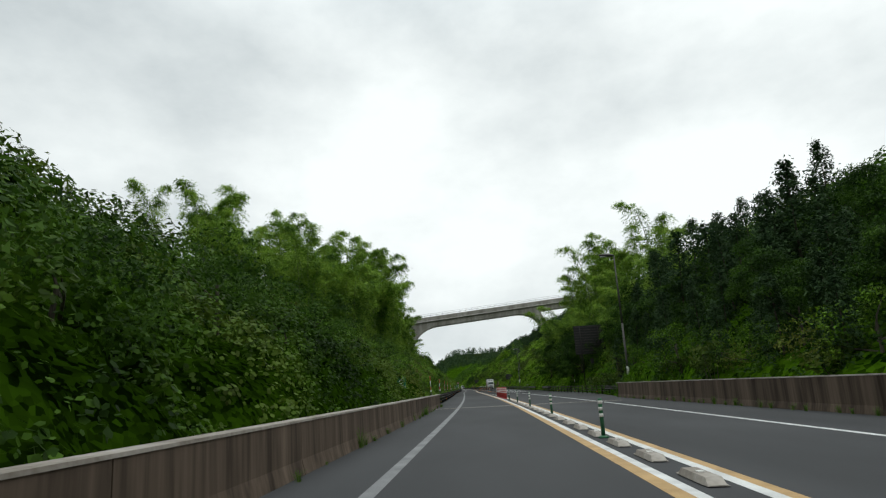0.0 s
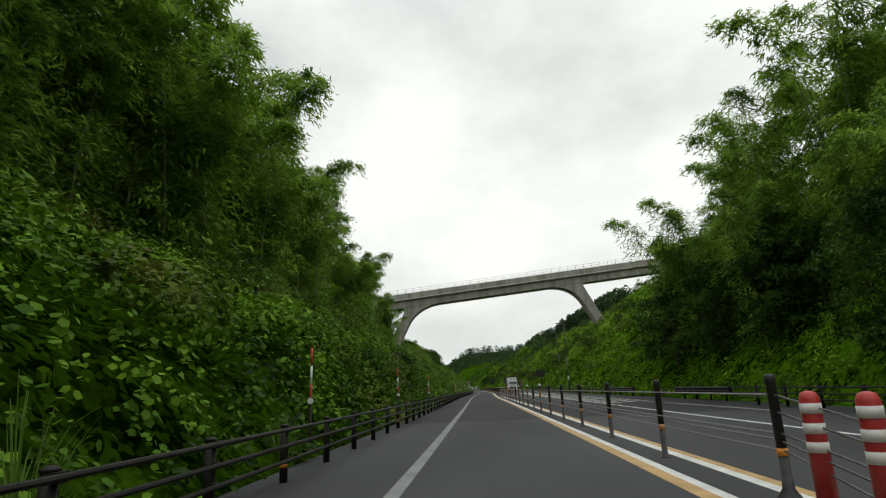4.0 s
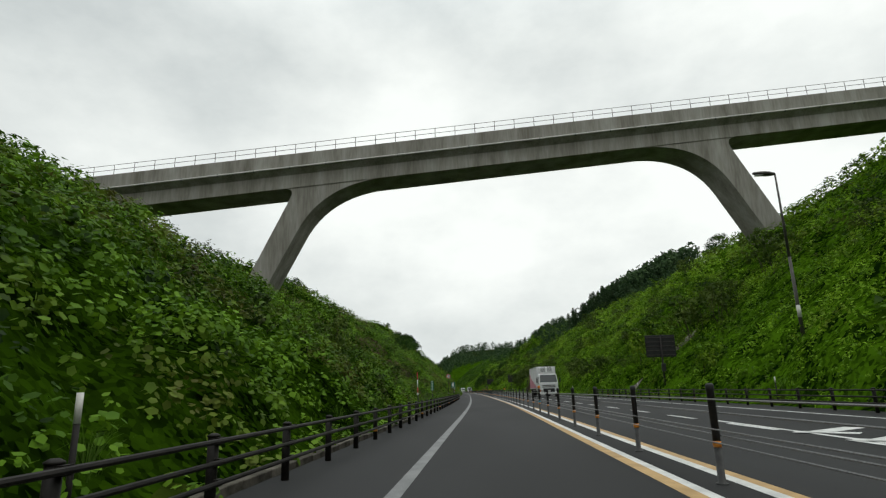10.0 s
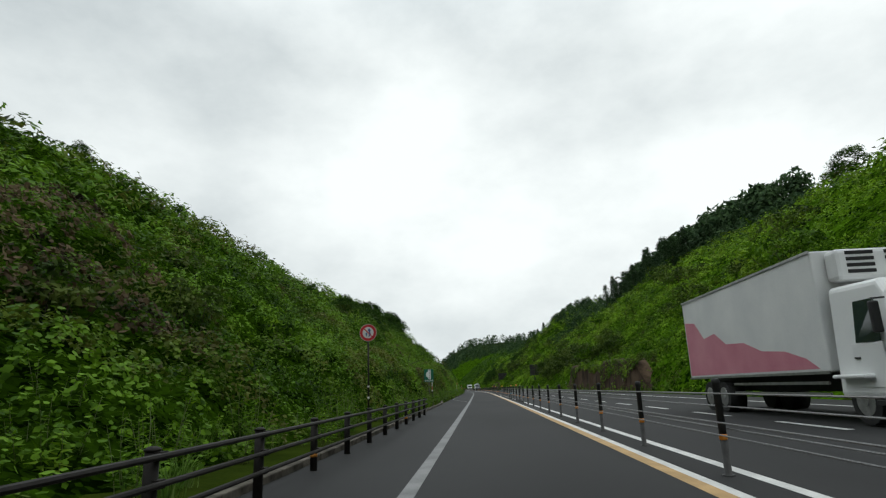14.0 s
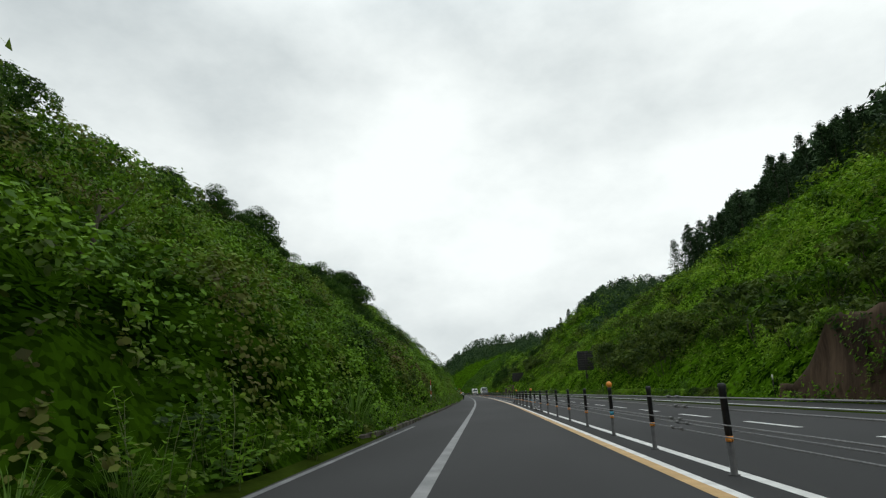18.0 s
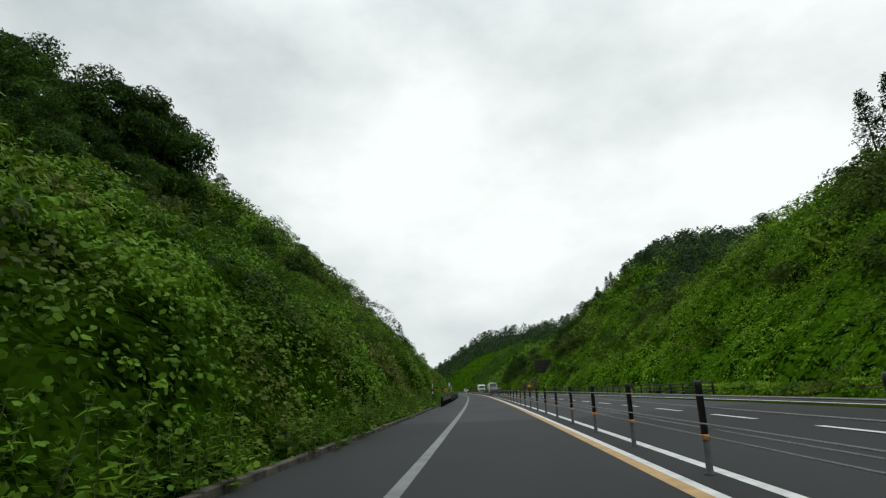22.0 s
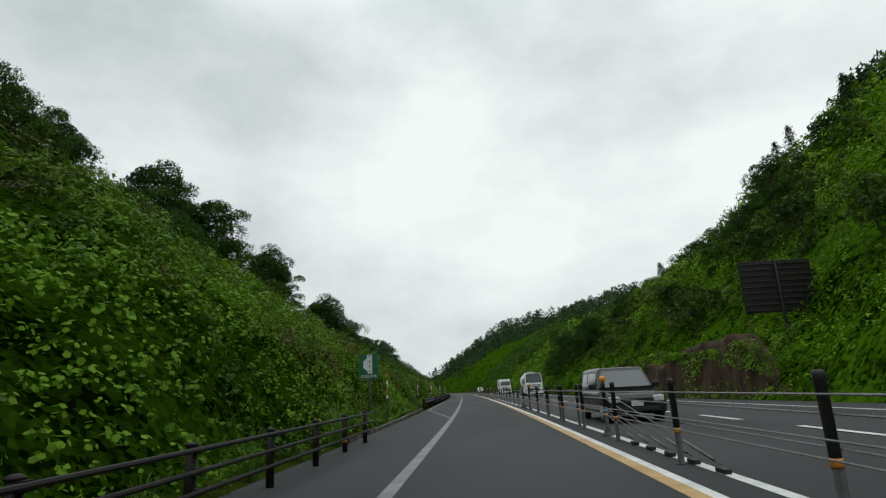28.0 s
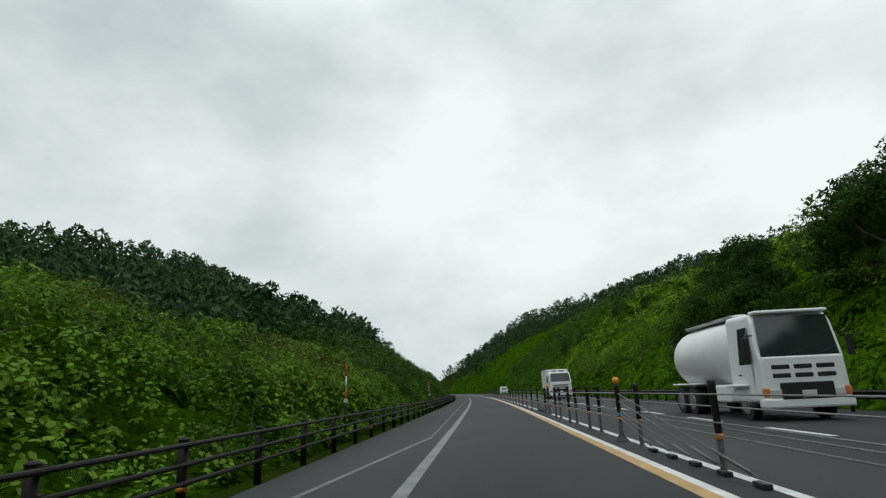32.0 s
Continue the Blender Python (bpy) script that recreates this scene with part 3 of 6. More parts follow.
def cover(side, s0, s1, seed):
    """Leaf cover of one stretch of one slope: small and thick near the road, larger and thinner above."""
    g = np.random.default_rng(seed)
    table = LEFT if side < 0 else RIGHT
    near = 1.0 if side < 0 else 0.75
    far = 1.0 if s0 < 550 else 0.3
    # large kudzu leaves up to the bridge, smaller ones beyond it
    leafy = 1.0 if side > 0 else 1.2 if 60 <= s0 < 180 else 1.05 if s0 < 400 else 0.9
    sets = {3: [], 5: []}
    for a0, a1, per, sz in ((-0.7, 1.6, 46 if side < 0 else 20, 0.094), (1.6, 4, 78 if side < 0 else 20, 0.100), (4, 9, 32, 0.135), (9, 17, 14, 0.205), (17, 30, 5.0, 0.34), (30, 46, 1.8, 0.54), (46, 78, 0.5, 0.95)):
        wide = leafy if a0 < 4 else 0.5 + 0.5 * leafy
        k = int((s1 - s0) * (a1 - a0) * per * near * far / wide ** 1.7)
        sz = sz * wide
        s, a = g.uniform(s0, s1, k), g.uniform(a0, a1, k)
        u = side * (side_values(table, s)[0] + a)
        z, d = ground_z(s, u), cover_depth(s, u)
        e = 0.25
        hs = (ground_z(s + e, u) + cover_depth(s + e, u) - z - d) / e
        hu = (ground_z(s, u + e) + cover_depth(s, u + e) - z - d) / e
        # thick on the crowns of the bushes and on steep faces, thin in the hollows between them
        keep = g.uniform(0, 1, k) < (1 - 0.96 * bareness(s, u)) * np.sqrt(1 + hs ** 2 + hu ** 2) / 3.0 * (0.06 + 1.25 * np.maximum(domes(s, u, 0.95, 16) * 0.8, domes(s, u, 2.4, 12)))
        s, u, z, d, hs, hu = (v[keep] for v in (s, u, z, d, hs, hu))
        k = len(s)
        if side < 0:
            b = -u - side_values(table, s)[0]
            over = 0.65 * np.clip((b - 0.5) / 1.5, 0, 1) * np.clip((6.5 - b) / 3, 0, 1) * vnoise(s / 2.2, u / 1.4, 33)
            u = u + over
        x, y = road_xy(s, u)
        h = np.interp(s, _s, _h)
        n = np.stack([-hu * np.cos(h) + hs * np.sin(h), -hu * np.sin(h) - hs * np.cos(h), np.ones(k)], 1)
        n /= np.linalg.norm(n, axis=1, keepdims=True)
        lift = g.normal(0.0, 0.6, k) * sz - 0.6 * g.uniform(0, 1, k) ** 2 * np.minimum(d * 0.4, 0.5)
        p = np.stack([x, y, z + d], 1) + n * lift[:, None]
        big = sz * (1.0 if far == 1.0 else 1.7) * (1.0 if side < 0 or a0 > 3 else 1.35) * g.uniform(0.65, 1.4, k)
        for j in range(4):
            o = g.normal(0, 1, (k, 3))
            o /= np.linalg.norm(o, axis=1, keepdims=True)
            sets[5 if a0 < 3 and side < 0 else 3].append((p + o * (big * 0.9)[:, None], n * 0.6 + o * 0.7 + np.array([0, 0, 0.45]), big * g.uniform(0.7, 1.2, k)))
    wooded = s1 < 64 and side > 0 or s0 > (550 if side < 0 else 640)
    leaf = (L_TREE if wooded else L_MIXED if s1 < 40 else L_KUDZU) if side < 0 else (L_TREE if wooded else L_SLOPE)
    label = "dark green shrubs and creepers covering the cutting slope" if wooded else "dense green kudzu and shrubs covering the cutting slope"
    for sides, got in sets.items():
        if got:
            leaf_object("ground_cover", *(np.concatenate(v) for v in zip(*got)), leaf, label, "shrubs", 1.05 if sides == 5 else 1.35, None, seed, sides=sides)


for i, s0 in enumerate([-2, 36, 63, 126, 190, 267, 341, 415, 490, 560, 645]):
    s1 = [36, 63, 126, 190, 267, 341, 415, 490, 560, 645, 735][i]
    cover(-1, s0, s1, 100 + i)
    cover(1, s0, s1, 200 + i)


# ---- withered creepers: brown patches among the green ----
L_DRY = leaf_mat("withered_leaf", (0.012, 0.009, 0.005), (0.060, 0.040, 0.020), (0.150, 0.110, 0.062), patch=0.5, through_light=0.2, rough=0.8)


def withered(s0, u0, rs, ru, seed):
    g = np.random.default_rng(seed)
    k = int(rs * ru * 190)
    r, a = np.sqrt(g.uniform(0, 1, k)), g.uniform(0, 2 * math.pi, k)
    s, u = s0 + rs * r * np.cos(a), u0 + ru * r * np.sin(a)
    keep = vnoise(s / 1.1, u / 1.1, seed) > 0.25 + 0.5 * r ** 2
    s, u = s[keep], u[keep]
    k = len(s)
    x, y = road_xy(s, u)
    z = ground_z(s, u) + cover_depth(s, u) + g.normal(0.06, 0.07, k)
    hd = np.interp(s, _s, _h)
    n = np.stack([0.6 * np.cos(hd), 0.6 * np.sin(hd), np.full(k, 0.8)], 1) + g.normal(0, 0.45, (k, 3))
    return leaf_object("withered_growth", np.stack([x, y, z], 1), n, g.uniform(0.08, 0.19, k), L_DRY, "brown withered creepers among the green growth", "dead plants", 1.2, None, seed, sides=5)


for i, q in enumerate([(236, -11.2, 5.5, 3.4), (240, -15, 3, 2.5), (284, -9, 1.8, 1.2), (279, -6.2, 2.2, 1.2), (300, -12, 1.5, 1.2), (57, -8.4, 3.0, 1.8), (64, -6.5, 2.2, 1.2), (322, -6.2, 2.6, 1.6), (388, -6.5, 3.0, 1.8), (394, -8, 1.6, 1.4), (106, -6, 1.6, 1.2), (471, -6, 2.2, 1.2)]):
    withered(*q, 301 + i)


# ---- the road and its markings ----
PAVED = [(-3.4, 0.0), (-1.2, 0.0), (2.7, 0.0), (6.75, 0.0), (10.4, 0.0), (12.3, 0.0), (13.0, 0.0)]
for s0, s1, paving in ((-95, 84, M_ASPHALT_OLD), (84, 372, M_ASPHALT_NEW), (372, 1060, M_ASPHALT)):
    road = strip("road", s0, s1, PAVED, paving, 2.0, "dark grey asphalt motorway with narrow lanes", "road")
    if road.data.polygons[0].normal.z < 0:
        road.data.flip_normals()
for s in (-60, 180, 400):
    flat_strip("edge_line", s, s + 240 if s == -60 else (s + 220 if s < 400 else 860), -1.28, -1.09, 0.004, M_LINE, "worn white edge line on the asphalt")
flat_strip("yellow_line", -60, 860, 2.02, 2.22, 0.004, M_YELLOW, "ochre yellow line beside the median")
flat_strip("white_line", -60, 860, 2.22, 2.36, 0.004, M_WHITE, "white line along the near side of the median")
flat_strip("white_line", -60, 860, 2.86, 3.02, 0.004, M_WHITE, "white line along the far side of the median")
flat_strip("yellow_line", -60, 196.5, 3.02, 3.17, 0.004, M_YELLOW, "ochre yellow line beside the median")
flat_strip("edge_line", -60, 93, 6.9, 7.05, 0.004, M_WHITE, "white edge line of the oncoming lane")
flat_strip("edge_line", 93, 177, 6.95, 7.10, 0.006, M_WHITE, "white line bounding the hatched area")
flat_strip("edge_line", 175, 860, 10.85, 11.0, 0.004, M_WHITE, "white edge line of the oncoming side")


def dash_mesh(length, width):
    bm = bmesh.new()
    box(bm, -width / 2, width / 2, 0, length, 0.0, 0.004)
    me = bpy.data.meshes.new("lane_dash")
    bm.to_mesh(me)
    bm.free()
    me.materials.append(M_WHITE)
    return me


DASH = dash_mesh(2.75, 0.18)
for s0, s1, count in ((122.8, 172.6, 9), (172.6, 216.4, 8), (216.4, 359.6, 26), (359.6, 493.0, 24), (493.0, 659.5, 30)):
    for i in range(count):
        d = new("lane_dash", DASH)
        d.matrix_world = on_road(s0 + (s1 - s0) * i / count, 6.8, 0.010)
        tagged(d, "short white lane dash on the oncoming asphalt", "marking", "lane dashes", "structure")


def hatching():
    """White chevron bars that fill the closed strip between the lane and the far shoulder."""
    bm = bmesh.new()
    box(bm, -0.24, 0.24, -1.0, 1.0, 0.0, 0.004)
    long_bar = bpy.data.meshes.new("hatch_bar")
    bm.to_mesh(long_bar)
    bm.free()
    long_bar.materials.append(M_WHITE)
    bm = bmesh.new()
    box(bm, -0.24, 0.24, -0.62, 0.62, 0.0, 0.004)
    short_bar = bpy.data.meshes.new("hatch_bar")
    bm.to_mesh(short_bar)
    bm.free()
    short_bar.materials.append(M_WHITE)
    s = 98.0
    while s < 172:
        k = 1.0 if s < 150 else max(0.35, (176 - s) / 26)
        a = new("hatch_bar", long_bar)
        a.matrix_world = on_road(s + 0.6, 7.1 + 2.2 * k, 0.010, -52)
        tagged(a, "white diagonal bar of the hatched road area", "marking", "hatch bars", "structure")
        c = new("hatch_bar", short_bar)
        c.matrix_world = on_road(s, 7.1 + 0.62 * k, 0.010, 52)
        tagged(c, "white diagonal bar of the hatched road area", "marking", "hatch bars", "structure")
        s += 2.1


hatching()

M_FAINT = mat("road_paint_faded", (0.075, 0.077, 0.08), (0.17, 0.172, 0.175), 1.2, 0.75, 0.2, fine=45)


def slanted_line(s0, u0, s1, u1, w=0.12, paint=None):
    vs = []
    for s, u in ((s0, u0), (s1, u1)):
        for du in (-w / 2, w / 2):
            x, y = road_xy(s, u + du)
            vs.append((float(x), float(y), 0.005))
    ob = mesh_ob("lay_by_line", vs, [(0, 1, 3, 2)], paint or M_LINE)
    if ob.data.polygons[0].normal.z < 0:
        ob.data.flip_normals()
    return tagged(ob, "thin white line bounding the narrow lay-by", "marking", "", "structure")


slanted_line(271.5, -1.3, 276.1, -2.05, 0.12, M_FAINT)
slanted_line(276.1, -2.05, 284.4, -3.15, 0.12, M_FAINT)
slanted_line(284.4, -3.15, 292, -3.3, 0.12, M_FAINT)
slanted_line(292, -3.3, 307, -3.05, 0.12, M_FAINT)
slanted_line(476, -1.3, 489, -3.2, 0.12, M_FAINT)
slanted_line(489, -3.2, 514, -3.2)
slanted_line(514, -3.2, 530, -1.6, 0.10, M_FAINT)
slanted_line(530, -1.6, 610, -1.6, 0.05, M_FAINT)


# expansion joint across the road
def joint():
    t = thing("expansion_joint", on_road(35.2, 0, 0.0), "worn steel expansion joint across the asphalt", "joint")
    bm = box(bmesh.new(), -3.0, 8.4, -0.34, 0.34, 0.0, 0.005)
    part("concrete_bed", bm, M_CAP, t)
    for y in (-0.07, 0.03):
        bm = box(bmesh.new(), -3.0, 8.4, y, y + 0.05, 0.004, 0.010)
        part("steel_edge", bm, M_STEEL, t)


joint()

# ---- median: blocks, cones and the wire rope barrier ----


def mesh_of(name, bm, material):
    me = bpy.data.meshes.new(name)
    bm.to_mesh(me)
    bm.free()
    me.materials.append(material)
    return me


def kerb_blocks():
    """Low pale blocks set end to end with gaps between the two lines, and the green posts between them."""
    bm = bmesh.new()
    prof = [(-0.13, 0.0), (-0.09, 0.075), (0.09, 0.075), (0.13, 0.0)]
    ys = [(-0.52, 0.6), (-0.38, 1.0), (0.38, 1.0), (0.52, 0.6)]
    rows = [[bm.verts.new((x * (0.9 if i in (0, 3) else 1), y, 0.012 + z * (1.0 if i in (1, 2) else 0.15))) for x, z in prof] for i, (y, k) in enumerate(ys)]
    for r, q in zip(rows, rows[1:]):
        for i in range(3):
            bm.faces.new((r[i], r[i + 1], q[i + 1], q[i]))
    bm.faces.new(rows[0])
    bm.faces.new(rows[-1][::-1])
    bmesh.ops.recalc_face_normals(bm, faces=bm.faces)
    body = mesh_of("block", bm, M_CAP)
    stud = mesh_of("reflector", box(bmesh.new(), -0.04, 0.04, -0.05, 0.05, 0.086, 0.10, 0.006), M_BAND)
    s = -13.4
    while s < 46:
        t = thing("kerb_block", on_road(s, 2.62), "low pale concrete block between the median lines", "kerb block", "median kerb blocks")
        shared("body", body, t)
        shared("reflector", stud, t)
        s += 2.05


kerb_blocks()


def lane_posts():
    foot = mesh_of("foot", lathe(bmesh.new(), [(0.11, 0.0), (0.11, 0.025), (0.06, 0.05)], 14), M_GREENP)
    tube_me = mesh_of("tube", lathe(bmesh.new(), [(0.042, 0.04), (0.042, 0.78), (0.03, 0.80)], 14), M_GREENP)
    bands = [mesh_of("band", lathe(bmesh.new(), [(0.044, z), (0.044, z + 0.07)], 14), M_BAND) for z in (0.42, 0.55, 0.68)]
    for s in (3.7, 12.6, 21.5, 30.45, 39.4, 48.3):
        t = thing("lane_post", on_road(s, 2.64), "green flexible lane post with white reflective bands", "lane post", "green lane posts")
        for me in (foot, tube_me, *bands):
            shared(me.name.split(".")[0], me, t)
    foot = mesh_of("foot", lathe(bmesh.new(), [(0.14, 0.0), (0.14, 0.03), (0.09, 0.06)], 16), M_RED)
    tube_me = mesh_of("tube", lathe(bmesh.new(), [(0.082, 0.05), (0.078, 0.95), (0.06, 1.0), (0.02, 1.015)], 16), M_RED)
    bands = [mesh_of("band", lathe(bmesh.new(), [(0.0845, z), (0.0835, z + 0.085)], 16), M_BAND) for z in (0.52, 0.67, 0.83)]
    s = 52.9
    while s < 67.4:
        t = thing("lane_post", on_road(s, 2.66, 0, random.uniform(-8, 8)), "stout red flexible lane post with pale reflective bands", "lane post", "red lane posts")
        for me in (foot, tube_me, *bands):
            shared(me.name.split(".")[0], me, t)
        s += 0.76


lane_posts()


def rope_posts(*marks):
    """Places of posts, about 3.7 m apart, between the given ones."""
    out = []
    for a, b in zip(marks, marks[1:]):
        k = max(1, round((b - a) / 3.7))
        out += [a + (b - a) * i / k for i in range(k)]
    return out + [marks[-1]]


M_SLEEVE = mat("dull_steel", (0.030, 0.030, 0.030), (0.066, 0.066, 0.065), 5.0, 0.55, 0.1, fine=60, metal=0.4)
WR_FOOT = mesh_of("sleeve", lathe(bmesh.new(), [(0.075, 0.0), (0.075, 0.012), (0.045, 0.014), (0.045, 0.46)], 12), M_SLEEVE)
WR_BODY = mesh_of("post", lathe(bmesh.new(), [(0.046, 0.46), (0.046, 1.08), (0.051, 1.085), (0.051, 1.15), (0.03, 1.17)], 12), M_BLACK)
WR_BAND = mesh_of("reflector_band", lathe(bmesh.new(), [(0.049, 0.42), (0.049, 0.49)], 12), M_ORANGE)
WR_BLUE = mesh_of("blue_band", lathe(bmesh.new(), [(0.050, 0.50), (0.050, 0.58)], 12), M_BLUE)
WR_BALL = mesh_of("marker_disc", lathe(bmesh.new(), [(0.02, 1.17), (0.055, 1.185), (0.078, 1.23), (0.078, 1.26), (0.055, 1.305), (0.02, 1.32)], 14), M_ORANGE)
WR_CAPB = mesh_of("marker_cap", lathe(bmesh.new(), [(0.06, 1.16), (0.075, 1.20), (0.06, 1.25), (0.02, 1.27)], 14), M_BAND)
WR_STRIPE = mesh_of("stripe", lathe(bmesh.new(), [(0.048, 0.0), (0.048, 0.045)], 12), M_ORANGE)


def rope_barrier(s0, s1, posts, u=2.72, balls=(), caps=()):
    t = thing("wire_rope_barrier", Matrix(), "median barrier of dark posts strung with five steel ropes", "barrier", "median barriers")
    there = [s for s in posts if s0 <= s <= s1]
    balls, caps = ([min(there, key=lambda s: abs(s - b)) for b in marks] for marks in (balls, caps))
    for s in there:
        if s1 > 0:
            p = shared("post", WR_BODY, t, on_road(s, u))
            shared("sleeve", WR_FOOT, p)
            shared("reflector_band", WR_BAND, p)
            if s in balls:
                tagged(shared("marker_disc", WR_BALL, p), "round orange reflector")
                shared("blue_band", WR_BLUE, p)
            if s in caps:
                tagged(shared("marker_cap", WR_CAPB, p), "pale rounded cap")
                shared("blue_band", WR_BLUE, p)
                for z in (0.66, 0.76, 0.86, 0.96):
                    shared("stripe", WR_STRIPE, p, Matrix.Translation((0, 0, z)))
    for i, z in enumerate((0.48, 0.555, 0.63, 0.82, 0.98)):
        uc = u + (0.05 if i % 2 else -0.05)
        strip("rope", s0, s1, [(uc - 0.010, z), (uc, z + 0.010), (uc + 0.010, z), (uc, z - 0.010)], M_ROPE, 8.0, parent=t, close=True)
    # the ropes run down to ground anchors at both ends
    for e, sg in ((s0, -1), (s1, 1)):
        for i, z in enumerate((0.48, 0.555, 0.63, 0.82, 0.98)):
            f = 2.2 + 0.95 * i
            a, b = on_road(e, u).translation + Vector((0, 0, z)), on_road(e + sg * f, u + 0.02 * i).translation + Vector((0, 0, 0.10))
            r = tube(bmesh.new(), a, b, 0.010, n=6)
            rope = part("anchor_rope", r, M_ROPE, t)
            q = tube(bmesh.new(), a.lerp(b, 0.80), a.lerp(b, 0.97), 0.022, n=8)
            part("turnbuckle", q, M_STEEL, rope)
            bm = bmesh.new()
            box(bm, -0.05, 0.05, -0.14, 0.14, 0.0, 0.06, 0.012)
            base = part("anchor_foot", bm, M_BLACK, t)
            base.matrix_local = on_road(e + sg * (f + 0.05), u + 0.02 * i, 0.004)
        # a flared foot under the last post
        bm = lathe(bmesh.new(), [(0.15, 0.0), (0.14, 0.012), (0.055, 0.13), (0.05, 0.22)], 10)
        base = part("post_foot", bm, M_SLEEVE, t)
        base.matrix_local = on_road(e, u, 0.003)
    # turnbuckles where rope lengths meet
    for f in (0.33, 0.7):
        s = s0 + (s1 - s0) * f
        for i, z in enumerate((0.48, 0.555, 0.63, 0.82, 0.98)):
            uc = u + (0.05 if i % 2 else -0.05)
            for k in (0, 0.45):
                a = on_road(s + k, uc).translation + Vector((0, 0, z))
                b = on_road(s + k + 0.16, uc).translation + Vector((0, 0, z))
                part("turnbuckle", tube(bmesh.new(), a, b, 0.026, n=8), M_STEEL, t)
    return t


rope_barrier(68.0, 276.6, rope_posts(68.0, 101.3, 123.9, 188.0, 206.6, 224.85, 276.6), 2.68, balls=(150.2, 188.0, 224.85, 276.6), caps=(90.2, 97.6, 105.1, 112.6, 120.2, 127.7, 135.2, 142.6))
rope_barrier(271.4, 341.7, rope_posts(271.4, 275.1, 300.1, 341.7), 2.82, balls=(271.4, 300.1, 341.7))
rope_barrier(324.45, 480.15, rope_posts(324.45, 357.5, 379.9, 383.8, 420.6, 480.15), 2.74, balls=(324.45, 383.8, 420.6, 480.15))
rope_barrier(462.9, 541.0, rope_posts(462.9, 488.6, 503.35, 510.2, 541.0), 2.84, balls=(462.9, 503.35, 541.0))
rope_barrier(526.7, 640.0, rope_posts(526.7, 640.0), 2.72, balls=(526.7, 580))


# ---- guard pipes and guard rails ----
GP_POST = mesh_of("post", lathe(tube(bmesh.new(), (0, 0, -0.1), (0, 0, 0.75), 0.057, n=12), [(0.066, 0.75), (0.066, 0.765), (0.03, 0.785)], 12), M_RAIL)
GP_BAND = mesh_of("reflector_band", lathe(bmesh.new(), [(0.059, 0.20), (0.059, 0.25)], 12), M_ORANGE)
GP_CLIP = mesh_of("bracket", box(bmesh.new(), 0.04, 0.10, -0.05, 0.05, -0.035, 0.035), M_RAIL)


def pipe_profile(uc, z, r):
    return [(uc + r * math.cos(a), z + r * math.sin(a)) for a in np.linspace(0, 2 * math.pi, 9)[:-1]]


def guard_pipe(s0, s1, u, pitch=2.28, zs=(0.30, 0.50, 0.71)):
    t = thing("guard_pipe", Matrix(), "dark brown guard pipe with three rails on posts", "guard rail", "guard pipes")
    side = 1 if u < 0 else -1
    s, k = s0, 0
    while s <= s1 + 0.01:
        p = shared("post", GP_POST, t, on_road(s, u, 0, 0 if side > 0 else 180))
        for z in zs:
            shared("bracket", GP_CLIP, p, Matrix.Translation((0, 0, z)))
        if k % 5 == 2:
            shared("reflector_band", GP_BAND, p)
        s += pitch
        k += 1
    for z in zs:
        strip("rail", s0 - 0.4, s1 + 0.4, pipe_profile(u + side * 0.10, z, 0.027), M_RAIL, 4.1, parent=t, close=True)
    return t


def guard_beam(s0, s1, u, label="dark brown corrugated steel guard rail on posts"):
    """A W-shaped steel beam on posts."""
    t = thing("guard_rail", Matrix(), label, "guard rail", "guard rails")
    side = 1 if u < 0 else -1
    w = [(0.0, 0.42), (0.055, 0.47), (0.055, 0.50), (0.0, 0.555), (0.0, 0.585), (0.055, 0.64), (0.055, 0.67), (0.0, 0.72)]
    prof = [(u + side * (0.09 + a), z) for a, z in w] + [(u + side * (0.084 + a), z) for a, z in w[::-1]]
    strip("beam", s0, s1, prof, M_RAIL, 4.0, parent=t, close=True)
    s = s0 + 0.6
    while s < s1:
        shared("post", GP_POST, t, on_road(s, u))
        s += 2.0
    bm = box(bmesh.new(), -0.04, 0.12, -0.10, 0.10, 0.40, 0.74, 0.03)
    end = part("end_piece", bm, M_RAIL, t)
    end.matrix_local = on_road(s0, u + side * 0.05)
    return t


guard_pipe(43.13, 248.4, -2.93)
guard_beam(393.5, 411.0, -3.0)
guard_pipe(411.8, 464.6, -2.97)
guard_beam(490.8, 503.9, -3.7)
guard_pipe(504.6, 608, -3.62)
guard_beam(40.6, 50.2, 11.0)
guard_pipe(50.8, 89, 11.3)
guard_beam(92, 100, 12.2)
guard_beam(110, 120, 12.2)
guard_pipe(120.6, 222, 12.3)
guard_pipe(382, 449, 12.4)
guard_beam(500, 524, 12.4)
guard_beam(524.3, 608, 12.4)


# ---- concrete barrier walls at the start ----
def barrier_wall(name, s0, s1, u, h, side):
    t = thing(name, Matrix(), "stained brown concrete barrier wall with a pale coping", "wall", "", "structure")
    w = 0.28 * side
    s = s0
    while s < s1 - 1:
        e = min(s + 4.6, s1)
        strip("panel", s + 0.010, e - 0.010, [(u - 0.09 * side, -0.05), (u - 0.02 * side, 0.22), (u, h - 0.035), (u + w, h - 0.035), (u + w, -0.05)], M_BARRIER, 5.0, parent=t, close=True)
        s += 4.6
    strip("coping", s0, s1, [(u - 0.012 * side, h - 0.035), (u - 0.006 * side, h), (u + w, h), (u + w, h - 0.035)], M_CAP, 5.0, parent=t, close=True)


barrier_wall("wall_left", -60, 42.0, -2.62, 0.80, -1)
barrier_wall("wall_right", -60, 41.6, 9.75, 0.98, 1)


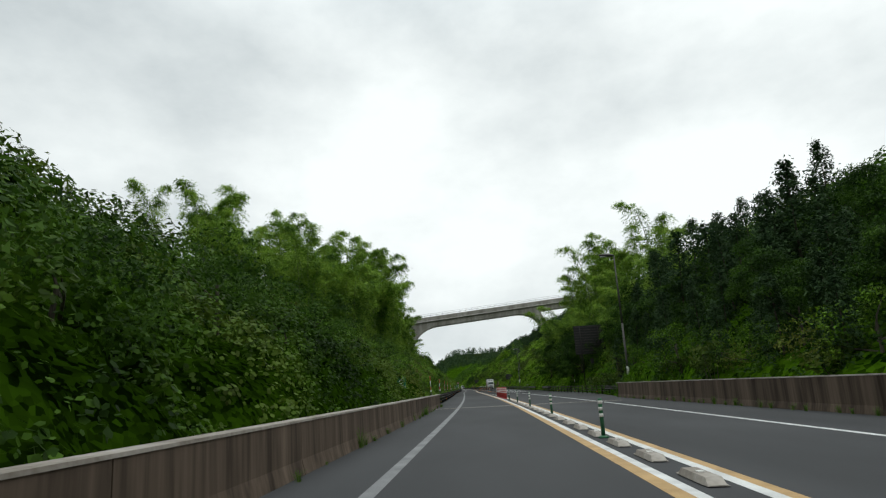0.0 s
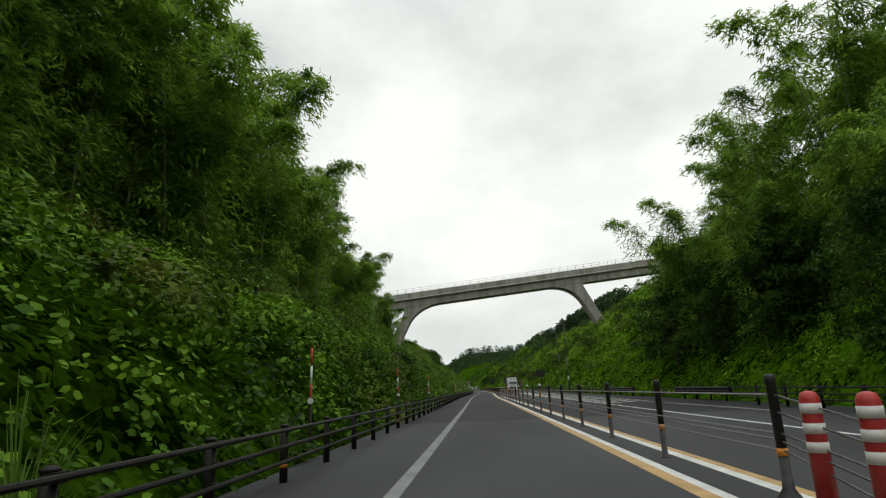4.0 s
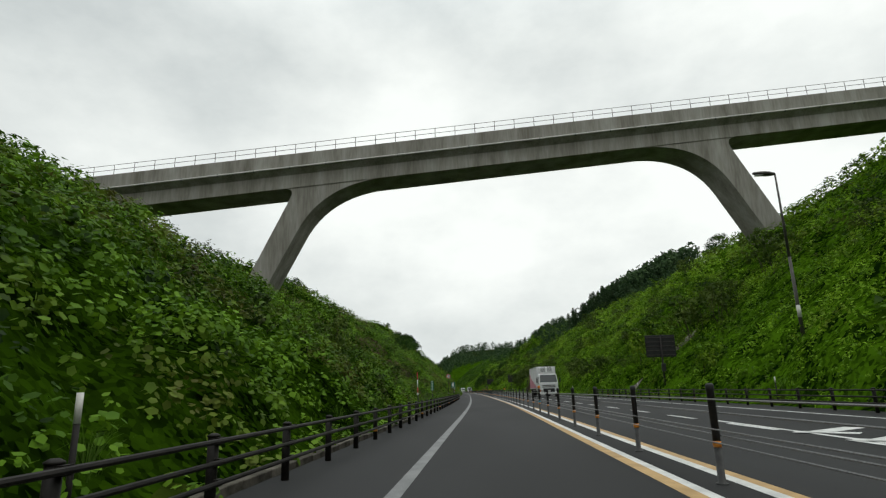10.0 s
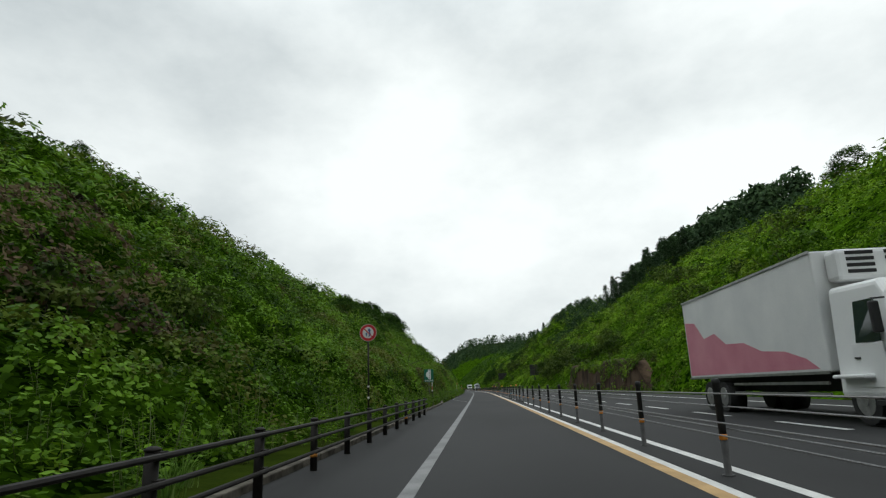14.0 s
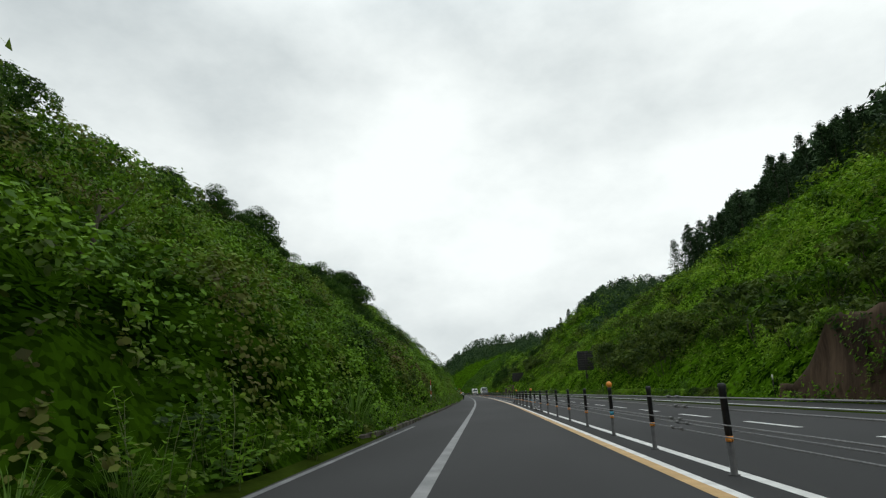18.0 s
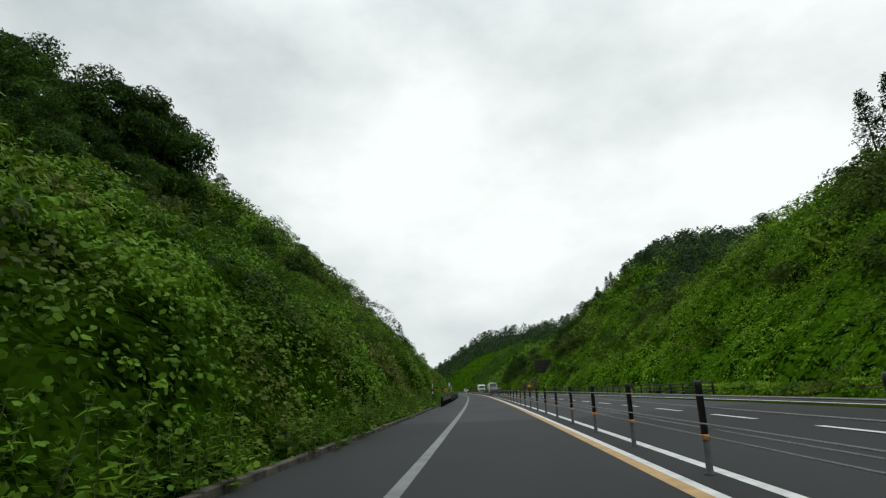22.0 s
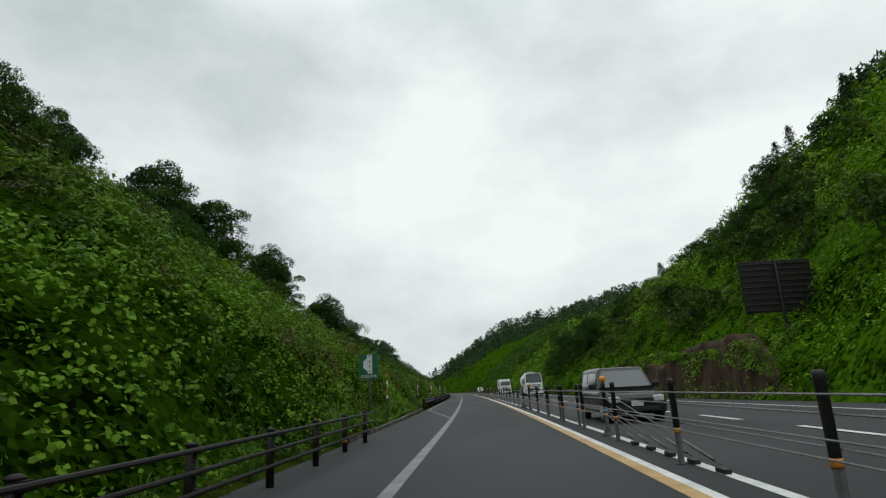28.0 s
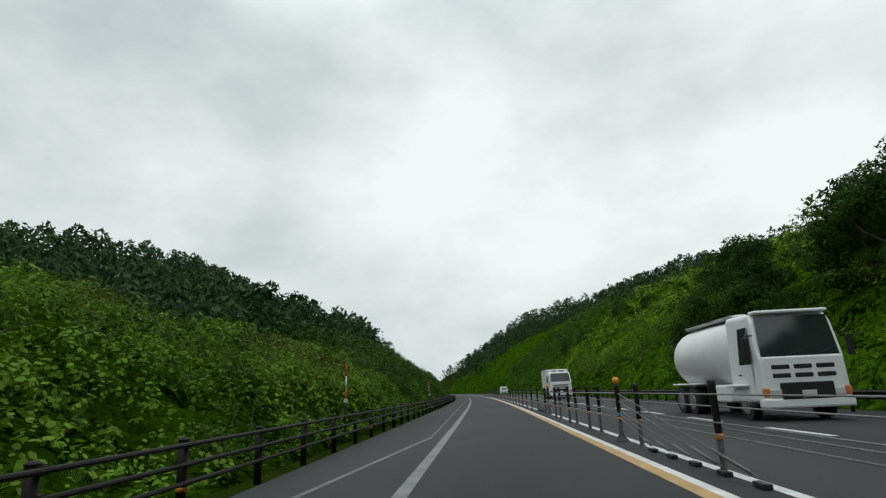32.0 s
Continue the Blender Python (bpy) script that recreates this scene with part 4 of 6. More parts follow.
# kerb stones along the left verge
def kerb(s0, s1, line):
    """Stones a metre long along a line of (s, u)."""
    t = thing("kerb", Matrix(), "mossy concrete kerb stones along the verge", "kerb", "", "structure")
    bm = bmesh.new()
    box(bm, -0.09, 0.09, -0.49, 0.49, -0.05, 0.11, 0.018)
    me = mesh_of("kerb_stone", bm, M_KERB)
    ss, us = zip(*line)
    s = s0
    while s < s1:
        u = float(np.interp(s, ss, us))
        skew = -math.degrees(math.atan2(float(np.interp(s + 0.5, ss, us) - np.interp(s - 0.5, ss, us)), 1.0))
        shared("kerb_stone", me, t, on_road(s, u + random.uniform(-0.012, 0.012), random.uniform(-0.012, 0.008), skew + random.uniform(-0.6, 0.6)))
        s += 1.0


kerb(142, 249, [(142, -3.3), (249, -3.3)])
kerb(249, 408, [(249, -3.3), (268, -3.35), (286, -4.6), (295, -4.6), (304, -3.6), (408, -3.4)])
kerb(465, 492, [(465, -3.5), (476, -3.5), (482, -3.7), (492, -3.8)])


# ---- retaining walls on the oncoming side ----
M_STONEW = mat("weathered_wall", (0.022, 0.015, 0.010), (0.100, 0.066, 0.042), 1.1, 0.95, 0.8, fine=7, stretch=(1, 1, 0.22), spec=0.1)


def low_wall(s0, s1, u, h):
    """A rough, worn face with an uneven top edge that growth hangs over."""
    ss = np.arange(s0, s1 + 0.01, 0.6)
    fs_ = np.array([0.0, 0.18, 0.36, 0.55, 0.75, 0.92, 1.0, 1.0])
    sg, fg = np.meshgrid(ss, fs_, indexing="ij")
    ends = np.clip(np.minimum(sg - s0, s1 - sg) / 5.0, 0.25, 1)
    hh = h * ends * (0.62 + 0.55 * vnoise(sg / 6.0, 0 * sg, 41) + 0.2 * vnoise(sg / 1.1, 0 * sg, 44))
    out = 0.30 * (vnoise(sg / 1.7, fg * h / 0.8, 42) - 0.5) + 0.14 * (vnoise(sg / 0.6, fg * h / 0.35, 43) - 0.5)
    ug = u + 0.35 * fg + out * np.clip(fg * 4, 0.2, 1)
    ug[:, -1] += 1.1
    x, y = road_xy(sg, ug)
    z = road_z(sg, ug) - 0.1 + hh * fg
    n = len(fs_)
    fs = [(i * n + k, i * n + k + 1, (i + 1) * n + k + 1, (i + 1) * n + k) for i in range(len(ss) - 1) for k in range(n - 1)]
    ob = mesh_ob("retaining_wall", np.stack([x, y, z], -1).reshape(-1, 3).tolist(), fs, M_STONEW, smooth=True)
    return tagged(ob, "weathered brown retaining wall at the foot of the slope", "wall", "", "structure")


def hanging_growth(s0, s1, u, h, seed):
    """Creepers that spill over the top of a wall in uneven tongues, and weeds at its foot."""
    g = np.random.default_rng(seed)
    k = int((s1 - s0) * 210)
    s, f = g.uniform(s0, s1, k), g.uniform(0, 1, k)
    drop = h * (0.05 + 0.7 * vnoise(s / 2.6, 0 * s, seed) ** 3 + 0.12 * vnoise(s / 0.7, 0 * s, seed + 1))
    top = h * (1.0 + 0.25 * vnoise(s / 1.5, 0 * s, seed + 2))
    z = top - (drop + 0.2) * f
    foot = g.uniform(0, 1, k) < 0.22
    z = np.where(foot, 0.55 * f ** 2 * h ** 0.5 * (0.3 + vnoise(s / 1.2, 0 * s, seed + 3)), z)
    x, y = road_xy(s, u + 0.05 + 0.35 * z / h - 0.32 * g.uniform(0, 1, k) ** 2)
    hd = np.interp(s, _s, _h)
    n = np.stack([-np.cos(hd), -np.sin(hd), np.full(k, 0.7)], 1) + g.normal(0, 0.45, (k, 3))
    return leaf_object("hanging_growth", np.stack([x, y, z + road_z(s, u + 0 * s)], 1), n, g.uniform(0.09, 0.2, k), L_SLOPE, "green creepers hanging over the brown wall", "shrubs", 1.3, None, seed, sides=3)


low_wall(268.6, 313.7, 13.3, 3.1)
hanging_growth(267, 315, 13.3, 3.0, 141)
hanging_growth(474, 505, 13.3, 2.6, 151)
hanging_growth(320, 417, 13.4, 0.55, 161)
low_wall(320.1, 416.2, 13.4, 0.55)
low_wall(475.4, 503.5, 13.3, 2.7)
low_wall(102.1, 113.0, 12.9, 0.7)


# ---- the bridge over the cutting ----
def bridge():
    """A slender concrete frame bridge on two slanting legs; it climbs to the right."""
    ax, ay = (float(v) for v in road_xy(219.4, -20.5))
    bx, by = (float(v) for v in road_xy(221.5, 29.4))
    flat = Vector((bx - ax, by - ay, 0))
    L = flat.length
    flat.normalize()
    m = Matrix((flat, Vector((-flat.y, flat.x, 0)), Vector((0, 0, 1)))).transposed().to_4x4()
    m.translation = (ax, ay, 0)
    t = thing("road_bridge", m, "slender pale concrete frame bridge on slanted legs over the cutting", "bridge")
    x0, x1 = -40.0, L + 36.0
    xs = [x0 + i * (x1 - x0) / 60 for i in range(61)]

    def top(x):
        return 27.4 + 0.0962 * x

    def sweep(name, ring, label=""):
        bm = bmesh.new()
        rows = [[bm.verts.new((x, y, top(x) + z)) for y, z in ring] for x in xs]
        k = len(ring)
        for r, q in zip(rows, rows[1:]):
            for i in range(k):
                bm.faces.new((r[i], r[(i + 1) % k], q[(i + 1) % k], q[i]))
        bm.faces.new(rows[0])
        bm.faces.new(rows[-1][::-1])
        bmesh.ops.recalc_face_normals(bm, faces=bm.faces)
        return part(name, bm, M_CONCRETE, t, label)

    W = 2.9
    sweep("girder", [(-2.15, -3.75), (-2.15, -2.2), (2.15, -2.2), (2.15, -3.75)])
    sweep("deck", [(-W, -1.75), (-W + 0.75, -2.2), (W - 0.75, -2.2), (W, -1.75), (W, -1.35), (-W, -1.35)])
    for y in (-W - 0.03, W - 0.22):
        sweep("parapet", [(y, -1.75), (y + 0.25, -1.75), (y + 0.25, 0.0), (y, 0.0)])
    pipe = [(-W - 0.13 + 0.09 * math.cos(a), -1.62 + 0.09 * math.sin(a)) for a in np.linspace(0, 2 * math.pi, 9)[:-1]]
    sweep("drain_pipe", pipe, "pale drain pipe along the parapet").data.materials[0] = M_BAND
    clip = mesh_of("pipe_clip", box(bmesh.new(), -0.05, 0.05, -W - 0.2, -W, -1.78, -1.5), M_STEEL)
    x = xs[0]
    while x < xs[-1]:
        shared("pipe_clip", clip, t, Matrix.Translation((x, 0, top(x))))
        x += 4.0

    def soffit(x):
        return top(x) - 3.75

    def bez(p, q, r, n=12):
        return [tuple((1 - f) ** 2 * p[k] + 2 * f * (1 - f) * q[k] + f * f * r[k] for k in (0, 1)) for f in (i / n for i in range(n + 1))]

    for xo, sg, drop, lean in ((0.5, -1, 18.0, 0.47), (L - 0.8, 1, 14.5, 0.51)):
        zo = soffit(xo)
        wide = 2.9

        def outer(d):
            return (xo + sg * lean * d, zo - d)

        def inner(d):
            return (xo - sg * (wide - 0.035 * d) + sg * lean * d, zo - d)

        a, b = outer(drop), inner(drop)
        q = inner(0.0)
        far = (q[0] - sg * 7.0, soffit(q[0] - sg * 7.0))
        poly = [a, outer(1.3)] + bez(outer(1.2), outer(0.1), (xo + sg * 1.2, soffit(xo + sg * 1.2)), 5)[1:]
        poly += [(xo + sg * 1.2, soffit(xo + sg * 1.2) + 0.4), (far[0], far[1] + 0.4)]
        poly += bez(far, (q[0] + 0.0, soffit(q[0])), inner(5.2), 12) + [b]
        bm = bmesh.new()
        f0 = [bm.verts.new((x, -2.05, z)) for x, z in poly]
        f1 = [bm.verts.new((x, 2.05, z)) for x, z in poly]
        bm.faces.new(f0)
        bm.faces.new(f1[::-1])
        k = len(poly)
        for i in range(k):
            bm.faces.new((f0[i], f0[(i + 1) % k], f1[(i + 1) % k], f1[i]))
        bmesh.ops.recalc_face_normals(bm, faces=bm.faces)
        bmesh.ops.triangulate(bm, faces=[f for f in bm.faces if len(f.verts) > 4])
        part("leg", bm, M_CONCRETE, t)
        # footing block on the slope
        bm = bmesh.new()
        box(bm, a[0] - 3.2 if sg < 0 else b[0] - 1.2, b[0] + 1.2 if sg < 0 else a[0] + 3.2, -3.0, 3.0, a[1] - 6.0, a[1] + 0.8, 0.15)
        part("footing", bm, M_CONCRETE, t)
    post = mesh_of("railing_post", tube(bmesh.new(), (0, 0, -0.05), (0, 0, 1.2), 0.035, n=6), M_GREYPOLE)
    for y in (-W + 0.1, W - 0.1):
        x = xs[0]
        while x < xs[-1]:
            shared("railing_post", post, t, Matrix.Translation((x, y, top(x))))
            x += 2.25
        for zz in (0.6, 1.18):
            bm = bmesh.new()
            for p, q in zip(xs, xs[1:]):
                tube(bm, (p, y, top(p) + zz), (q, y, top(q) + zz), 0.03, n=5, caps=False)
            part("handrail", bm, M_GREYPOLE, t)
    return t


bridge()


# ---- trees ----
def crown_object(name, pts, nor, size, material, parent, stretch, seed, roll=None):
    return leaf_object(name, np.array(pts), np.array(nor), np.array(size), material, "", "", stretch, roll, seed, parent, sides=3)


def limb(bm, p, q, r0, r1, bend=0.15, n=7, steps=3):
    """A tapering limb with a slight bend."""
    p, q = Vector(p), Vector(q)
    side = Vector((random.uniform(-1, 1), random.uniform(-1, 1), 0)) * bend * (q - p).length
    pts = [p.lerp(q, i / steps) + side * math.sin(math.pi * i / steps) for i in range(steps + 1)]
    bent_tube(bm, pts, [r0 + (r1 - r0) * i / steps for i in range(steps + 1)], n)


def make_bamboo(seed, culms=5, h=14.0):
    """A clump of nodding culms; every node carries drooping sprays of slender leaves."""
    random.seed(seed)
    g = np.random.default_rng(seed)
    t = thing("bamboo_clump", Matrix(), "tall feathery green bamboo clump on the slope", "bamboo", "bamboo grove")
    pts, nor, size, roll = [], [], [], []
    for c in range(culms):
        a = 2 * math.pi * (c / culms) + random.uniform(-0.5, 0.5)
        r = random.uniform(0.3, 1.6)
        base = Vector((r * math.cos(a), r * math.sin(a), -0.4))
        hh = h * random.uniform(0.72, 1.05)
        lean = Vector((math.cos(a), math.sin(a), 0)) * random.uniform(1.8, 3.8)
        bm = bmesh.new()
        n = 10
        line = [base + Vector((0, 0, 1.2 * hh * (f - 0.30 * f ** 4))) + lean * f ** 3 for f in (i / n for i in range(n + 1))]
        bent_tube(bm, line, [0.055 * (1 - 0.88 * i / n) for i in range(n + 1)], 6)
        part("culm", bm, M_CULM, t)
        for i in range(72):
            f = 0.14 + 0.86 * i / 71
            k = min(int(f * n), n - 1)
            p = line[k].lerp(line[k + 1], f * n - k)
            reach = (1.5 * (1 - f) ** 0.5 + 0.75) * random.uniform(0.6, 1.15)
            b = random.uniform(0, 2 * math.pi)
            way = Vector((math.cos(b), math.sin(b), random.uniform(0.0, 0.5)))
            m = 34
            for j in range(m):
                e = (j + 0.5) / m
                q = p + way * reach * (0.15 + 0.85 * e) + Vector((0, 0, -0.75 * e * e * reach))
                o = g.normal(0, 0.16, 3)
                pts.append((q.x + o[0], q.y + o[1], q.z + o[2]))
                v = g.normal(0, 0.45, 3)
                nor.append((v[0] + 0.3 * way.x, v[1] + 0.3 * way.y, abs(v[2]) + 0.5))
                w = g.normal(0, 0.55, 3)
                roll.append((way.x + w[0], way.y + w[1], -0.5 - 0.8 * e + w[2] * 0.4))
                size.append(random.uniform(0.095, 0.18))
    crown_object("foliage", pts, nor, size, L_BAMBOO, t, 2.7, seed, np.array(roll))
    return t


def make_tree(seed, h=8.0, spread=3.2, lumps=20, per=400, material=None, label="dark green broadleaf tree with an uneven crown", leaf=0.19):
    random.seed(seed)
    g = np.random.default_rng(seed)
    t = thing("tree", Matrix(), label, "tree", "slope trees")
    bm = bmesh.new()
    limb(bm, (0, 0, -0.6), (random.uniform(-0.4, 0.4), random.uniform(-0.4, 0.4), h * 0.62), 0.16, 0.07, 0.05, 6, 3)
    pts, nor, size = [], [], []
    for i in range(lumps):
        a, f = random.uniform(0, 2 * math.pi), (i + 0.5) / lumps
        rr = spread * (0.3 + 0.7 * math.sin(math.pi * (0.22 + 0.70 * f))) * random.uniform(0.5, 1.0) * (0.4 if f > 0.9 else 1)
        c = Vector((rr * math.cos(a), rr * math.sin(a), h * (0.14 + 0.76 * f)))
        if i % 4 == 0:
            limb(bm, (0, 0, h * (0.2 + 0.35 * f)), c, 0.07, 0.02, 0.1, 5, 2)
        rad = spread * random.uniform(0.30, 0.50)
        v = g.normal(size=(per, 3))
        v /= np.linalg.norm(v, axis=1, keepdims=True)
        v[:, 2] = np.where(v[:, 2] < -0.35, -v[:, 2], v[:, 2])
        d = rad * g.uniform(0.5, 1.15, per) ** 0.6
        p = np.array(c) + v * d[:, None] * np.array([1, 1, 0.72])
        pts += p.tolist()
        nor += (v * 0.8 + g.normal(0, 0.6, (per, 3)) + [0, 0, 0.35]).tolist()
        size += (leaf * g.uniform(0.6, 1.4, per)).tolist()
    part("trunk", bm, M_BARK, t)
    crown_object("crown", pts, nor, size, material or L_TREE, t, 1.25, seed)
    return t


def make_conifer(seed, h=9.5, spread=2.6):
    random.seed(seed)
    g = np.random.default_rng(seed)
    t = thing("conifer", Matrix(), "dark green conifer with a ragged pointed crown", "tree", "ridge conifers")
    bm = bmesh.new()
    limb(bm, (0, 0, -0.8), (0.1, 0, h * 0.96), 0.15, 0.02, 0.01, 7, 5)
    part("trunk", bm, M_BARK, t)
    pts, nor, size = [], [], []
    for i in range(52):
        f = 0.12 + 0.88 * i / 51
        r = spread * (1 - f) ** 0.6 * random.uniform(0.6, 1.2) + 0.2
        a = i * 2.4 + random.uniform(-0.3, 0.3)
        for j in range(50):
            d = r * (0.2 + 0.8 * (j / 50) ** 0.8)
            o = g.normal(0, 0.2, 3)
            pts.append((d * math.cos(a) + o[0], d * math.sin(a) + o[1], h * f - 0.25 * d + o[2]))
            v = g.normal(0, 0.5, 3)
            nor.append((v[0] + 0.3 * math.cos(a), v[1] + 0.3 * math.sin(a), abs(v[2]) + 0.4))
            size.append(random.uniform(0.15, 0.30))
    crown_object("crown", pts, nor, size, L_PINE, t, 1.5, seed)
    return t


def grove(makers, zones, seed):
    """Sets copies of the models into zones of (s0, s1, u0, u1, count, least and most scale)."""
    g = random.Random(seed)
    used = set()
    for s0, s1, u0, u1, count, k0, k1 in zones:
        for i in range(count):
            s = s0 + (s1 - s0) * (i + g.uniform(0.1, 0.9)) / count
            u = g.uniform(u0, u1)
            k = g.uniform(k0, k1)
            src = makers[g.randrange(len(makers))]
            m = on_road(s, u, float(ground_z(s, u)) - float(road_z(s, u)), g.uniform(0, 360)) @ pose(0, 0, 0, g.uniform(-4, 4), g.uniform(-4, 4), 0)
            if src.name not in used:
                used.add(src.name)
                src.matrix_world = m
                src.scale = (k, k, k)
            else:
                c = copy_thing(src, m)
                c.scale = (k, k, k * g.uniform(0.9, 1.1))
    for src in makers:
        if src.name not in used:
            for o in (*src.children_recursive, src):
                bpy.data.objects.remove(o)


bamboos = [make_bamboo(31, 5, 15.0), make_bamboo(32, 6, 13.5), make_bamboo(33, 4, 16.0)]
grove(bamboos, [
    (52.2, 63.7, -18, -14.5, 5, 0.66, 0.82), (63.7, 77.7, -18, -14, 6, 0.85, 1.0), (77.7, 102.1, -18, -13.5, 11, 1.1, 1.3), (102.1, 137, -18, -14, 12, 0.9, 1.12), (48.7, 71.7, -26, -19, 7, 0.62, 0.8), (71.7, 141, -26, -19, 15, 1.0, 1.2), (135, 156, -20, -14.5, 8, 0.8, 1.0), (154.5, 159.9, -16.5, -14.3, 2, 0.66, 0.75), (160.5, 163.5, -17, -15.5, 1, 0.6, 0.66),
    (55.7, 128, -33, -27, 7, 1.1, 1.25), (54, 70, 15.5, 20, 7, 0.5, 0.62), (70, 82, 15.5, 20, 5, 0.72, 0.86), (82, 98, 15.5, 20, 6, 0.62, 0.74), (98, 111.2, 15.5, 20, 6, 0.85, 1.0), (57.5, 77, 20, 27, 6, 0.5, 0.64), (77, 116.7, 21, 27, 8, 1.05, 1.3), (41, 54, -26, -21, 3, 0.5, 0.65)], 5)

broad = [make_tree(41), make_tree(42, 7.0, 3.6), make_tree(43, 9.0, 3.0, 22)]
light = [make_tree(44, 6.5, 3.4, 14, 165, L_KUDZU, "bushy tree draped with bright green climbing vines", 0.165), make_tree(45, 5.0, 3.6, 13, 165, L_KUDZU, "bushy tree draped with bright green climbing vines", 0.16)]
grove(broad, [
    (10.1, 48.7, 12.8, 16, 10, 0.4, 0.6), (29.5, 55.7, 18, 24, 6, 0.5, 0.65), (45.2, 107.5, 13.8, 16.5, 9, 0.6, 0.9), (91.2, 116.7, 15, 22, 5, 0.7, 1.0),
    (20.7, 52.2, -30, -24, 5, 0.3, 0.45), (57.5, 78.8, 15.8, 19, 8, 0.6, 0.85),
    (193.6, 215.1, -46, -36, 4, 0.28, 0.43), (229.5, 272.1, -38, -32, 7, 0.22, 0.37), (268.6, 302.3, -30, -24, 8, 0.25, 0.37), 
    (286, 300, -18, -13, 4, 0.46, 0.56), (289, 298, -26, -22, 3, 0.4, 0.5), (303, 336, -21, -18.5, 9, 0.42, 0.56), (329, 346, -24.5, -20.5, 8, 0.58, 0.74), (394, 404, -19, -14, 4, 0.4, 0.5), (420, 438, -26, -21, 5, 0.42, 0.55), (450, 466, -32, -24, 5, 0.42, 0.55), (423.1, 480, -40, -30, 12, 0.3, 0.45), (366, 370, -17, -14, 2, 0.42, 0.5), (384, 394, -27, -21.5, 9, 1.0, 1.25), (373, 384, -29, -23, 6, 0.85, 1.05), (374, 392, -21, -16, 6, 0.4, 0.55), (358, 370, -32, -28, 4, 0.55, 0.7),
    (466, 482, -21, -17, 7, 0.42, 0.52), (487, 493, -25, -20, 4, 0.55, 0.65), (494, 501, -28, -20, 7, 0.8, 1.0), (494, 501, -19, -15, 5, 0.5, 0.65), (502, 509, -16, -13, 5, 0.5, 0.65), (511, 516, -14, -12.5, 3, 0.62, 0.75), (430, 436, -26, -22, 3, 0.5, 0.62), (462, 484, -28, -20, 8, 0.3, 0.45), 
    (336.0, 336.6, 79.5, 79.7, 1, 1.4, 1.45), (263.3, 272.1, 42, 45, 1, 0.3, 0.35), (416.2, 492, 38, 48, 12, 0.35, 0.6), (492, 559, 24, 44, 26, 0.45, 0.75),
    (535.4, 562.4, 16, 20, 8, 0.7, 1.0), (530.3, 555.6, 20, 27, 8, 0.5, 0.75), (559, 660.4, 22, 34, 12, 0.45, 0.75), (118.5, 146.2, 42, 50, 3, 0.6, 0.8)], 6)
grove(light, [
    (94.8, 116.7, -9, -7, 4, 0.6, 0.85), (272.1, 310.8, -9, -6.5, 6, 0.4, 0.7), 
    (323.5, 374, -10, -7, 6, 0.28, 0.45), (512.6, 575.9, -11, -7, 12, 0.3, 0.5), (508.5, 592.8, -22, -12, 8, 0.35, 0.55), (3, 55.7, 12, 13.5, 9, 0.4, 0.6),
    (306.5, 374, 17, 28, 9, 0.35, 0.6), (164.6, 236.7, 16, 26, 7, 0.3, 0.5), (390.7, 475.4, 18, 32, 10, 0.35, 0.6), (550.6, 609.7, 15, 18, 5, 0.7, 0.9), (245.6, 306.5, 18, 34, 7, 0.3, 0.5)], 7)


dusky = [make_tree(48, 5.5, 3.4, 14, 210, L_TREE, "bushy dark green tree hung with creepers", 0.165), make_tree(49, 4.6, 3.6, 13, 210, L_TREE, "bushy dark green tree hung with creepers", 0.16)]
grove(dusky, [(1.2, 50.4, -9, -6, 9, 0.45, 0.7), (8.3, 41.7, -16, -11, 6, 0.35, 0.5)], 17)
draped = [make_tree(46, 5.5, 3.2, 16, 400, L_KUDZU, "tree smothered by dense small-leaved green creepers", 0.125), make_tree(47, 4.5, 3.4, 15, 400, L_KUDZU, "tree smothered by dense small-leaved green creepers", 0.125)]
grove(draped, [(372.3, 397.5, -12, -8.0, 7, 0.42, 0.6), (385, 399.2, -9, -6.8, 4, 0.5, 0.7), (301.4, 316.7, -10.5, -7.4, 6, 0.38, 0.52), (403, 446, -18, -10, 16, 0.50, 0.72)], 14)


def make_shrub(seed, h=1.7, material=None, label="dark green shrub with small leaves on the slope"):
    """A low shrub: forked stems under a ragged dome of leaves."""
    random.seed(seed)
    g = np.random.default_rng(seed)
    t = thing("shrub", Matrix(), label, "shrub", "slope shrubs")
    bm = bmesh.new()
    pts, nor, size = [], [], []
    for i in range(9):
        a, r = random.uniform(0, 2 * math.pi), random.uniform(0.2, 1.2)
        q = Vector((r * math.cos(a), r * math.sin(a), h * random.uniform(0.55, 1.0) - 0.22 * r * r))
        limb(bm, (0.1 * math.cos(a), 0.1 * math.sin(a), -0.5), q, 0.03, 0.010, 0.12, 4, 2)
        k = 72
        v = g.normal(size=(k, 3))
        v /= np.linalg.norm(v, axis=1, keepdims=True)
        v[:, 2] = np.where(v[:, 2] < -0.5, -v[:, 2], v[:, 2])
        pts += (np.array(q) + v * (random.uniform(0.4, 0.75) * g.uniform(0.5, 1.15, k) ** 0.6)[:, None] * np.array([1, 1, 0.75])).tolist()
        nor += (v * 0.8 + g.normal(0, 0.6, (k, 3)) + [0, 0, 0.4]).tolist()
        size += g.uniform(0.10, 0.24, k).tolist()
    part("stem", bm, M_BARK, t)
    crown_object("foliage", pts, nor, size, material or L_SHRUB, t, 1.3, seed)
    return t


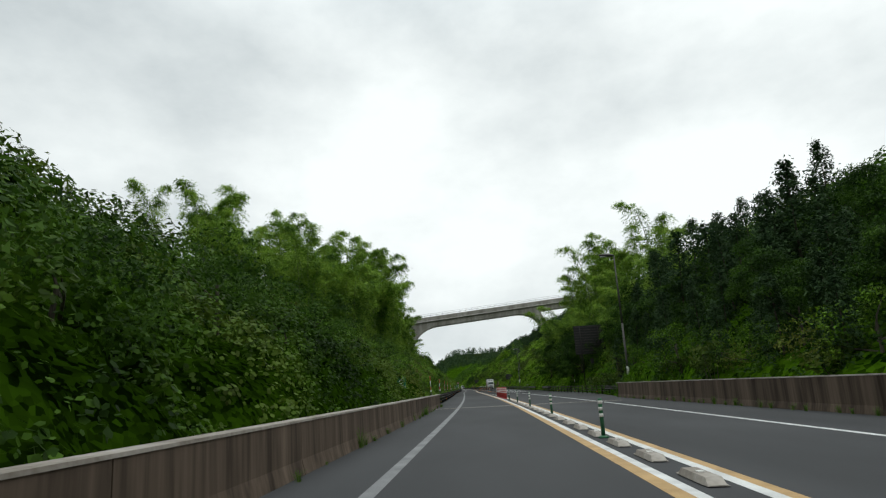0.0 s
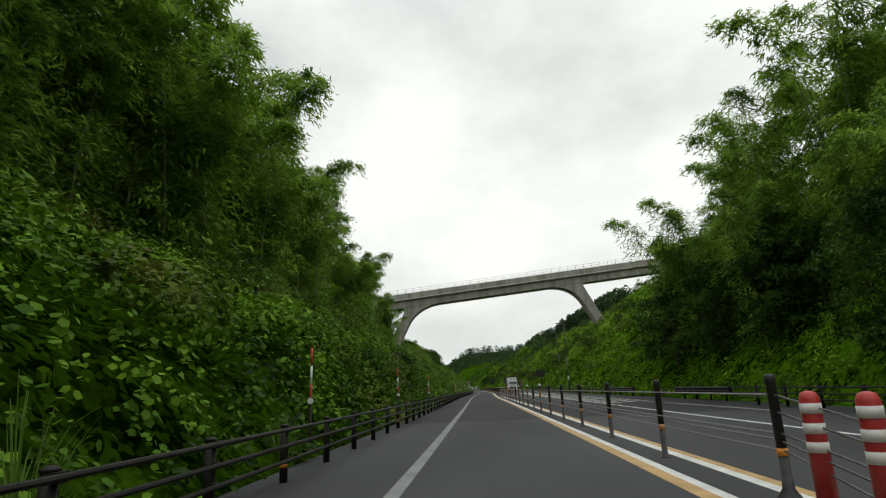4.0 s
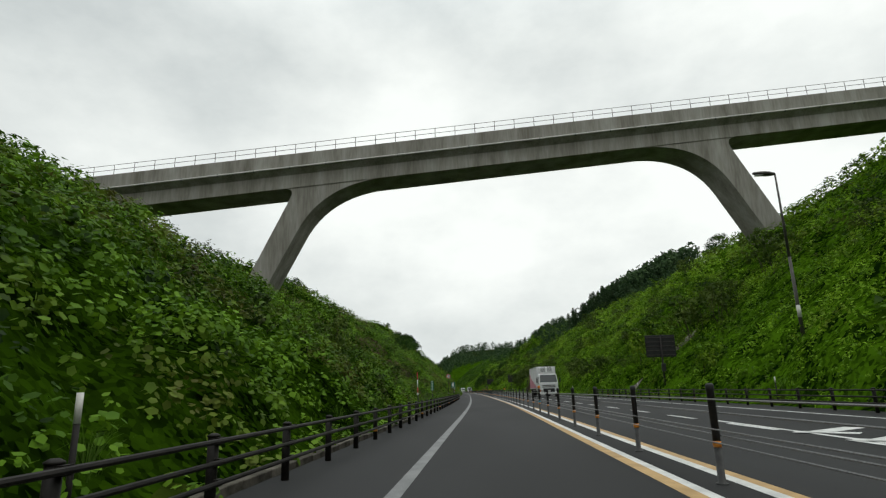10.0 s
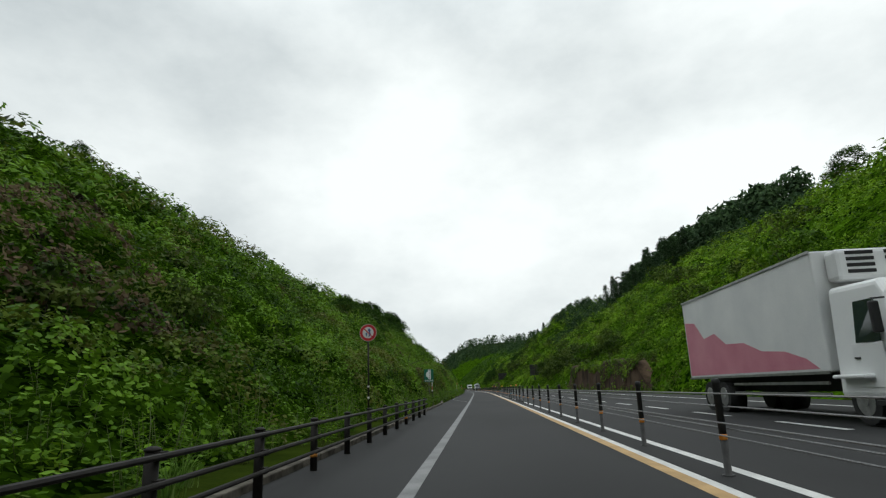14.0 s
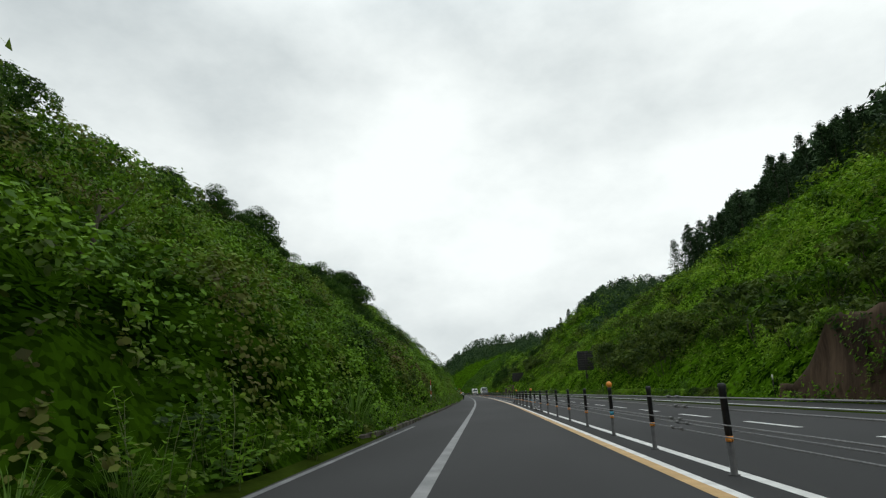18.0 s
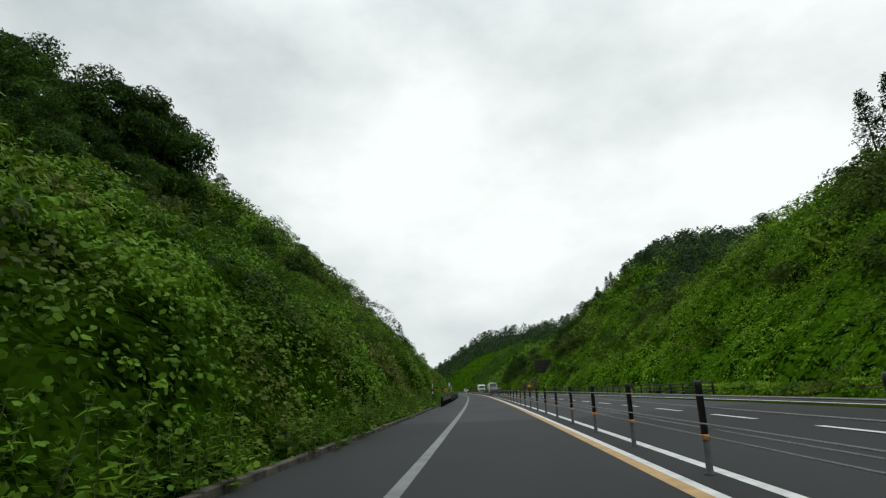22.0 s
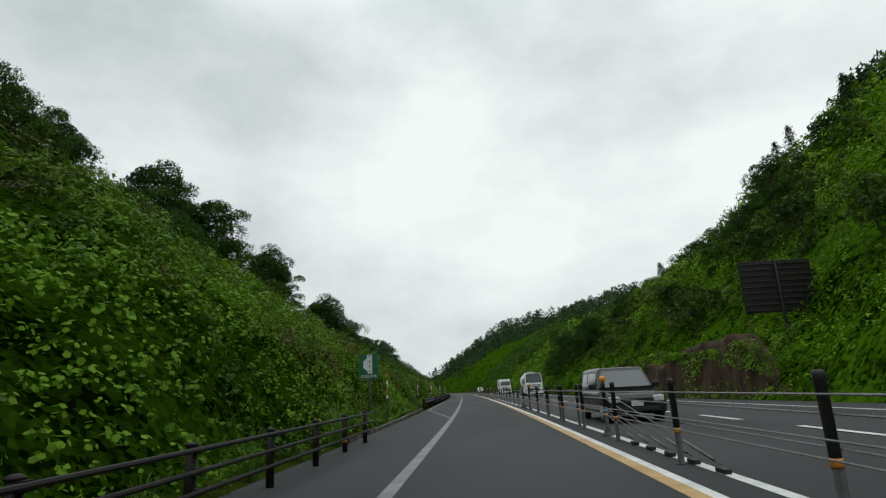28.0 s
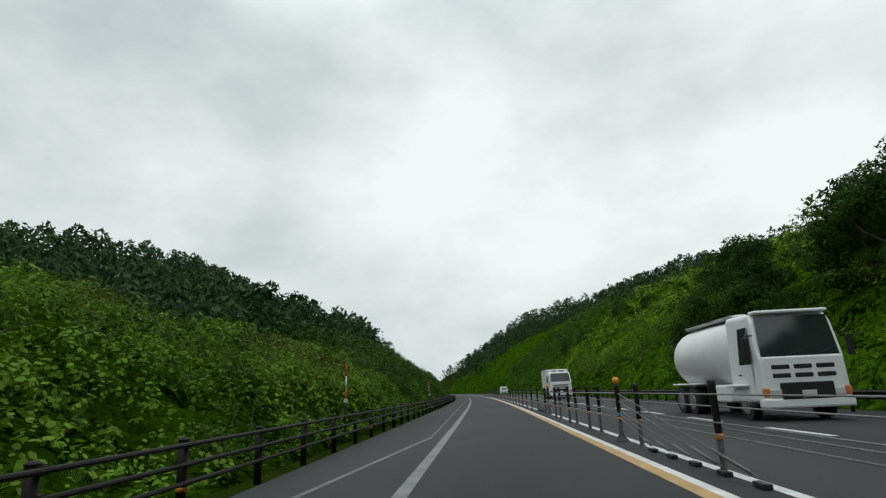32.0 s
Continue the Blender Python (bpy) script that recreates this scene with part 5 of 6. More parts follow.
shrubs = [make_shrub(81), make_shrub(82, 2.2), make_shrub(83, 1.4)]
grove(shrubs, [
    (336.9, 353.7, 15, 22, 16, 1.2, 1.9), (350.3, 382.4, 17, 30, 9, 0.9, 1.5), (319.3, 326, -6.5, -4.8, 4, 0.5, 0.8), (120.4, 218.7, 16, 34, 10, 1.2, 2.2), (272.1, 336.1, 17, 40, 7, 1.2, 2.3), (357.1, 458.8, 18, 40, 9, 1.2, 2.3), (164.6, 218.7, 16, 30, 8, 0.8, 1.5), (218.7, 280.8, 15.5, 36, 18, 0.8, 1.6), (382.4, 458.8, 16, 34, 8, 0.9, 1.6), (458.8, 533.7, 18, 40, 24, 1.2, 2.4),
    (109.4, 209.8, -20, -7, 8, 0.6, 1.1), (227.7, 306.5, -24, -8, 8, 0.7, 1.2), (315, 374, -22, -9, 8, 0.7, 1.2), (416.2, 492, -28, -10, 14, 0.7, 1.4), (3, 55.7, 11.2, 13.5, 10, 0.6, 1.0)], 12)
greens = [make_shrub(84, 1.6, L_SLOPE, "bright green shrub with small leaves on the slope"), make_shrub(85, 2.0, L_SLOPE, "bright green shrub with small leaves on the slope")]
grove(greens, [(100, 206, -12, -6, 8, 0.5, 0.9), (227, 375, -12, -6, 9, 0.5, 0.9), (418, 560, -12, -6, 9, 0.5, 0.9), (117, 305, 15, 34, 22, 0.9, 2.2), (313, 495, 15.5, 36, 26, 0.9, 2.2)], 13)
grove([make_shrub(86, 2.0), make_shrub(87, 1.6)], [(300, 372, 14.6, 20, 20, 1.2, 2.0), (100, 200, 15, 30, 8, 0.9, 1.8), (225, 300, 15, 28, 8, 0.9, 1.8), (372, 470, 15, 28, 8, 0.8, 1.5), (470, 560, 16, 34, 10, 1.2, 2.4)], 18)
pines = [make_conifer(51), make_conifer(52, 8.5, 3.0), make_conifer(53, 10.5, 2.3)]
grove(pines, [
    (11.9, 52.2, 11.8, 14, 15, 0.36, 0.52), (11.9, 29.5, 14, 18, 7, 0.42, 0.55), (29.5, 54, 14, 18, 10, 0.6, 0.78), (13.7, 29.5, 18, 23, 4, 0.45, 0.55), (27.7, 54, 18, 24, 10, 0.64, 0.8), (272.1, 306.5, 62, 76, 6, 0.4, 0.6), (298, 338, 47, 54, 9, 0.3, 0.5), (336, 358, 46, 55, 12, 0.65, 0.9), (357.1, 413, 45, 52, 30, 0.85, 1.15), (357.1, 413, 52, 60, 20, 0.9, 1.2), (455, 512, 46, 60, 14, 0.45, 0.65),
    (500.2, 525.2, 40, 48, 4, 0.5, 0.7), (534, 536, 30, 32, 1, 0.6, 0.65)], 8)


def forest(name, zones, seed):
    """Far woods: many rough, rounded crowns in one mesh."""
    g = np.random.default_rng(seed)
    pts, nor, size = [], [], []
    for s0, s1, u0, u1, count, h0, h1 in zones:
        for s, u, h in zip(g.uniform(s0, s1, count), g.uniform(u0, u1, count), g.uniform(h0, h1, count)):
            x, y = road_xy(s, u)
            z = float(ground_z(s, u)) + 0.4 * float(cover_depth(s, u))
            k = 70
            f = g.uniform(0.05, 1, k)
            r = 0.36 * h * np.sqrt(np.clip(1 - (1.5 * f - 0.5) ** 2, 0, 1)) * g.uniform(0.45, 1.1, k) + 0.1
            a = g.uniform(0, 2 * math.pi, k)
            pts.append(np.stack([x + r * np.cos(a), y + r * np.sin(a), z + h * f], 1))
            nor.append(np.stack([np.cos(a), np.sin(a), np.full(k, 0.7)], 1) + g.normal(0, 0.5, (k, 3)))
            size.append(g.uniform(0.10, 0.165, k) * h)
    return leaf_object(name, np.concatenate(pts), np.concatenate(nor), np.concatenate(size), L_PINE, "dense dark green mixed wood on the far hillside", "forest", 1.3, None, seed, sides=3)


forest("far_wood", [(559, 686, -70, -21, 520, 3.9, 6.5), (686, 762, -104, -26, 240, 4.3, 7.0), (302, 361, 49, 73, 110, 2.6, 4.3), (345, 413, 50, 78, 220, 6.5, 9.5), (450, 470, 36, 60, 110, 3.0, 4.2), (462, 490, 46, 90, 180, 3.0, 4.5), (490, 520, 46, 94, 230, 3.2, 5.0), (520, 559, 54, 94, 130, 4.5, 7.0), (660, 863, 52, 104, 300, 4.3, 7.0), (762, 998, -104, -26, 320, 6.1, 9.6), (863, 1032, 26, 104, 240, 7.0, 10.4)], 71)


# ---- grass tufts and dry stems at the foot of the slopes ----
def make_tuft(seed, h=1.1, blades=64):
    g = np.random.default_rng(seed)
    vs, fs = [], []
    for i in range(blades):
        a, r = g.uniform(0, 2 * math.pi), abs(g.normal(0, 0.16))
        out = g.uniform(0.15, 0.75)
        hh = h * g.uniform(0.5, 1.1)
        w = g.uniform(0.010, 0.022)
        sx, sy = -math.sin(a), math.cos(a)
        k = len(vs)
        for f in (0.0, 0.45, 0.8, 1.0):
            d = r + out * f ** 2 * hh
            z = hh * (f - 0.42 * f ** 3 * out) - 0.05
            ww = w * (1 - 0.85 * f)
            for e in (-1, 1):
                vs.append((d * math.cos(a) + e * ww * sx, d * math.sin(a) + e * ww * sy, z))
        for j in range(3):
            fs.append((k + 2 * j, k + 2 * j + 1, k + 2 * j + 3, k + 2 * j + 2))
    t = mesh_ob("grass_tuft", vs, fs, L_GRASS)
    return tagged(t, "arching tuft of long pale green grass", "grass", "grass tufts")


tufts = [make_tuft(61), make_tuft(62, 0.8, 56), make_tuft(63, 1.5, 72)]
grove(tufts, [
    (38.2, 100.2, -4.4, -3.6, 21, 0.6, 1.1), (102.1, 205.3, -4.5, -3.7, 22, 0.4, 0.8), (202.6, 243.8, -5.6, -3.9, 22, 0.5, 0.9), (243.8, 298, -4.6, -3.9, 14, 0.6, 1.1), (298, 310.8, -4.8, -4.0, 4, 1.0, 1.5),
    (310.8, 390.7, -4.6, -3.9, 21, 0.5, 1.0), (390.7, 467.2, -4.8, -3.6, 16, 0.5, 1.0), (467.2, 501.9, -5.2, -4.0, 16, 0.45, 0.85), (501.9, 575.9, -5.4, -4.3, 21, 0.5, 0.95),
    (-4.1, 41.7, -2.58, -2.4, 6, 0.25, 0.45), (41.7, 118.5, 13.0, 14.0, 16, 0.6, 1.2), (118.5, 272.1, 13.2, 14.2, 24, 0.6, 1.2), (316.7, 416.2, 13.9, 14.8, 16, 0.6, 1.1), (416.2, 575.9, 13.6, 14.6, 18, 0.7, 1.3),
    (6.6, 41.7, 9.5, 9.68, 36, 0.14, 0.28), (6.6, 40.8, -2.56, -2.42, 14, 0.12, 0.26), (39.9, 44.3, -3.3, -2.8, 3, 0.7, 1.0), (38.2, 43.4, 9.9, 11.4, 3, 0.9, 1.3)], 9)


# ---- tall weeds and dead stems at the foot of the left slope ----
def make_weed(seed, stalks=7, h=1.1):
    """Upright leafy stalks from one root."""
    random.seed(seed)
    g = np.random.default_rng(seed)
    t = thing("weed", Matrix(), "clump of upright leafy green weeds at the verge", "weeds", "verge weeds")
    pts, nor, size, roll = [], [], [], []
    bm = bmesh.new()
    for i in range(stalks):
        a, r = random.uniform(0, 2 * math.pi), random.uniform(0.05, 0.4)
        p = Vector((r * math.cos(a), r * math.sin(a), -0.15))
        q = p + Vector((0.25 * math.cos(a) + random.uniform(-0.1, 0.1), 0.25 * math.sin(a), h * random.uniform(0.6, 1.1)))
        limb(bm, p, q, 0.010, 0.004, 0.05, 4, 3)
        for j in range(26):
            f = 0.2 + 0.8 * j / 25
            b = j * 2.4
            e = 0.10 * (1.25 - 0.8 * f)
            c = p.lerp(q, f) + Vector((math.cos(b), math.sin(b), 0.3)) * e
            pts.append(tuple(c))
            roll.append((math.cos(b), math.sin(b), 0.35))
            nor.append((0.4 * g.normal(), 0.4 * g.normal(), 1.0))
            size.append(0.085 * (1.3 - 0.7 * f) * random.uniform(0.8, 1.2))
    tagged(part("stalk", bm, M_CULM, t), "", "", "", "stuff")
    crown_object("foliage", pts, nor, size, L_SLOPE, t, 2.2, seed, np.array(roll))
    return t


weeds = [make_weed(91), make_weed(92, 9, 1.4), make_weed(93, 6, 0.8)]
grove(weeds, [
    (202.6, 226, -5.4, -4.0, 14, 0.5, 0.85), (226, 246, -7.5, -4.2, 34, 0.7, 1.15), (243.8, 311.6, -4.3, -3.75, 34, 0.6, 1.1), (311.6, 338, -4.3, -3.8, 12, 0.6, 1.1), (338, 394, -4.5, -3.65, 80, 0.75, 1.25), (390.7, 465.5, -4.2, -3.5, 24, 0.5, 0.9),
    (465.5, 496.9, -4.7, -3.9, 30, 0.5, 0.85), (496.9, 559, -5.2, -4.2, 26, 0.5, 0.9), (54, 182.7, -4.4, -3.6, 16, 0.4, 0.8)], 15)


def make_dead_stems(seed):
    random.seed(seed)
    t = thing("dead_stems", Matrix(), "tangle of dry brown dead stems hanging on the slope", "dead plants", "dead stems")
    for i in range(8):
        p = Vector((random.uniform(-0.8, 0.8), random.uniform(-0.5, 0.5), random.uniform(-0.2, 0.5)))
        q = p + Vector((random.uniform(-0.7, 0.7), random.uniform(-0.5, 0.5), random.uniform(0.4, 1.2)))
        bm = bmesh.new()
        limb(bm, p, q, 0.012, 0.004, 0.3, 4, 5)
        part("stem", bm, M_DEAD, t)
    return t


M_DEAD = mat("dry_stem", (0.085, 0.060, 0.036), (0.20, 0.15, 0.095), 5.0, 0.95, 0.3, spec=0.1)
dead = [make_dead_stems(95), make_dead_stems(96)]
grove(dead, [(320.9, 329.3, -4.9, -4.1, 6, 0.5, 0.7), (379, 391.6, -4.9, -4.1, 8, 0.5, 0.75), (468, 475.4, -5.2, -4.3, 5, 0.5, 0.7), (96.6, 107.5, -5.0, -4.2, 3, 0.5, 0.7)], 16)


# ---- signs, markers, lamps ----
M_SIGNG = mat("sign_green", (0.004, 0.10, 0.055), (0.008, 0.14, 0.08), 2.0, 0.45, 0.0)
M_SIGNW = mat("sign_white", (0.60, 0.61, 0.61), (0.74, 0.74, 0.73), 2.0, 0.45, 0.0)
M_SIGNR = mat("sign_red", (0.42, 0.015, 0.025), (0.55, 0.03, 0.04), 2.0, 0.45, 0.0)
M_SIGNB = mat("sign_blue", (0.010, 0.045, 0.20), (0.018, 0.07, 0.28), 2.0, 0.45, 0.0)
M_DARK = mat("dark_board", (0.008, 0.008, 0.009), (0.020, 0.019, 0.018), 3.0, 0.6, 0.1)


def plate(parent, name, outline, y, material, label="", depth=0.004):
    """A flat shape of (x, z) corners, facing the traffic (towards -y), of some thickness."""
    bm = bmesh.new()
    a = [bm.verts.new((x, y, z)) for x, z in outline]
    b = [bm.verts.new((x, y + depth, z)) for x, z in outline]
    bm.faces.new(a)
    bm.faces.new(b[::-1])
    k = len(outline)
    for i in range(k):
        bm.faces.new((a[i], b[i], b[(i + 1) % k], a[(i + 1) % k]))
    bmesh.ops.recalc_face_normals(bm, faces=bm.faces)
    bmesh.ops.triangulate(bm, faces=[f for f in bm.faces if len(f.verts) > 4])
    return part(name, bm, material, parent, label)


def rect(x0, x1, z0, z1):
    return [(x0, z0), (x1, z0), (x1, z1), (x0, z1)]


def ring(r, n=28, cx=0.0, cz=0.0):
    return [(cx + r * math.cos(2 * math.pi * i / n), cz + r * math.sin(2 * math.pi * i / n)) for i in range(n)]


def lettering(parent, text, x, z, size, y, material):
    cu = bpy.data.curves.new("lettering", "FONT")
    cu.body, cu.size, cu.align_x, cu.extrude = text, size, "CENTER", 0.002
    ob = bpy.data.objects.new("lettering", cu)
    scene.collection.objects.link(ob)
    me = bpy.data.meshes.new_from_object(ob.evaluated_get(bpy.context.evaluated_depsgraph_get()))
    bpy.data.objects.remove(ob)
    me.materials.clear()
    me.materials.append(material)
    o = new("lettering", me)
    o.parent = parent
    o.matrix_local = pose(x, y, z, 90, 0, 0)
    return o


def pole(parent, h, r=0.04, y=0.06, x=0.0, material=None, z0=-0.6):
    return part("pole", tube(bmesh.new(), (x, y, z0), (x, y, h), r, n=12), material or M_GREYPOLE, parent)


def lay_by_sign(s, u, bottom, w=0.78, h=1.08):
    t = thing("lay_by_sign", on_road(s, u), "green emergency lay-by sign with a white road pictogram on a pole", "road sign", "lay-by signs")
    pole(t, bottom + h - 0.1, 0.045)
    board = plate(t, "board", rect(-w / 2, w / 2, bottom, bottom + h), 0.0, M_SIGNG, depth=0.02)
    z0, z1, k = bottom + 0.22 * h, bottom + h * 0.985, w
    shape = [(-0.06 * k, z0), (0.20 * k, z0), (0.20 * k, z1), (-0.08 * k, z1), (-0.08 * k, z0 + 0.80 * (z1 - z0)), (-0.28 * k, z0 + 0.66 * (z1 - z0)), (-0.28 * k, z0 + 0.30 * (z1 - z0)), (-0.06 * k, z0 + 0.14 * (z1 - z0))]
    plate(board, "pictogram", shape, -0.004, M_SIGNW)
    for f in (0.06, 0.32, 0.58, 0.86):
        plate(board, "dash", rect(0.035 * k, 0.085 * k, z0 + f * (z1 - z0), z0 + (f + 0.13) * (z1 - z0)), -0.008, M_DARK)
    lettering(board, "非常駐車帯", 0, bottom + 0.06, 0.145, -0.006, M_SIGNW)
    return t


lay_by_sign(43.9, -5.6, 1.35, 0.64, 0.86)
lay_by_sign(268.6, -4.4, 1.75, 0.76, 1.02)
lay_by_sign(474.5, -4.7, 1.86, 0.80, 1.06)


def post_sign(s, u, z0, z1, w):
    """A narrow upright green sign; its writing cannot be read."""
    t = thing("narrow_sign", on_road(s, u), "narrow upright green sign with rows of small pale marks", "road sign")
    pole(t, z1 - 0.05, 0.035)
    board = plate(t, "board", rect(-w / 2, w / 2, z0, z1), 0.0, M_SIGNG, depth=0.02)
    k = 6
    for i in range(k):
        z = z0 + (z1 - z0) * (i + 0.2) / k
        plate(board, "mark", rect(-w * 0.26, w * 0.26, z, z + (z1 - z0) / k * 0.22), -0.004, M_SIGNW)
        plate(board, "mark", rect(-w * 0.26, w * 0.2, z + (z1 - z0) / k * 0.36, z + (z1 - z0) / k * 0.54), -0.004, M_SIGNW)


post_sign(215.5, -4.9, 1.27, 2.2, 0.28)


def no_overtaking(s, u, zc, r=0.30):
    t = thing("no_overtaking_sign", on_road(s, u), "round white sign with red rim and blue arrows on pole", "road sign")
    pole(t, zc + r * 0.6, 0.032, 0.04, material=M_RAIL)
    part("reflector_band", tube(bmesh.new(), (0, 0.04, 0.9), (0, 0.04, 0.97), 0.035, n=12), M_BAND, t)
    part("reflector_band", tube(bmesh.new(), (0, 0.04, 1.3), (0, 0.04, 1.36), 0.035, n=12), M_BAND, t)
    disc = plate(t, "rim", [(x, z + zc) for x, z in ring(r)], 0.0, M_SIGNR, depth=0.015)
    plate(disc, "border", [(x, z + zc) for x, z in ring(r * 1.04)], 0.004, M_BAND, depth=0.008)
    plate(disc, "face", [(x, z + zc) for x, z in ring(r * 0.68)], -0.004, M_SIGNW)
    k = r
    a = math.radians(-45)

    def turn(x, z):
        return x * math.cos(a) - z * math.sin(a), zc + x * math.sin(a) + z * math.cos(a)

    plate(disc, "bar", [turn(x, z) for x, z in rect(-0.68 * k, 0.68 * k, -0.06 * k, 0.06 * k)], -0.008, M_SIGNR)
    plate(disc, "arrow", [(0.02 * k, zc - 0.48 * k), (0.16 * k, zc - 0.48 * k), (0.34 * k, zc - 0.16 * k), (0.22 * k, zc + 0.2 * k), (0.36 * k, zc + 0.2 * k), (0.14 * k, zc + 0.55 * k), (-0.06 * k, zc + 0.2 * k), (0.08 * k, zc + 0.2 * k), (0.2 * k, zc - 0.14 * k)], -0.012, M_SIGNB)
    plate(disc, "arrow", [(-0.26 * k, zc - 0.42 * k), (-0.14 * k, zc - 0.42 * k), (-0.14 * k, zc - 0.18 * k), (-0.06 * k, zc - 0.18 * k), (-0.20 * k, zc + 0.04 * k), (-0.34 * k, zc - 0.18 * k), (-0.26 * k, zc - 0.18 * k)], -0.012, M_SIGNB)


no_overtaking(241.7, -4.3, 3.25)


def snow_poles():
    """Red and white striped poles with a round white reflector, at the verge."""
    lower = mesh_of("lower_pole", tube(bmesh.new(), (0, 0, -0.3), (0, 0, 1.02), 0.03, n=10), M_RAIL)
    disc = mesh_of("reflector", tube(bmesh.new(), (0, -0.035, 1.06), (0, -0.02, 1.06), 0.062, n=16), M_BAND)
    seg = [(mesh_of("stripe", tube(bmesh.new(), (0, 0, z), (0, 0, z + 0.37), 0.021, n=10), m)) for z, m in ((1.02, M_SIGNR), (1.39, M_SIGNW), (1.76, M_SIGNR))]
    for s, u in ((42.6, -3.3), (60, -3.6), (74, -3.6), (87, -3.6), (100.5, -3.45), (144.5, -3.45), (187.7, -3.45), (269.0, -4.2), (288.85, -5.3), (326.2, -4.1), (396.5, -3.8), (436, -3.6), (475.0, -4.0), (495, -4.4), (510.9, -4.25), (531, -4.2), (560, -4.2)):
        t = thing("snow_pole", on_road(s, u, 0, 0) @ pose(0, 0, 0, random.uniform(-1.5, 1.5), random.uniform(-1.5, 1.5), 0), "red and white striped verge pole with a white reflector", "marker pole", "verge marker poles")
        for me in (lower, disc, *seg):
            shared(me.name.split(".")[0], me, t)
    # short white delineators along both verges
    body = mesh_of("stake", tube(bmesh.new(), (0, 0, -0.3), (0, 0, 0.95), 0.028, n=10), M_RAIL)
    head = mesh_of("head", tube(bmesh.new(), (0, 0, 0.95), (0, 0, 1.22), 0.03, n=10), M_BAND)
    spots = [(s, -3.75) for s in (65, 126, 163)] + [(s, 13.5) for s in (56, 78, 135, 155, 186.3, 210, 243, 278, 314, 353, 396, 440, 480, 500)]
    for s, u in spots:
        t = thing("delineator", on_road(s, u, float(max(0, ground_z(s, u) - road_z(s, u))) * 0.7), "short dark verge stake with a white head", "marker post", "verge stakes")
        shared("stake", body, t)
        shared("head", head, t)


snow_poles()


def street_lamp(s, u, h, reach=-1.2, base=0.0):
    t = thing("street_lamp", on_road(s, u, base), "tall dark tapered street lamp with a flat head", "street lamp", "street lamps")
    bm = bmesh.new()
    tube(bm, (0, 0, -0.5), (0, 0, h * 0.5), 0.10, 0.078, 14)
    tube(bm, (0, 0, h * 0.5), (0, 0, h), 0.078, 0.045, 14)
    part("pole", bm, M_GREYPOLE, t)
    part("collar", lathe(bmesh.new(), [(0.13, 0.0), (0.13, 0.25), (0.10, 0.3)], 14), M_GREYPOLE, t)
    bm = bmesh.new()
    n = 14
    rows = []
    for i in range(n + 1):
        f = i / n
        x = reach * f
        w = 0.05 + 0.17 * math.sin(math.pi * min(1, 0.15 + 0.85 * f)) ** 0.6 * (1 if f > 0.3 else f / 0.3 * 0.9 + 0.1)
        hh = 0.04 + 0.10 * math.sin(math.pi * (0.1 + 0.85 * f))
        rows.append([bm.verts.new((x, w * math.cos(a), h + 0.06 * f * 1.2 + hh * math.sin(a))) for a in np.linspace(0, 2 * math.pi, 11)[:-1]])
    for r, q in zip(rows, rows[1:]):
        for i in range(10):
            f = bm.faces.new((r[i], r[(i + 1) % 10], q[(i + 1) % 10], q[i]))
            f.smooth = True
    bm.faces.new(rows[0])
    bm.faces.new(rows[-1][::-1])
    head = part("head", bm, M_GREYPOLE, t)
    part("lens", box(bmesh.new(), reach * 0.92, reach * 0.4, -0.12, 0.12, h - 0.075, h - 0.045, 0.01), M_SIGNW, head)
    part("number_plate", tube(bmesh.new(), (0, -0.01, 1.5), (0, -0.01, 2.15), 0.098, n=14), M_BAND, t)


street_lamp(45.4, 11.7, 10.9)
street_lamp(150.0, 13.1, 9.9, base=0.2)
street_lamp(189.0, 16.6, 12.5 - float(ground_z(189.0, 16.6)), base=float(ground_z(189.0, 16.6)) - float(road_z(189.0, 16.6)))


def sign_back(s, u, z0, z1, w, posts=1):
    """A sign seen from behind: dark board with ribs on a post."""
    t = thing("sign_back", on_road(s, u), "back of a dark ribbed sign board on a post", "sign board", "sign boards seen from behind")
    board = part("board", box(bmesh.new(), -w / 2, w / 2, 0.0, 0.05, z0, z1, 0.02), M_DARK, t)
    k = max(4, int((z1 - z0) / 0.3))
    for i in range(k):
        z = z0 + (z1 - z0) * (i + 0.5) / k
        part("rib", box(bmesh.new(), -w / 2 + 0.06, w / 2 - 0.06, -0.045, 0.0, z - 0.03, z + 0.03), M_GREYPOLE, board)
    for x in ((0.0,) if posts == 1 else (-w * 0.3, w * 0.3)):
        pole(t, z1 - 0.1, 0.065, -0.11, x, M_RAIL)
    part("cabinet", box(bmesh.new(), -0.16, 0.16, -0.30, -0.16, z0 - 1.1, z0 - 0.5, 0.02), M_DARK, t)


sign_back(204.2, 14.0, 3.15, 4.85, 2.3)
sign_back(366.5, 14.4, 3.3, 5.9, 2.2)
sign_back(480.0, 16.4, 4.3, 7.1, 3.8)
sign_back(69.6, 14.2, 4.3, 7.7, 3.6, 2)


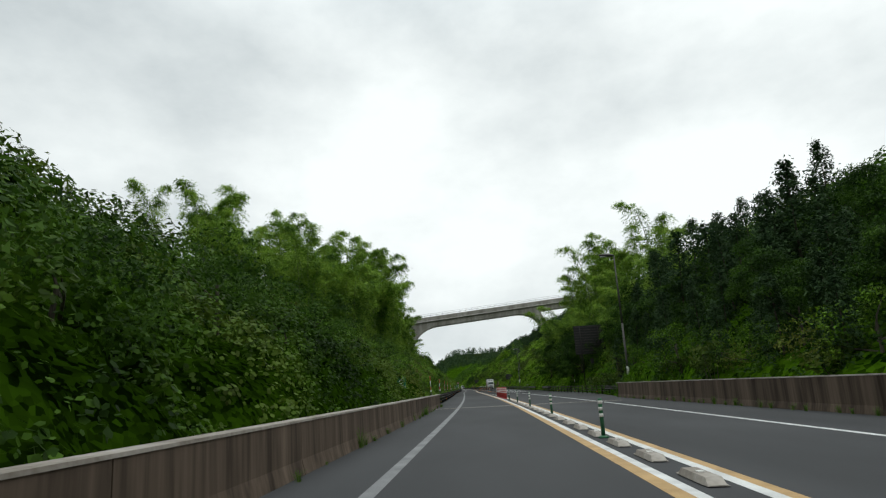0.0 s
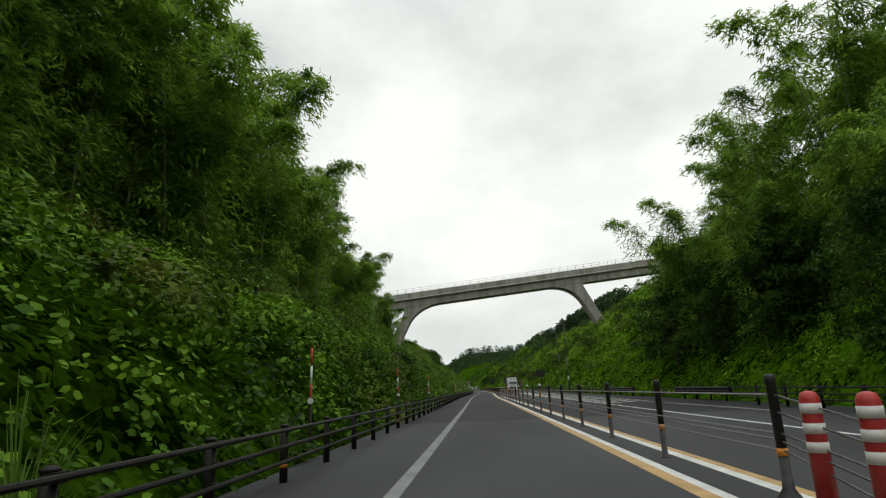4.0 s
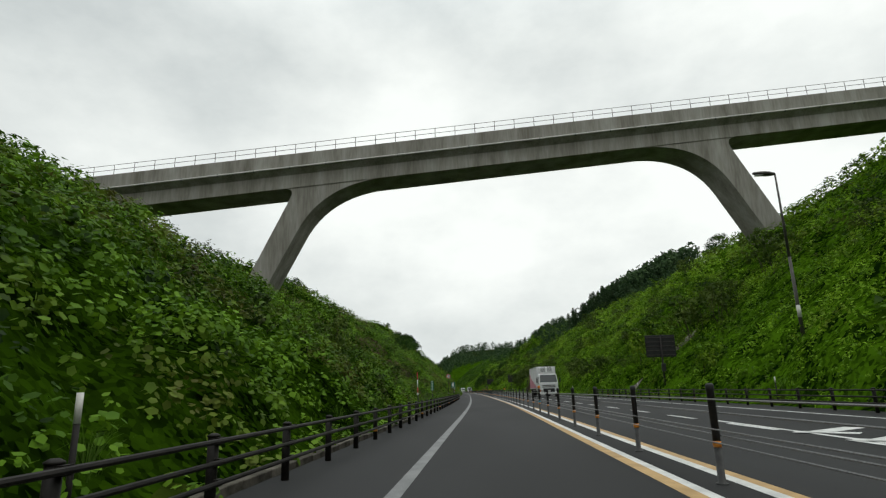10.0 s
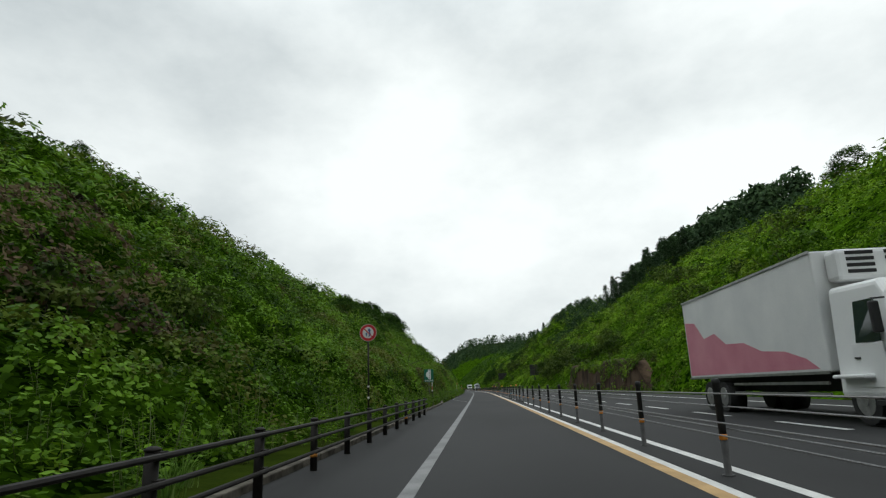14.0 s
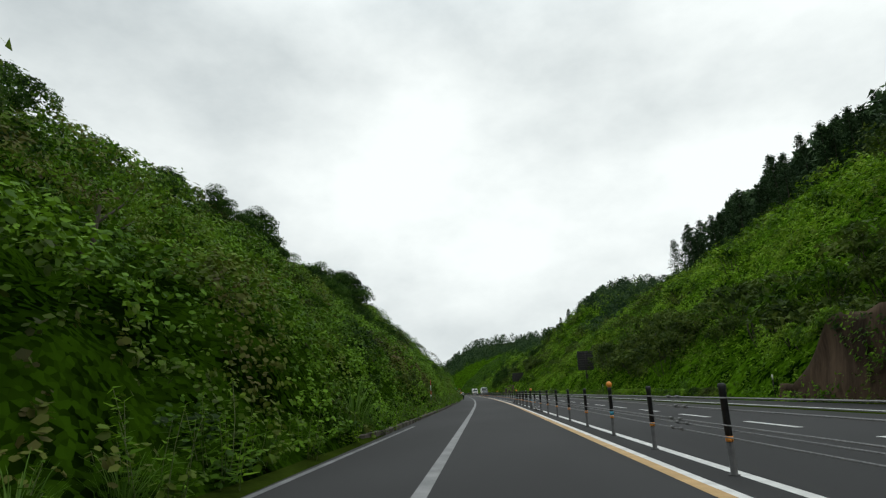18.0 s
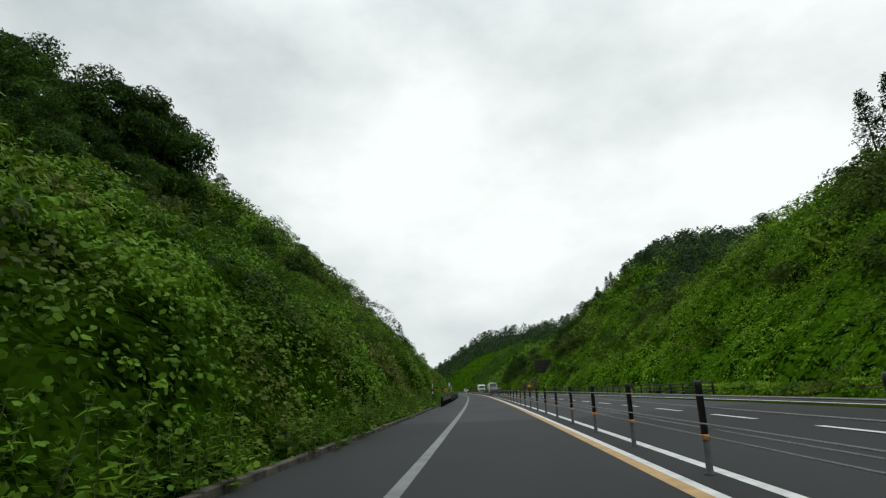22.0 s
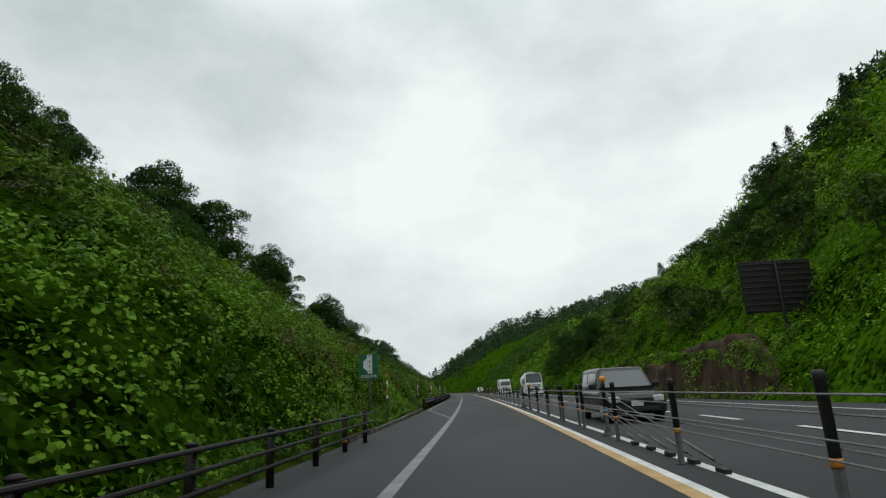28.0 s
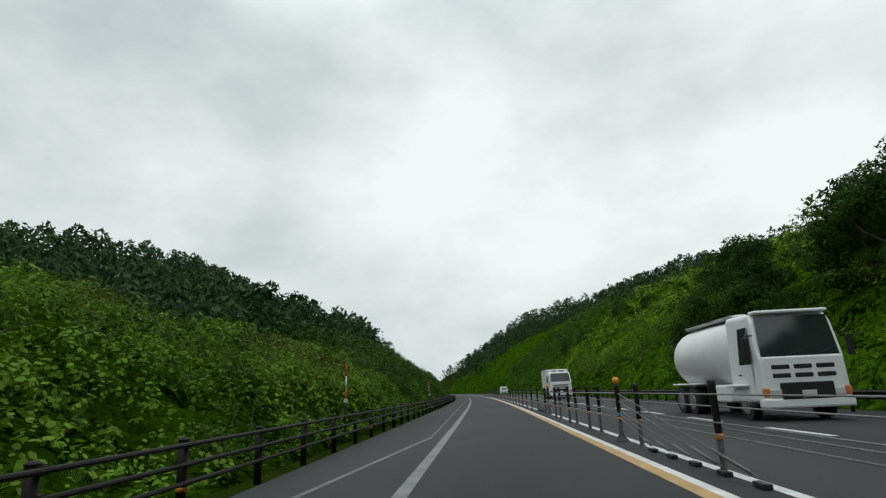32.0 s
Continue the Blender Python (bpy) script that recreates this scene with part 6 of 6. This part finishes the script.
def call_cabinet(s, u):
    """A dark roadside cabinet beside a pale steel frame."""
    t = thing("roadside_cabinet", on_road(s, u, 0.4), "dark roadside equipment cabinet with a pale ladder frame", "cabinet")
    part("column", box(bmesh.new(), -0.22, 0.22, -0.18, 0.18, -0.6, 2.5, 0.03), M_DARK, t)
    part("roof", box(bmesh.new(), -0.32, 0.32, -0.28, 0.28, 2.5, 2.58, 0.03), M_RAIL, t)
    part("panel", box(bmesh.new(), 0.35, 0.62, -0.05, 0.05, 1.15, 1.4, 0.01), M_SIGNW, t)
    for x in (0.95, 1.35):
        part("upright", box(bmesh.new(), x - 0.04, x + 0.04, -0.04, 0.04, -0.5, 1.75), M_BAND, t)
    for z in (0.6, 1.0, 1.35, 1.7):
        part("rung", box(bmesh.new(), 0.95, 1.35, -0.03, 0.03, z - 0.03, z + 0.03), M_BAND, t)


call_cabinet(49.7, 12.2)


def small_square_sign(s, u):
    t = thing("small_sign", on_road(s, u), "small square orange sign with a dark centre on a stake", "road sign")
    pole(t, 1.2, 0.03)
    b = plate(t, "board", rect(-0.17, 0.17, 1.1, 1.45), 0.0, M_ORANGE, depth=0.02)
    plate(b, "centre", rect(-0.08, 0.08, 1.19, 1.36), -0.004, M_SIGNB)


small_square_sign(414.3, -3.5)

# ---- vehicles on the oncoming side ----
M_BODYW = mat("white_car_paint", (0.74, 0.75, 0.75), (0.82, 0.82, 0.82), 0.7, 0.3, 0.0, spec=0.5)
M_BODYD = mat("dark_grey_car_paint", (0.022, 0.024, 0.026), (0.034, 0.036, 0.038), 0.7, 0.25, 0.0, metal=0.4)
M_BOXW = mat("truck_box_white", (0.62, 0.63, 0.63), (0.74, 0.74, 0.73), 0.8, 0.5, 0.05)
M_PINK = mat("pink_graphic", (0.50, 0.16, 0.22), (0.62, 0.26, 0.32), 0.9, 0.5, 0.0)
M_TYRE = mat("tyre_rubber", (0.010, 0.010, 0.010), (0.022, 0.022, 0.022), 6.0, 0.8, 0.3)
M_RIM = mat("wheel_metal", (0.30, 0.30, 0.30), (0.48, 0.48, 0.48), 6.0, 0.35, 0.1, metal=0.8)
M_LAMP = mat("lamp_cover", (0.45, 0.45, 0.43), (0.60, 0.60, 0.58), 6.0, 0.15, 0.0)
M_AMBER = mat("amber_lamp", (0.50, 0.14, 0.05), (0.62, 0.22, 0.08), 6.0, 0.25, 0.0)
M_TANK = mat("tank_white", (0.60, 0.61, 0.61), (0.76, 0.76, 0.75), 0.6, 0.35, 0.05)
M_PLATE = mat("number_plate", (0.45, 0.46, 0.44), (0.60, 0.60, 0.58), 6.0, 0.5, 0.0)


def glass_mat():
    m = bpy.data.materials.new("tinted_glass")
    m.use_nodes = True
    b = m.node_tree.nodes["Principled BSDF"]
    b.inputs["Base Color"].default_value = (0.020, 0.030, 0.032, 1)
    b.inputs["Roughness"].default_value, b.inputs["Specular IOR Level"].default_value = 0.06, 0.8
    return m


M_GLASS = glass_mat()


def hull(bm, sections):
    """Lofts closed sections, each a list of (x, z) at its y, into a body with rounded shading."""
    rows = [[bm.verts.new((x, y, z)) for x, z in pts] for y, pts in sections]
    k = len(rows[0])
    for r, q in zip(rows, rows[1:]):
        for i in range(k):
            bm.faces.new((r[i], r[(i + 1) % k], q[(i + 1) % k], q[i]))
    bm.faces.new(rows[0])
    bm.faces.new(rows[-1][::-1])
    bmesh.ops.recalc_face_normals(bm, faces=bm.faces)
    return bm


def round_box(w, z0, z1, r=0.12, taper=0.0):
    """A cross-section with rounded corners; taper narrows the top."""
    out = []
    for cx, cz, a0 in ((1, 1, 0), (-1, 1, 90), (-1, -1, 180), (1, -1, 270)):
        ww = w / 2 - (taper if cz > 0 else 0)
        for i in range(4):
            a = math.radians(a0 + 30 * i)
            out.append((cx * (ww - r) + r * math.cos(a), (z1 - r if cz > 0 else z0 + r) + r * math.sin(a)))
    return out


def wheel(parent, x, y, r, w=0.24):
    sx = 1 if x > 0 else -1
    t = part("wheel", tube(bmesh.new(), (x - sx * w, y, r), (x, y, r), r, n=24), M_TYRE, parent)
    rim = part("rim", tube(bmesh.new(), (x - 0.02 * sx, y, r), (x + 0.012 * sx, y, r), r * 0.62, n=20), M_RIM, t)
    part("hub", tube(bmesh.new(), (x, y, r), (x + 0.03 * sx, y, r), r * 0.22, n=12), M_RIM, t)
    return t


def truck_cab(t, w=2.42, h=2.85, paint=None, bars=2):
    """A flat-nosed cab: front at y = 0, facing -y."""
    paint = paint or M_BODYW
    secs = [(0.0, round_box(w - 0.34, 0.55, 1.75, 0.10)), (0.03, round_box(w - 0.14, 0.52, 1.79, 0.10)), (0.09, round_box(w - 0.02, 0.50, 1.98, 0.12, 0.03)), (0.24, round_box(w, 0.50, h - 0.25, 0.14, 0.10)), (0.42, round_box(w, 0.50, h, 0.14, 0.12)), (1.9, round_box(w, 0.50, h + 0.04, 0.14, 0.10))]
    cab = part("cab", hull(bmesh.new(), secs), paint, t)
    # windscreen lies on the sloping front
    zs, ze = 1.80, h - 0.12
    bm = bmesh.new()
    f = lambda z: 0.04 + (z - 1.80) / (h - 0.25 - 1.80) * 0.18
    vs = [bm.verts.new((x, f(z) - 0.012, z)) for x, z in ((-w / 2 + 0.14, zs), (w / 2 - 0.14, zs), (w / 2 - 0.22, ze), (-w / 2 + 0.22, ze))]
    bm.faces.new(vs)
    part("windscreen", bm, M_GLASS, cab)
    for sx in (-1, 1):
        bm = bmesh.new()
        x = sx * (w / 2 + 0.006)
        xt = sx * (w / 2 - 0.085)
        vs = [bm.verts.new(p) for p in ((x, 0.38, 1.62), (x, 1.15, 1.62), (xt, 1.15, h - 0.38), (xt, 0.50, h - 0.38), (x, 0.34, 1.9))]
        bm.faces.new(vs)
        part("side_window", bm, M_GLASS, cab)
        part("mirror", box(bmesh.new(), sx * (w / 2 + 0.22) - 0.08, sx * (w / 2 + 0.22) + 0.08, 0.02, 0.14, 1.75, 2.35, 0.03), M_DARK, t)
        part("mirror_arm", tube(bmesh.new(), (sx * (w / 2 - 0.05), 0.14, 2.42), (sx * (w / 2 + 0.24), 0.08, 2.40), 0.02, n=6), M_DARK, t)
        part("headlight", box(bmesh.new(), sx * (w / 2 - 0.42) - 0.2, sx * (w / 2 - 0.42) + 0.2, -0.05, 0.06, 0.66, 0.90, 0.04), M_LAMP, t)
        part("indicator", box(bmesh.new(), sx * (w / 2 - 0.12) - 0.09, sx * (w / 2 - 0.12) + 0.09, -0.03, 0.06, 0.68, 0.92, 0.03), M_AMBER, t)
    for sx in (-1, 1):
        door = part("door", box(bmesh.new(), sx * w / 2 - 0.012, sx * w / 2 + 0.012, 0.36, 1.30, 0.74, 1.60, 0.008), paint, cab)
        part("handle", box(bmesh.new(), sx * w / 2 + sx * 0.02 - 0.014, sx * w / 2 + sx * 0.02 + 0.014, 1.08, 1.24, 1.30, 1.34, 0.006), M_DARK, door)
        part("step", box(bmesh.new(), sx * w / 2 - 0.10, sx * w / 2 + 0.02, 0.40, 0.74, 0.40, 0.50, 0.015), M_DARK, t)
    part("bumper", box(bmesh.new(), -w / 2, w / 2, -0.07, 0.3, 0.36, 0.64, 0.06), paint, t)
    part("lower_grille", box(bmesh.new(), -w * 0.29, w * 0.29, -0.085, 0.04, 0.60, 1.06, 0.03), M_DARK, t)
    for i in range(bars):
        z = 1.18 + 0.20 * i
        part("grille_slot", box(bmesh.new(), -w * 0.34, w * 0.34, -0.02, 0.03, z, z + 0.11, 0.02), M_DARK, cab)
    part("number_plate", box(bmesh.new(), -0.2, 0.2, -0.11, -0.085, 0.64, 0.84, 0.01), M_PLATE, t)
    for sx in (-0.45, 0.35):
        part("wiper", tube(bmesh.new(), (sx, 0.02, 1.80), (sx + 0.55, 0.05, 1.95), 0.012, n=5), M_DARK, cab)
    return cab


def box_truck(s, u, length=8.6, h=3.55, graphic=True, label="white refrigerated box truck with a pink graphic on its side"):
    t = thing("box_truck", on_road(s, u), label, "truck", "oncoming vehicles")
    truck_cab(t)
    w = 2.48
    body = part("cargo_box", box(bmesh.new(), -w / 2, w / 2, 2.15, length, 1.08, h, 0.04), M_BOXW, t)
    for z in (1.08, h):
        for sx in (-1, 1):
            part("edge_trim", box(bmesh.new(), sx * w / 2 - 0.03, sx * w / 2 + 0.012, 2.15, length, z - 0.05, z + 0.012), M_RIM, body)
    unit = part("cooling_unit", box(bmesh.new(), -0.95, 0.95, 1.70, 2.15, h - 0.78, h - 0.06, 0.10), M_BOXW, t)
    for sx in (-0.42, 0.42):
        for z in (h - 0.62, h - 0.48, h - 0.34, h - 0.2):
            part("vent", box(bmesh.new(), sx - 0.30, sx + 0.30, 1.68, 1.72, z, z + 0.08, 0.01), M_DARK, unit)
    if graphic:
        for x in (-w / 2 - 0.006,):
            bm = bmesh.new()
            vs = [bm.verts.new((x, y, z)) for y, z in ((2.5, 1.15), (length - 0.1, 1.15), (length - 0.1, 3.05), (length - 1.0, 2.95), (length - 1.7, 2.35), (length - 2.6, 2.45), (length - 3.4, 2.05), (length - 4.6, 2.0), (length - 5.6, 1.7), (length - 6.8, 1.62), (3.0, 1.4))]
            bm.faces.new(vs)
            bmesh.ops.recalc_face_normals(bm, faces=bm.faces)
            part("graphic", bm, M_PINK, body)
    part("chassis", box(bmesh.new(), -0.5, 0.5, 1.6, length - 0.2, 0.62, 1.06, 0.03), M_DARK, t)
    for sx in (-1, 1):
        wheel(t, sx * 1.18, 1.25, 0.46)
        wheel(t, sx * 1.20, length - 2.6, 0.46, 0.5)
        wheel(t, sx * 1.20, length - 1.5, 0.46, 0.5)
        part("side_guard", box(bmesh.new(), sx * 1.16 - 0.02, sx * 1.16 + 0.02, 2.4, length - 3.4, 0.55, 0.62), M_RIM, t)
        part("side_guard", box(bmesh.new(), sx * 1.16 - 0.02, sx * 1.16 + 0.02, 2.4, length - 3.4, 0.80, 0.87), M_RIM, t)
        part("mudguard", box(bmesh.new(), sx * 1.2 - 0.24, sx * 1.2 + 0.04, 0.75, 1.8, 0.92, 1.0, 0.03), M_BODYW, t)
    return t


def tank_truck(s, u):
    t = thing("tank_truck", on_road(s, u), "white bulk tank truck with a rounded tank and chrome wheels", "truck", "oncoming vehicles")
    truck_cab(t, 2.48, 3.08, None, 0)
    for i in range(2):
        for x in (-0.62, 0.0, 0.62):
            part("grille_slot", box(bmesh.new(), x - 0.25, x + 0.25, -0.02, 0.04, 1.20 + 0.24 * i, 1.32 + 0.24 * i, 0.02), M_DARK, t)
    bm = bmesh.new()
    rows = []
    n = 20
    for y, k in ((2.35, 0.55), (2.5, 0.86), (2.8, 1.0), (5.0, 1.02), (7.2, 1.0), (7.5, 0.86), (7.65, 0.55)):
        rows.append([bm.verts.new((1.20 * k * math.cos(2 * math.pi * i / n), y, 2.05 + 1.16 * k * math.sin(2 * math.pi * i / n) * (1.18 if math.sin(2 * math.pi * i / n) < 0 and 3.2 < y < 7 else 1))) for i in range(n)])
    for r, q in zip(rows, rows[1:]):
        for i in range(n):
            f = bm.faces.new((r[i], r[(i + 1) % n], q[(i + 1) % n], q[i]))
            f.smooth = True
    bm.faces.new(rows[0])
    bm.faces.new(rows[-1][::-1])
    bmesh.ops.recalc_face_normals(bm, faces=bm.faces)
    tank = part("tank", bm, M_TANK, t)
    part("walkway", box(bmesh.new(), -0.55, 0.55, 2.7, 7.2, 3.20, 3.26, 0.02), M_RIM, tank)
    for y in (3.4, 5.0, 6.6):
        part("hatch", lathe(bmesh.new(), [(0.26, 3.24), (0.26, 3.34), (0.2, 3.38)], 16, 0, y), M_TANK, tank)
    for sx in (-1, 1):
        part("walkway_rail", tube(bmesh.new(), (sx * 0.55, 2.7, 3.29), (sx * 0.55, 7.2, 3.29), 0.025, n=6), M_RIM, tank)
    part("chassis", box(bmesh.new(), -0.5, 0.5, 1.6, 7.9, 0.62, 1.0, 0.03), M_DARK, t)
    for sx in (-1, 1):
        wheel(t, sx * 1.18, 1.25, 0.5)
        for y in (5.7, 6.95):
            wheel(t, sx * 1.20, y, 0.5, 0.5)
        part("fender", box(bmesh.new(), sx * 1.2 - 0.5 if sx > 0 else -1.24, 1.24 if sx > 0 else -0.70, 5.0, 7.7, 1.06, 1.14, 0.04), M_TANK, t)
        part("side_tank", box(bmesh.new(), sx * 0.95 - 0.25, sx * 0.95 + 0.25, 2.2, 3.4, 0.5, 1.05, 0.06), M_BODYW, t)
        part("mudguard", box(bmesh.new(), sx * 1.2 - 0.24, sx * 1.2 + 0.04, 0.72, 1.85, 0.98, 1.06, 0.03), M_BODYW, t)
    part("roof_visor", box(bmesh.new(), -1.05, 1.05, 0.10, 0.5, 3.04, 3.14, 0.04), M_BODYW, t)
    return t


def car(s, u, name, w, h, length, hood, paint, label):
    """A small van or minivan: body, glasshouse, windows, lamps, wheels; front at y = 0."""
    t = thing(name, on_road(s, u), label, "car", "oncoming vehicles")
    belt = h * 0.56
    secs = [(0.0, round_box(w - 0.22, 0.30, belt * 0.72, 0.10)), (0.10, round_box(w - 0.06, 0.24, belt * 0.86, 0.12)), (hood, round_box(w, 0.22, belt, 0.12)), (length * 0.6, round_box(w, 0.22, belt + 0.02, 0.12)), (length - 0.08, round_box(w, 0.26, belt + 0.02, 0.12)), (length, round_box(w - 0.1, 0.34, belt, 0.12))]
    part("body", hull(bmesh.new(), secs), paint, t)
    r0, r1 = hood - 0.05, hood + 0.62 * (h - belt)
    secs = [(r0, round_box(w - 0.14, belt - 0.1, belt + 0.12, 0.05)), (r1, round_box(w - 0.10, belt - 0.1, h - 0.03, 0.10, 0.12)), (r1 + 0.5, round_box(w - 0.10, belt - 0.1, h, 0.10, 0.12)), (length - 0.35, round_box(w - 0.10, belt - 0.1, h - 0.01, 0.10, 0.12)), (length - 0.05, round_box(w - 0.12, belt - 0.1, belt + 0.15, 0.06))]
    top = part("cabin", hull(bmesh.new(), secs), paint, t)
    bm = bmesh.new()
    k = lambda z: r0 + (z - belt - 0.10) / (h - 0.13 - belt) * (r1 - r0) - 0.02
    vs = [bm.verts.new((x, k(z), z)) for x, z in ((-w / 2 + 0.16, belt + 0.10), (w / 2 - 0.16, belt + 0.10), (w / 2 - 0.27, h - 0.12), (-w / 2 + 0.27, h - 0.12))]
    bm.faces.new(vs)
    part("windscreen", bm, M_GLASS, top)
    for sx in (-1, 1):
        xb, xt = sx * (w / 2 - 0.045), sx * (w / 2 - 0.155)
        m1 = (r1 + length) / 2
        for y0, y1 in ((r1 + 0.02, m1 - 0.05), (m1 + 0.05, length - 0.5)):
            bm = bmesh.new()
            vs = [bm.verts.new(p) for p in ((xb, y0 - 0.12, belt + 0.06), (xb, y1, belt + 0.06), (xt, y1, h - 0.16), (xt, y0 + 0.1, h - 0.16))]
            bm.faces.new(vs)
            part("side_window", bm, M_GLASS, top)
        part("headlight", box(bmesh.new(), sx * (w / 2 - 0.26) - 0.16, sx * (w / 2 - 0.26) + 0.16, -0.01, 0.2, belt * 0.62, belt * 0.82, 0.04), M_LAMP, t)
        part("mirror", box(bmesh.new(), sx * (w / 2 + 0.10) - 0.09, sx * (w / 2 + 0.10) + 0.09, r0 + 0.15, r0 + 0.28, belt + 0.05, belt + 0.22, 0.03), paint, t)
        wheel(t, sx * (w / 2 - 0.01), 0.72, 0.30, 0.18)
        wheel(t, sx * (w / 2 - 0.01), length - 0.72, 0.30, 0.18)
    part("grille", box(bmesh.new(), -w * 0.27, w * 0.27, -0.02, 0.05, belt * 0.60, belt * 0.76, 0.02), M_DARK, t)
    part("lower_grille", box(bmesh.new(), -w * 0.36, w * 0.36, -0.02, 0.06, 0.30, 0.44, 0.03), M_DARK, t)
    part("number_plate", box(bmesh.new(), -0.17, 0.17, -0.04, 0.0, 0.46, 0.60, 0.01), M_PLATE, t)
    return t


box_truck(232.1, 8.65, 10.7, 3.8)
tank_truck(531.0, 8.95)
box_truck(578.7, 8.8, 6.6, 3.2, False, "small white box truck with a plain cargo box")
car(657.7, 8.8, "van", 1.7, 1.95, 4.4, 0.75, M_BODYW, "white delivery van on the far lane")
car(466.4, 4.5, "car", 1.78, 1.62, 4.3, 1.15, M_BODYD, "dark grey hatchback car on the oncoming lane")
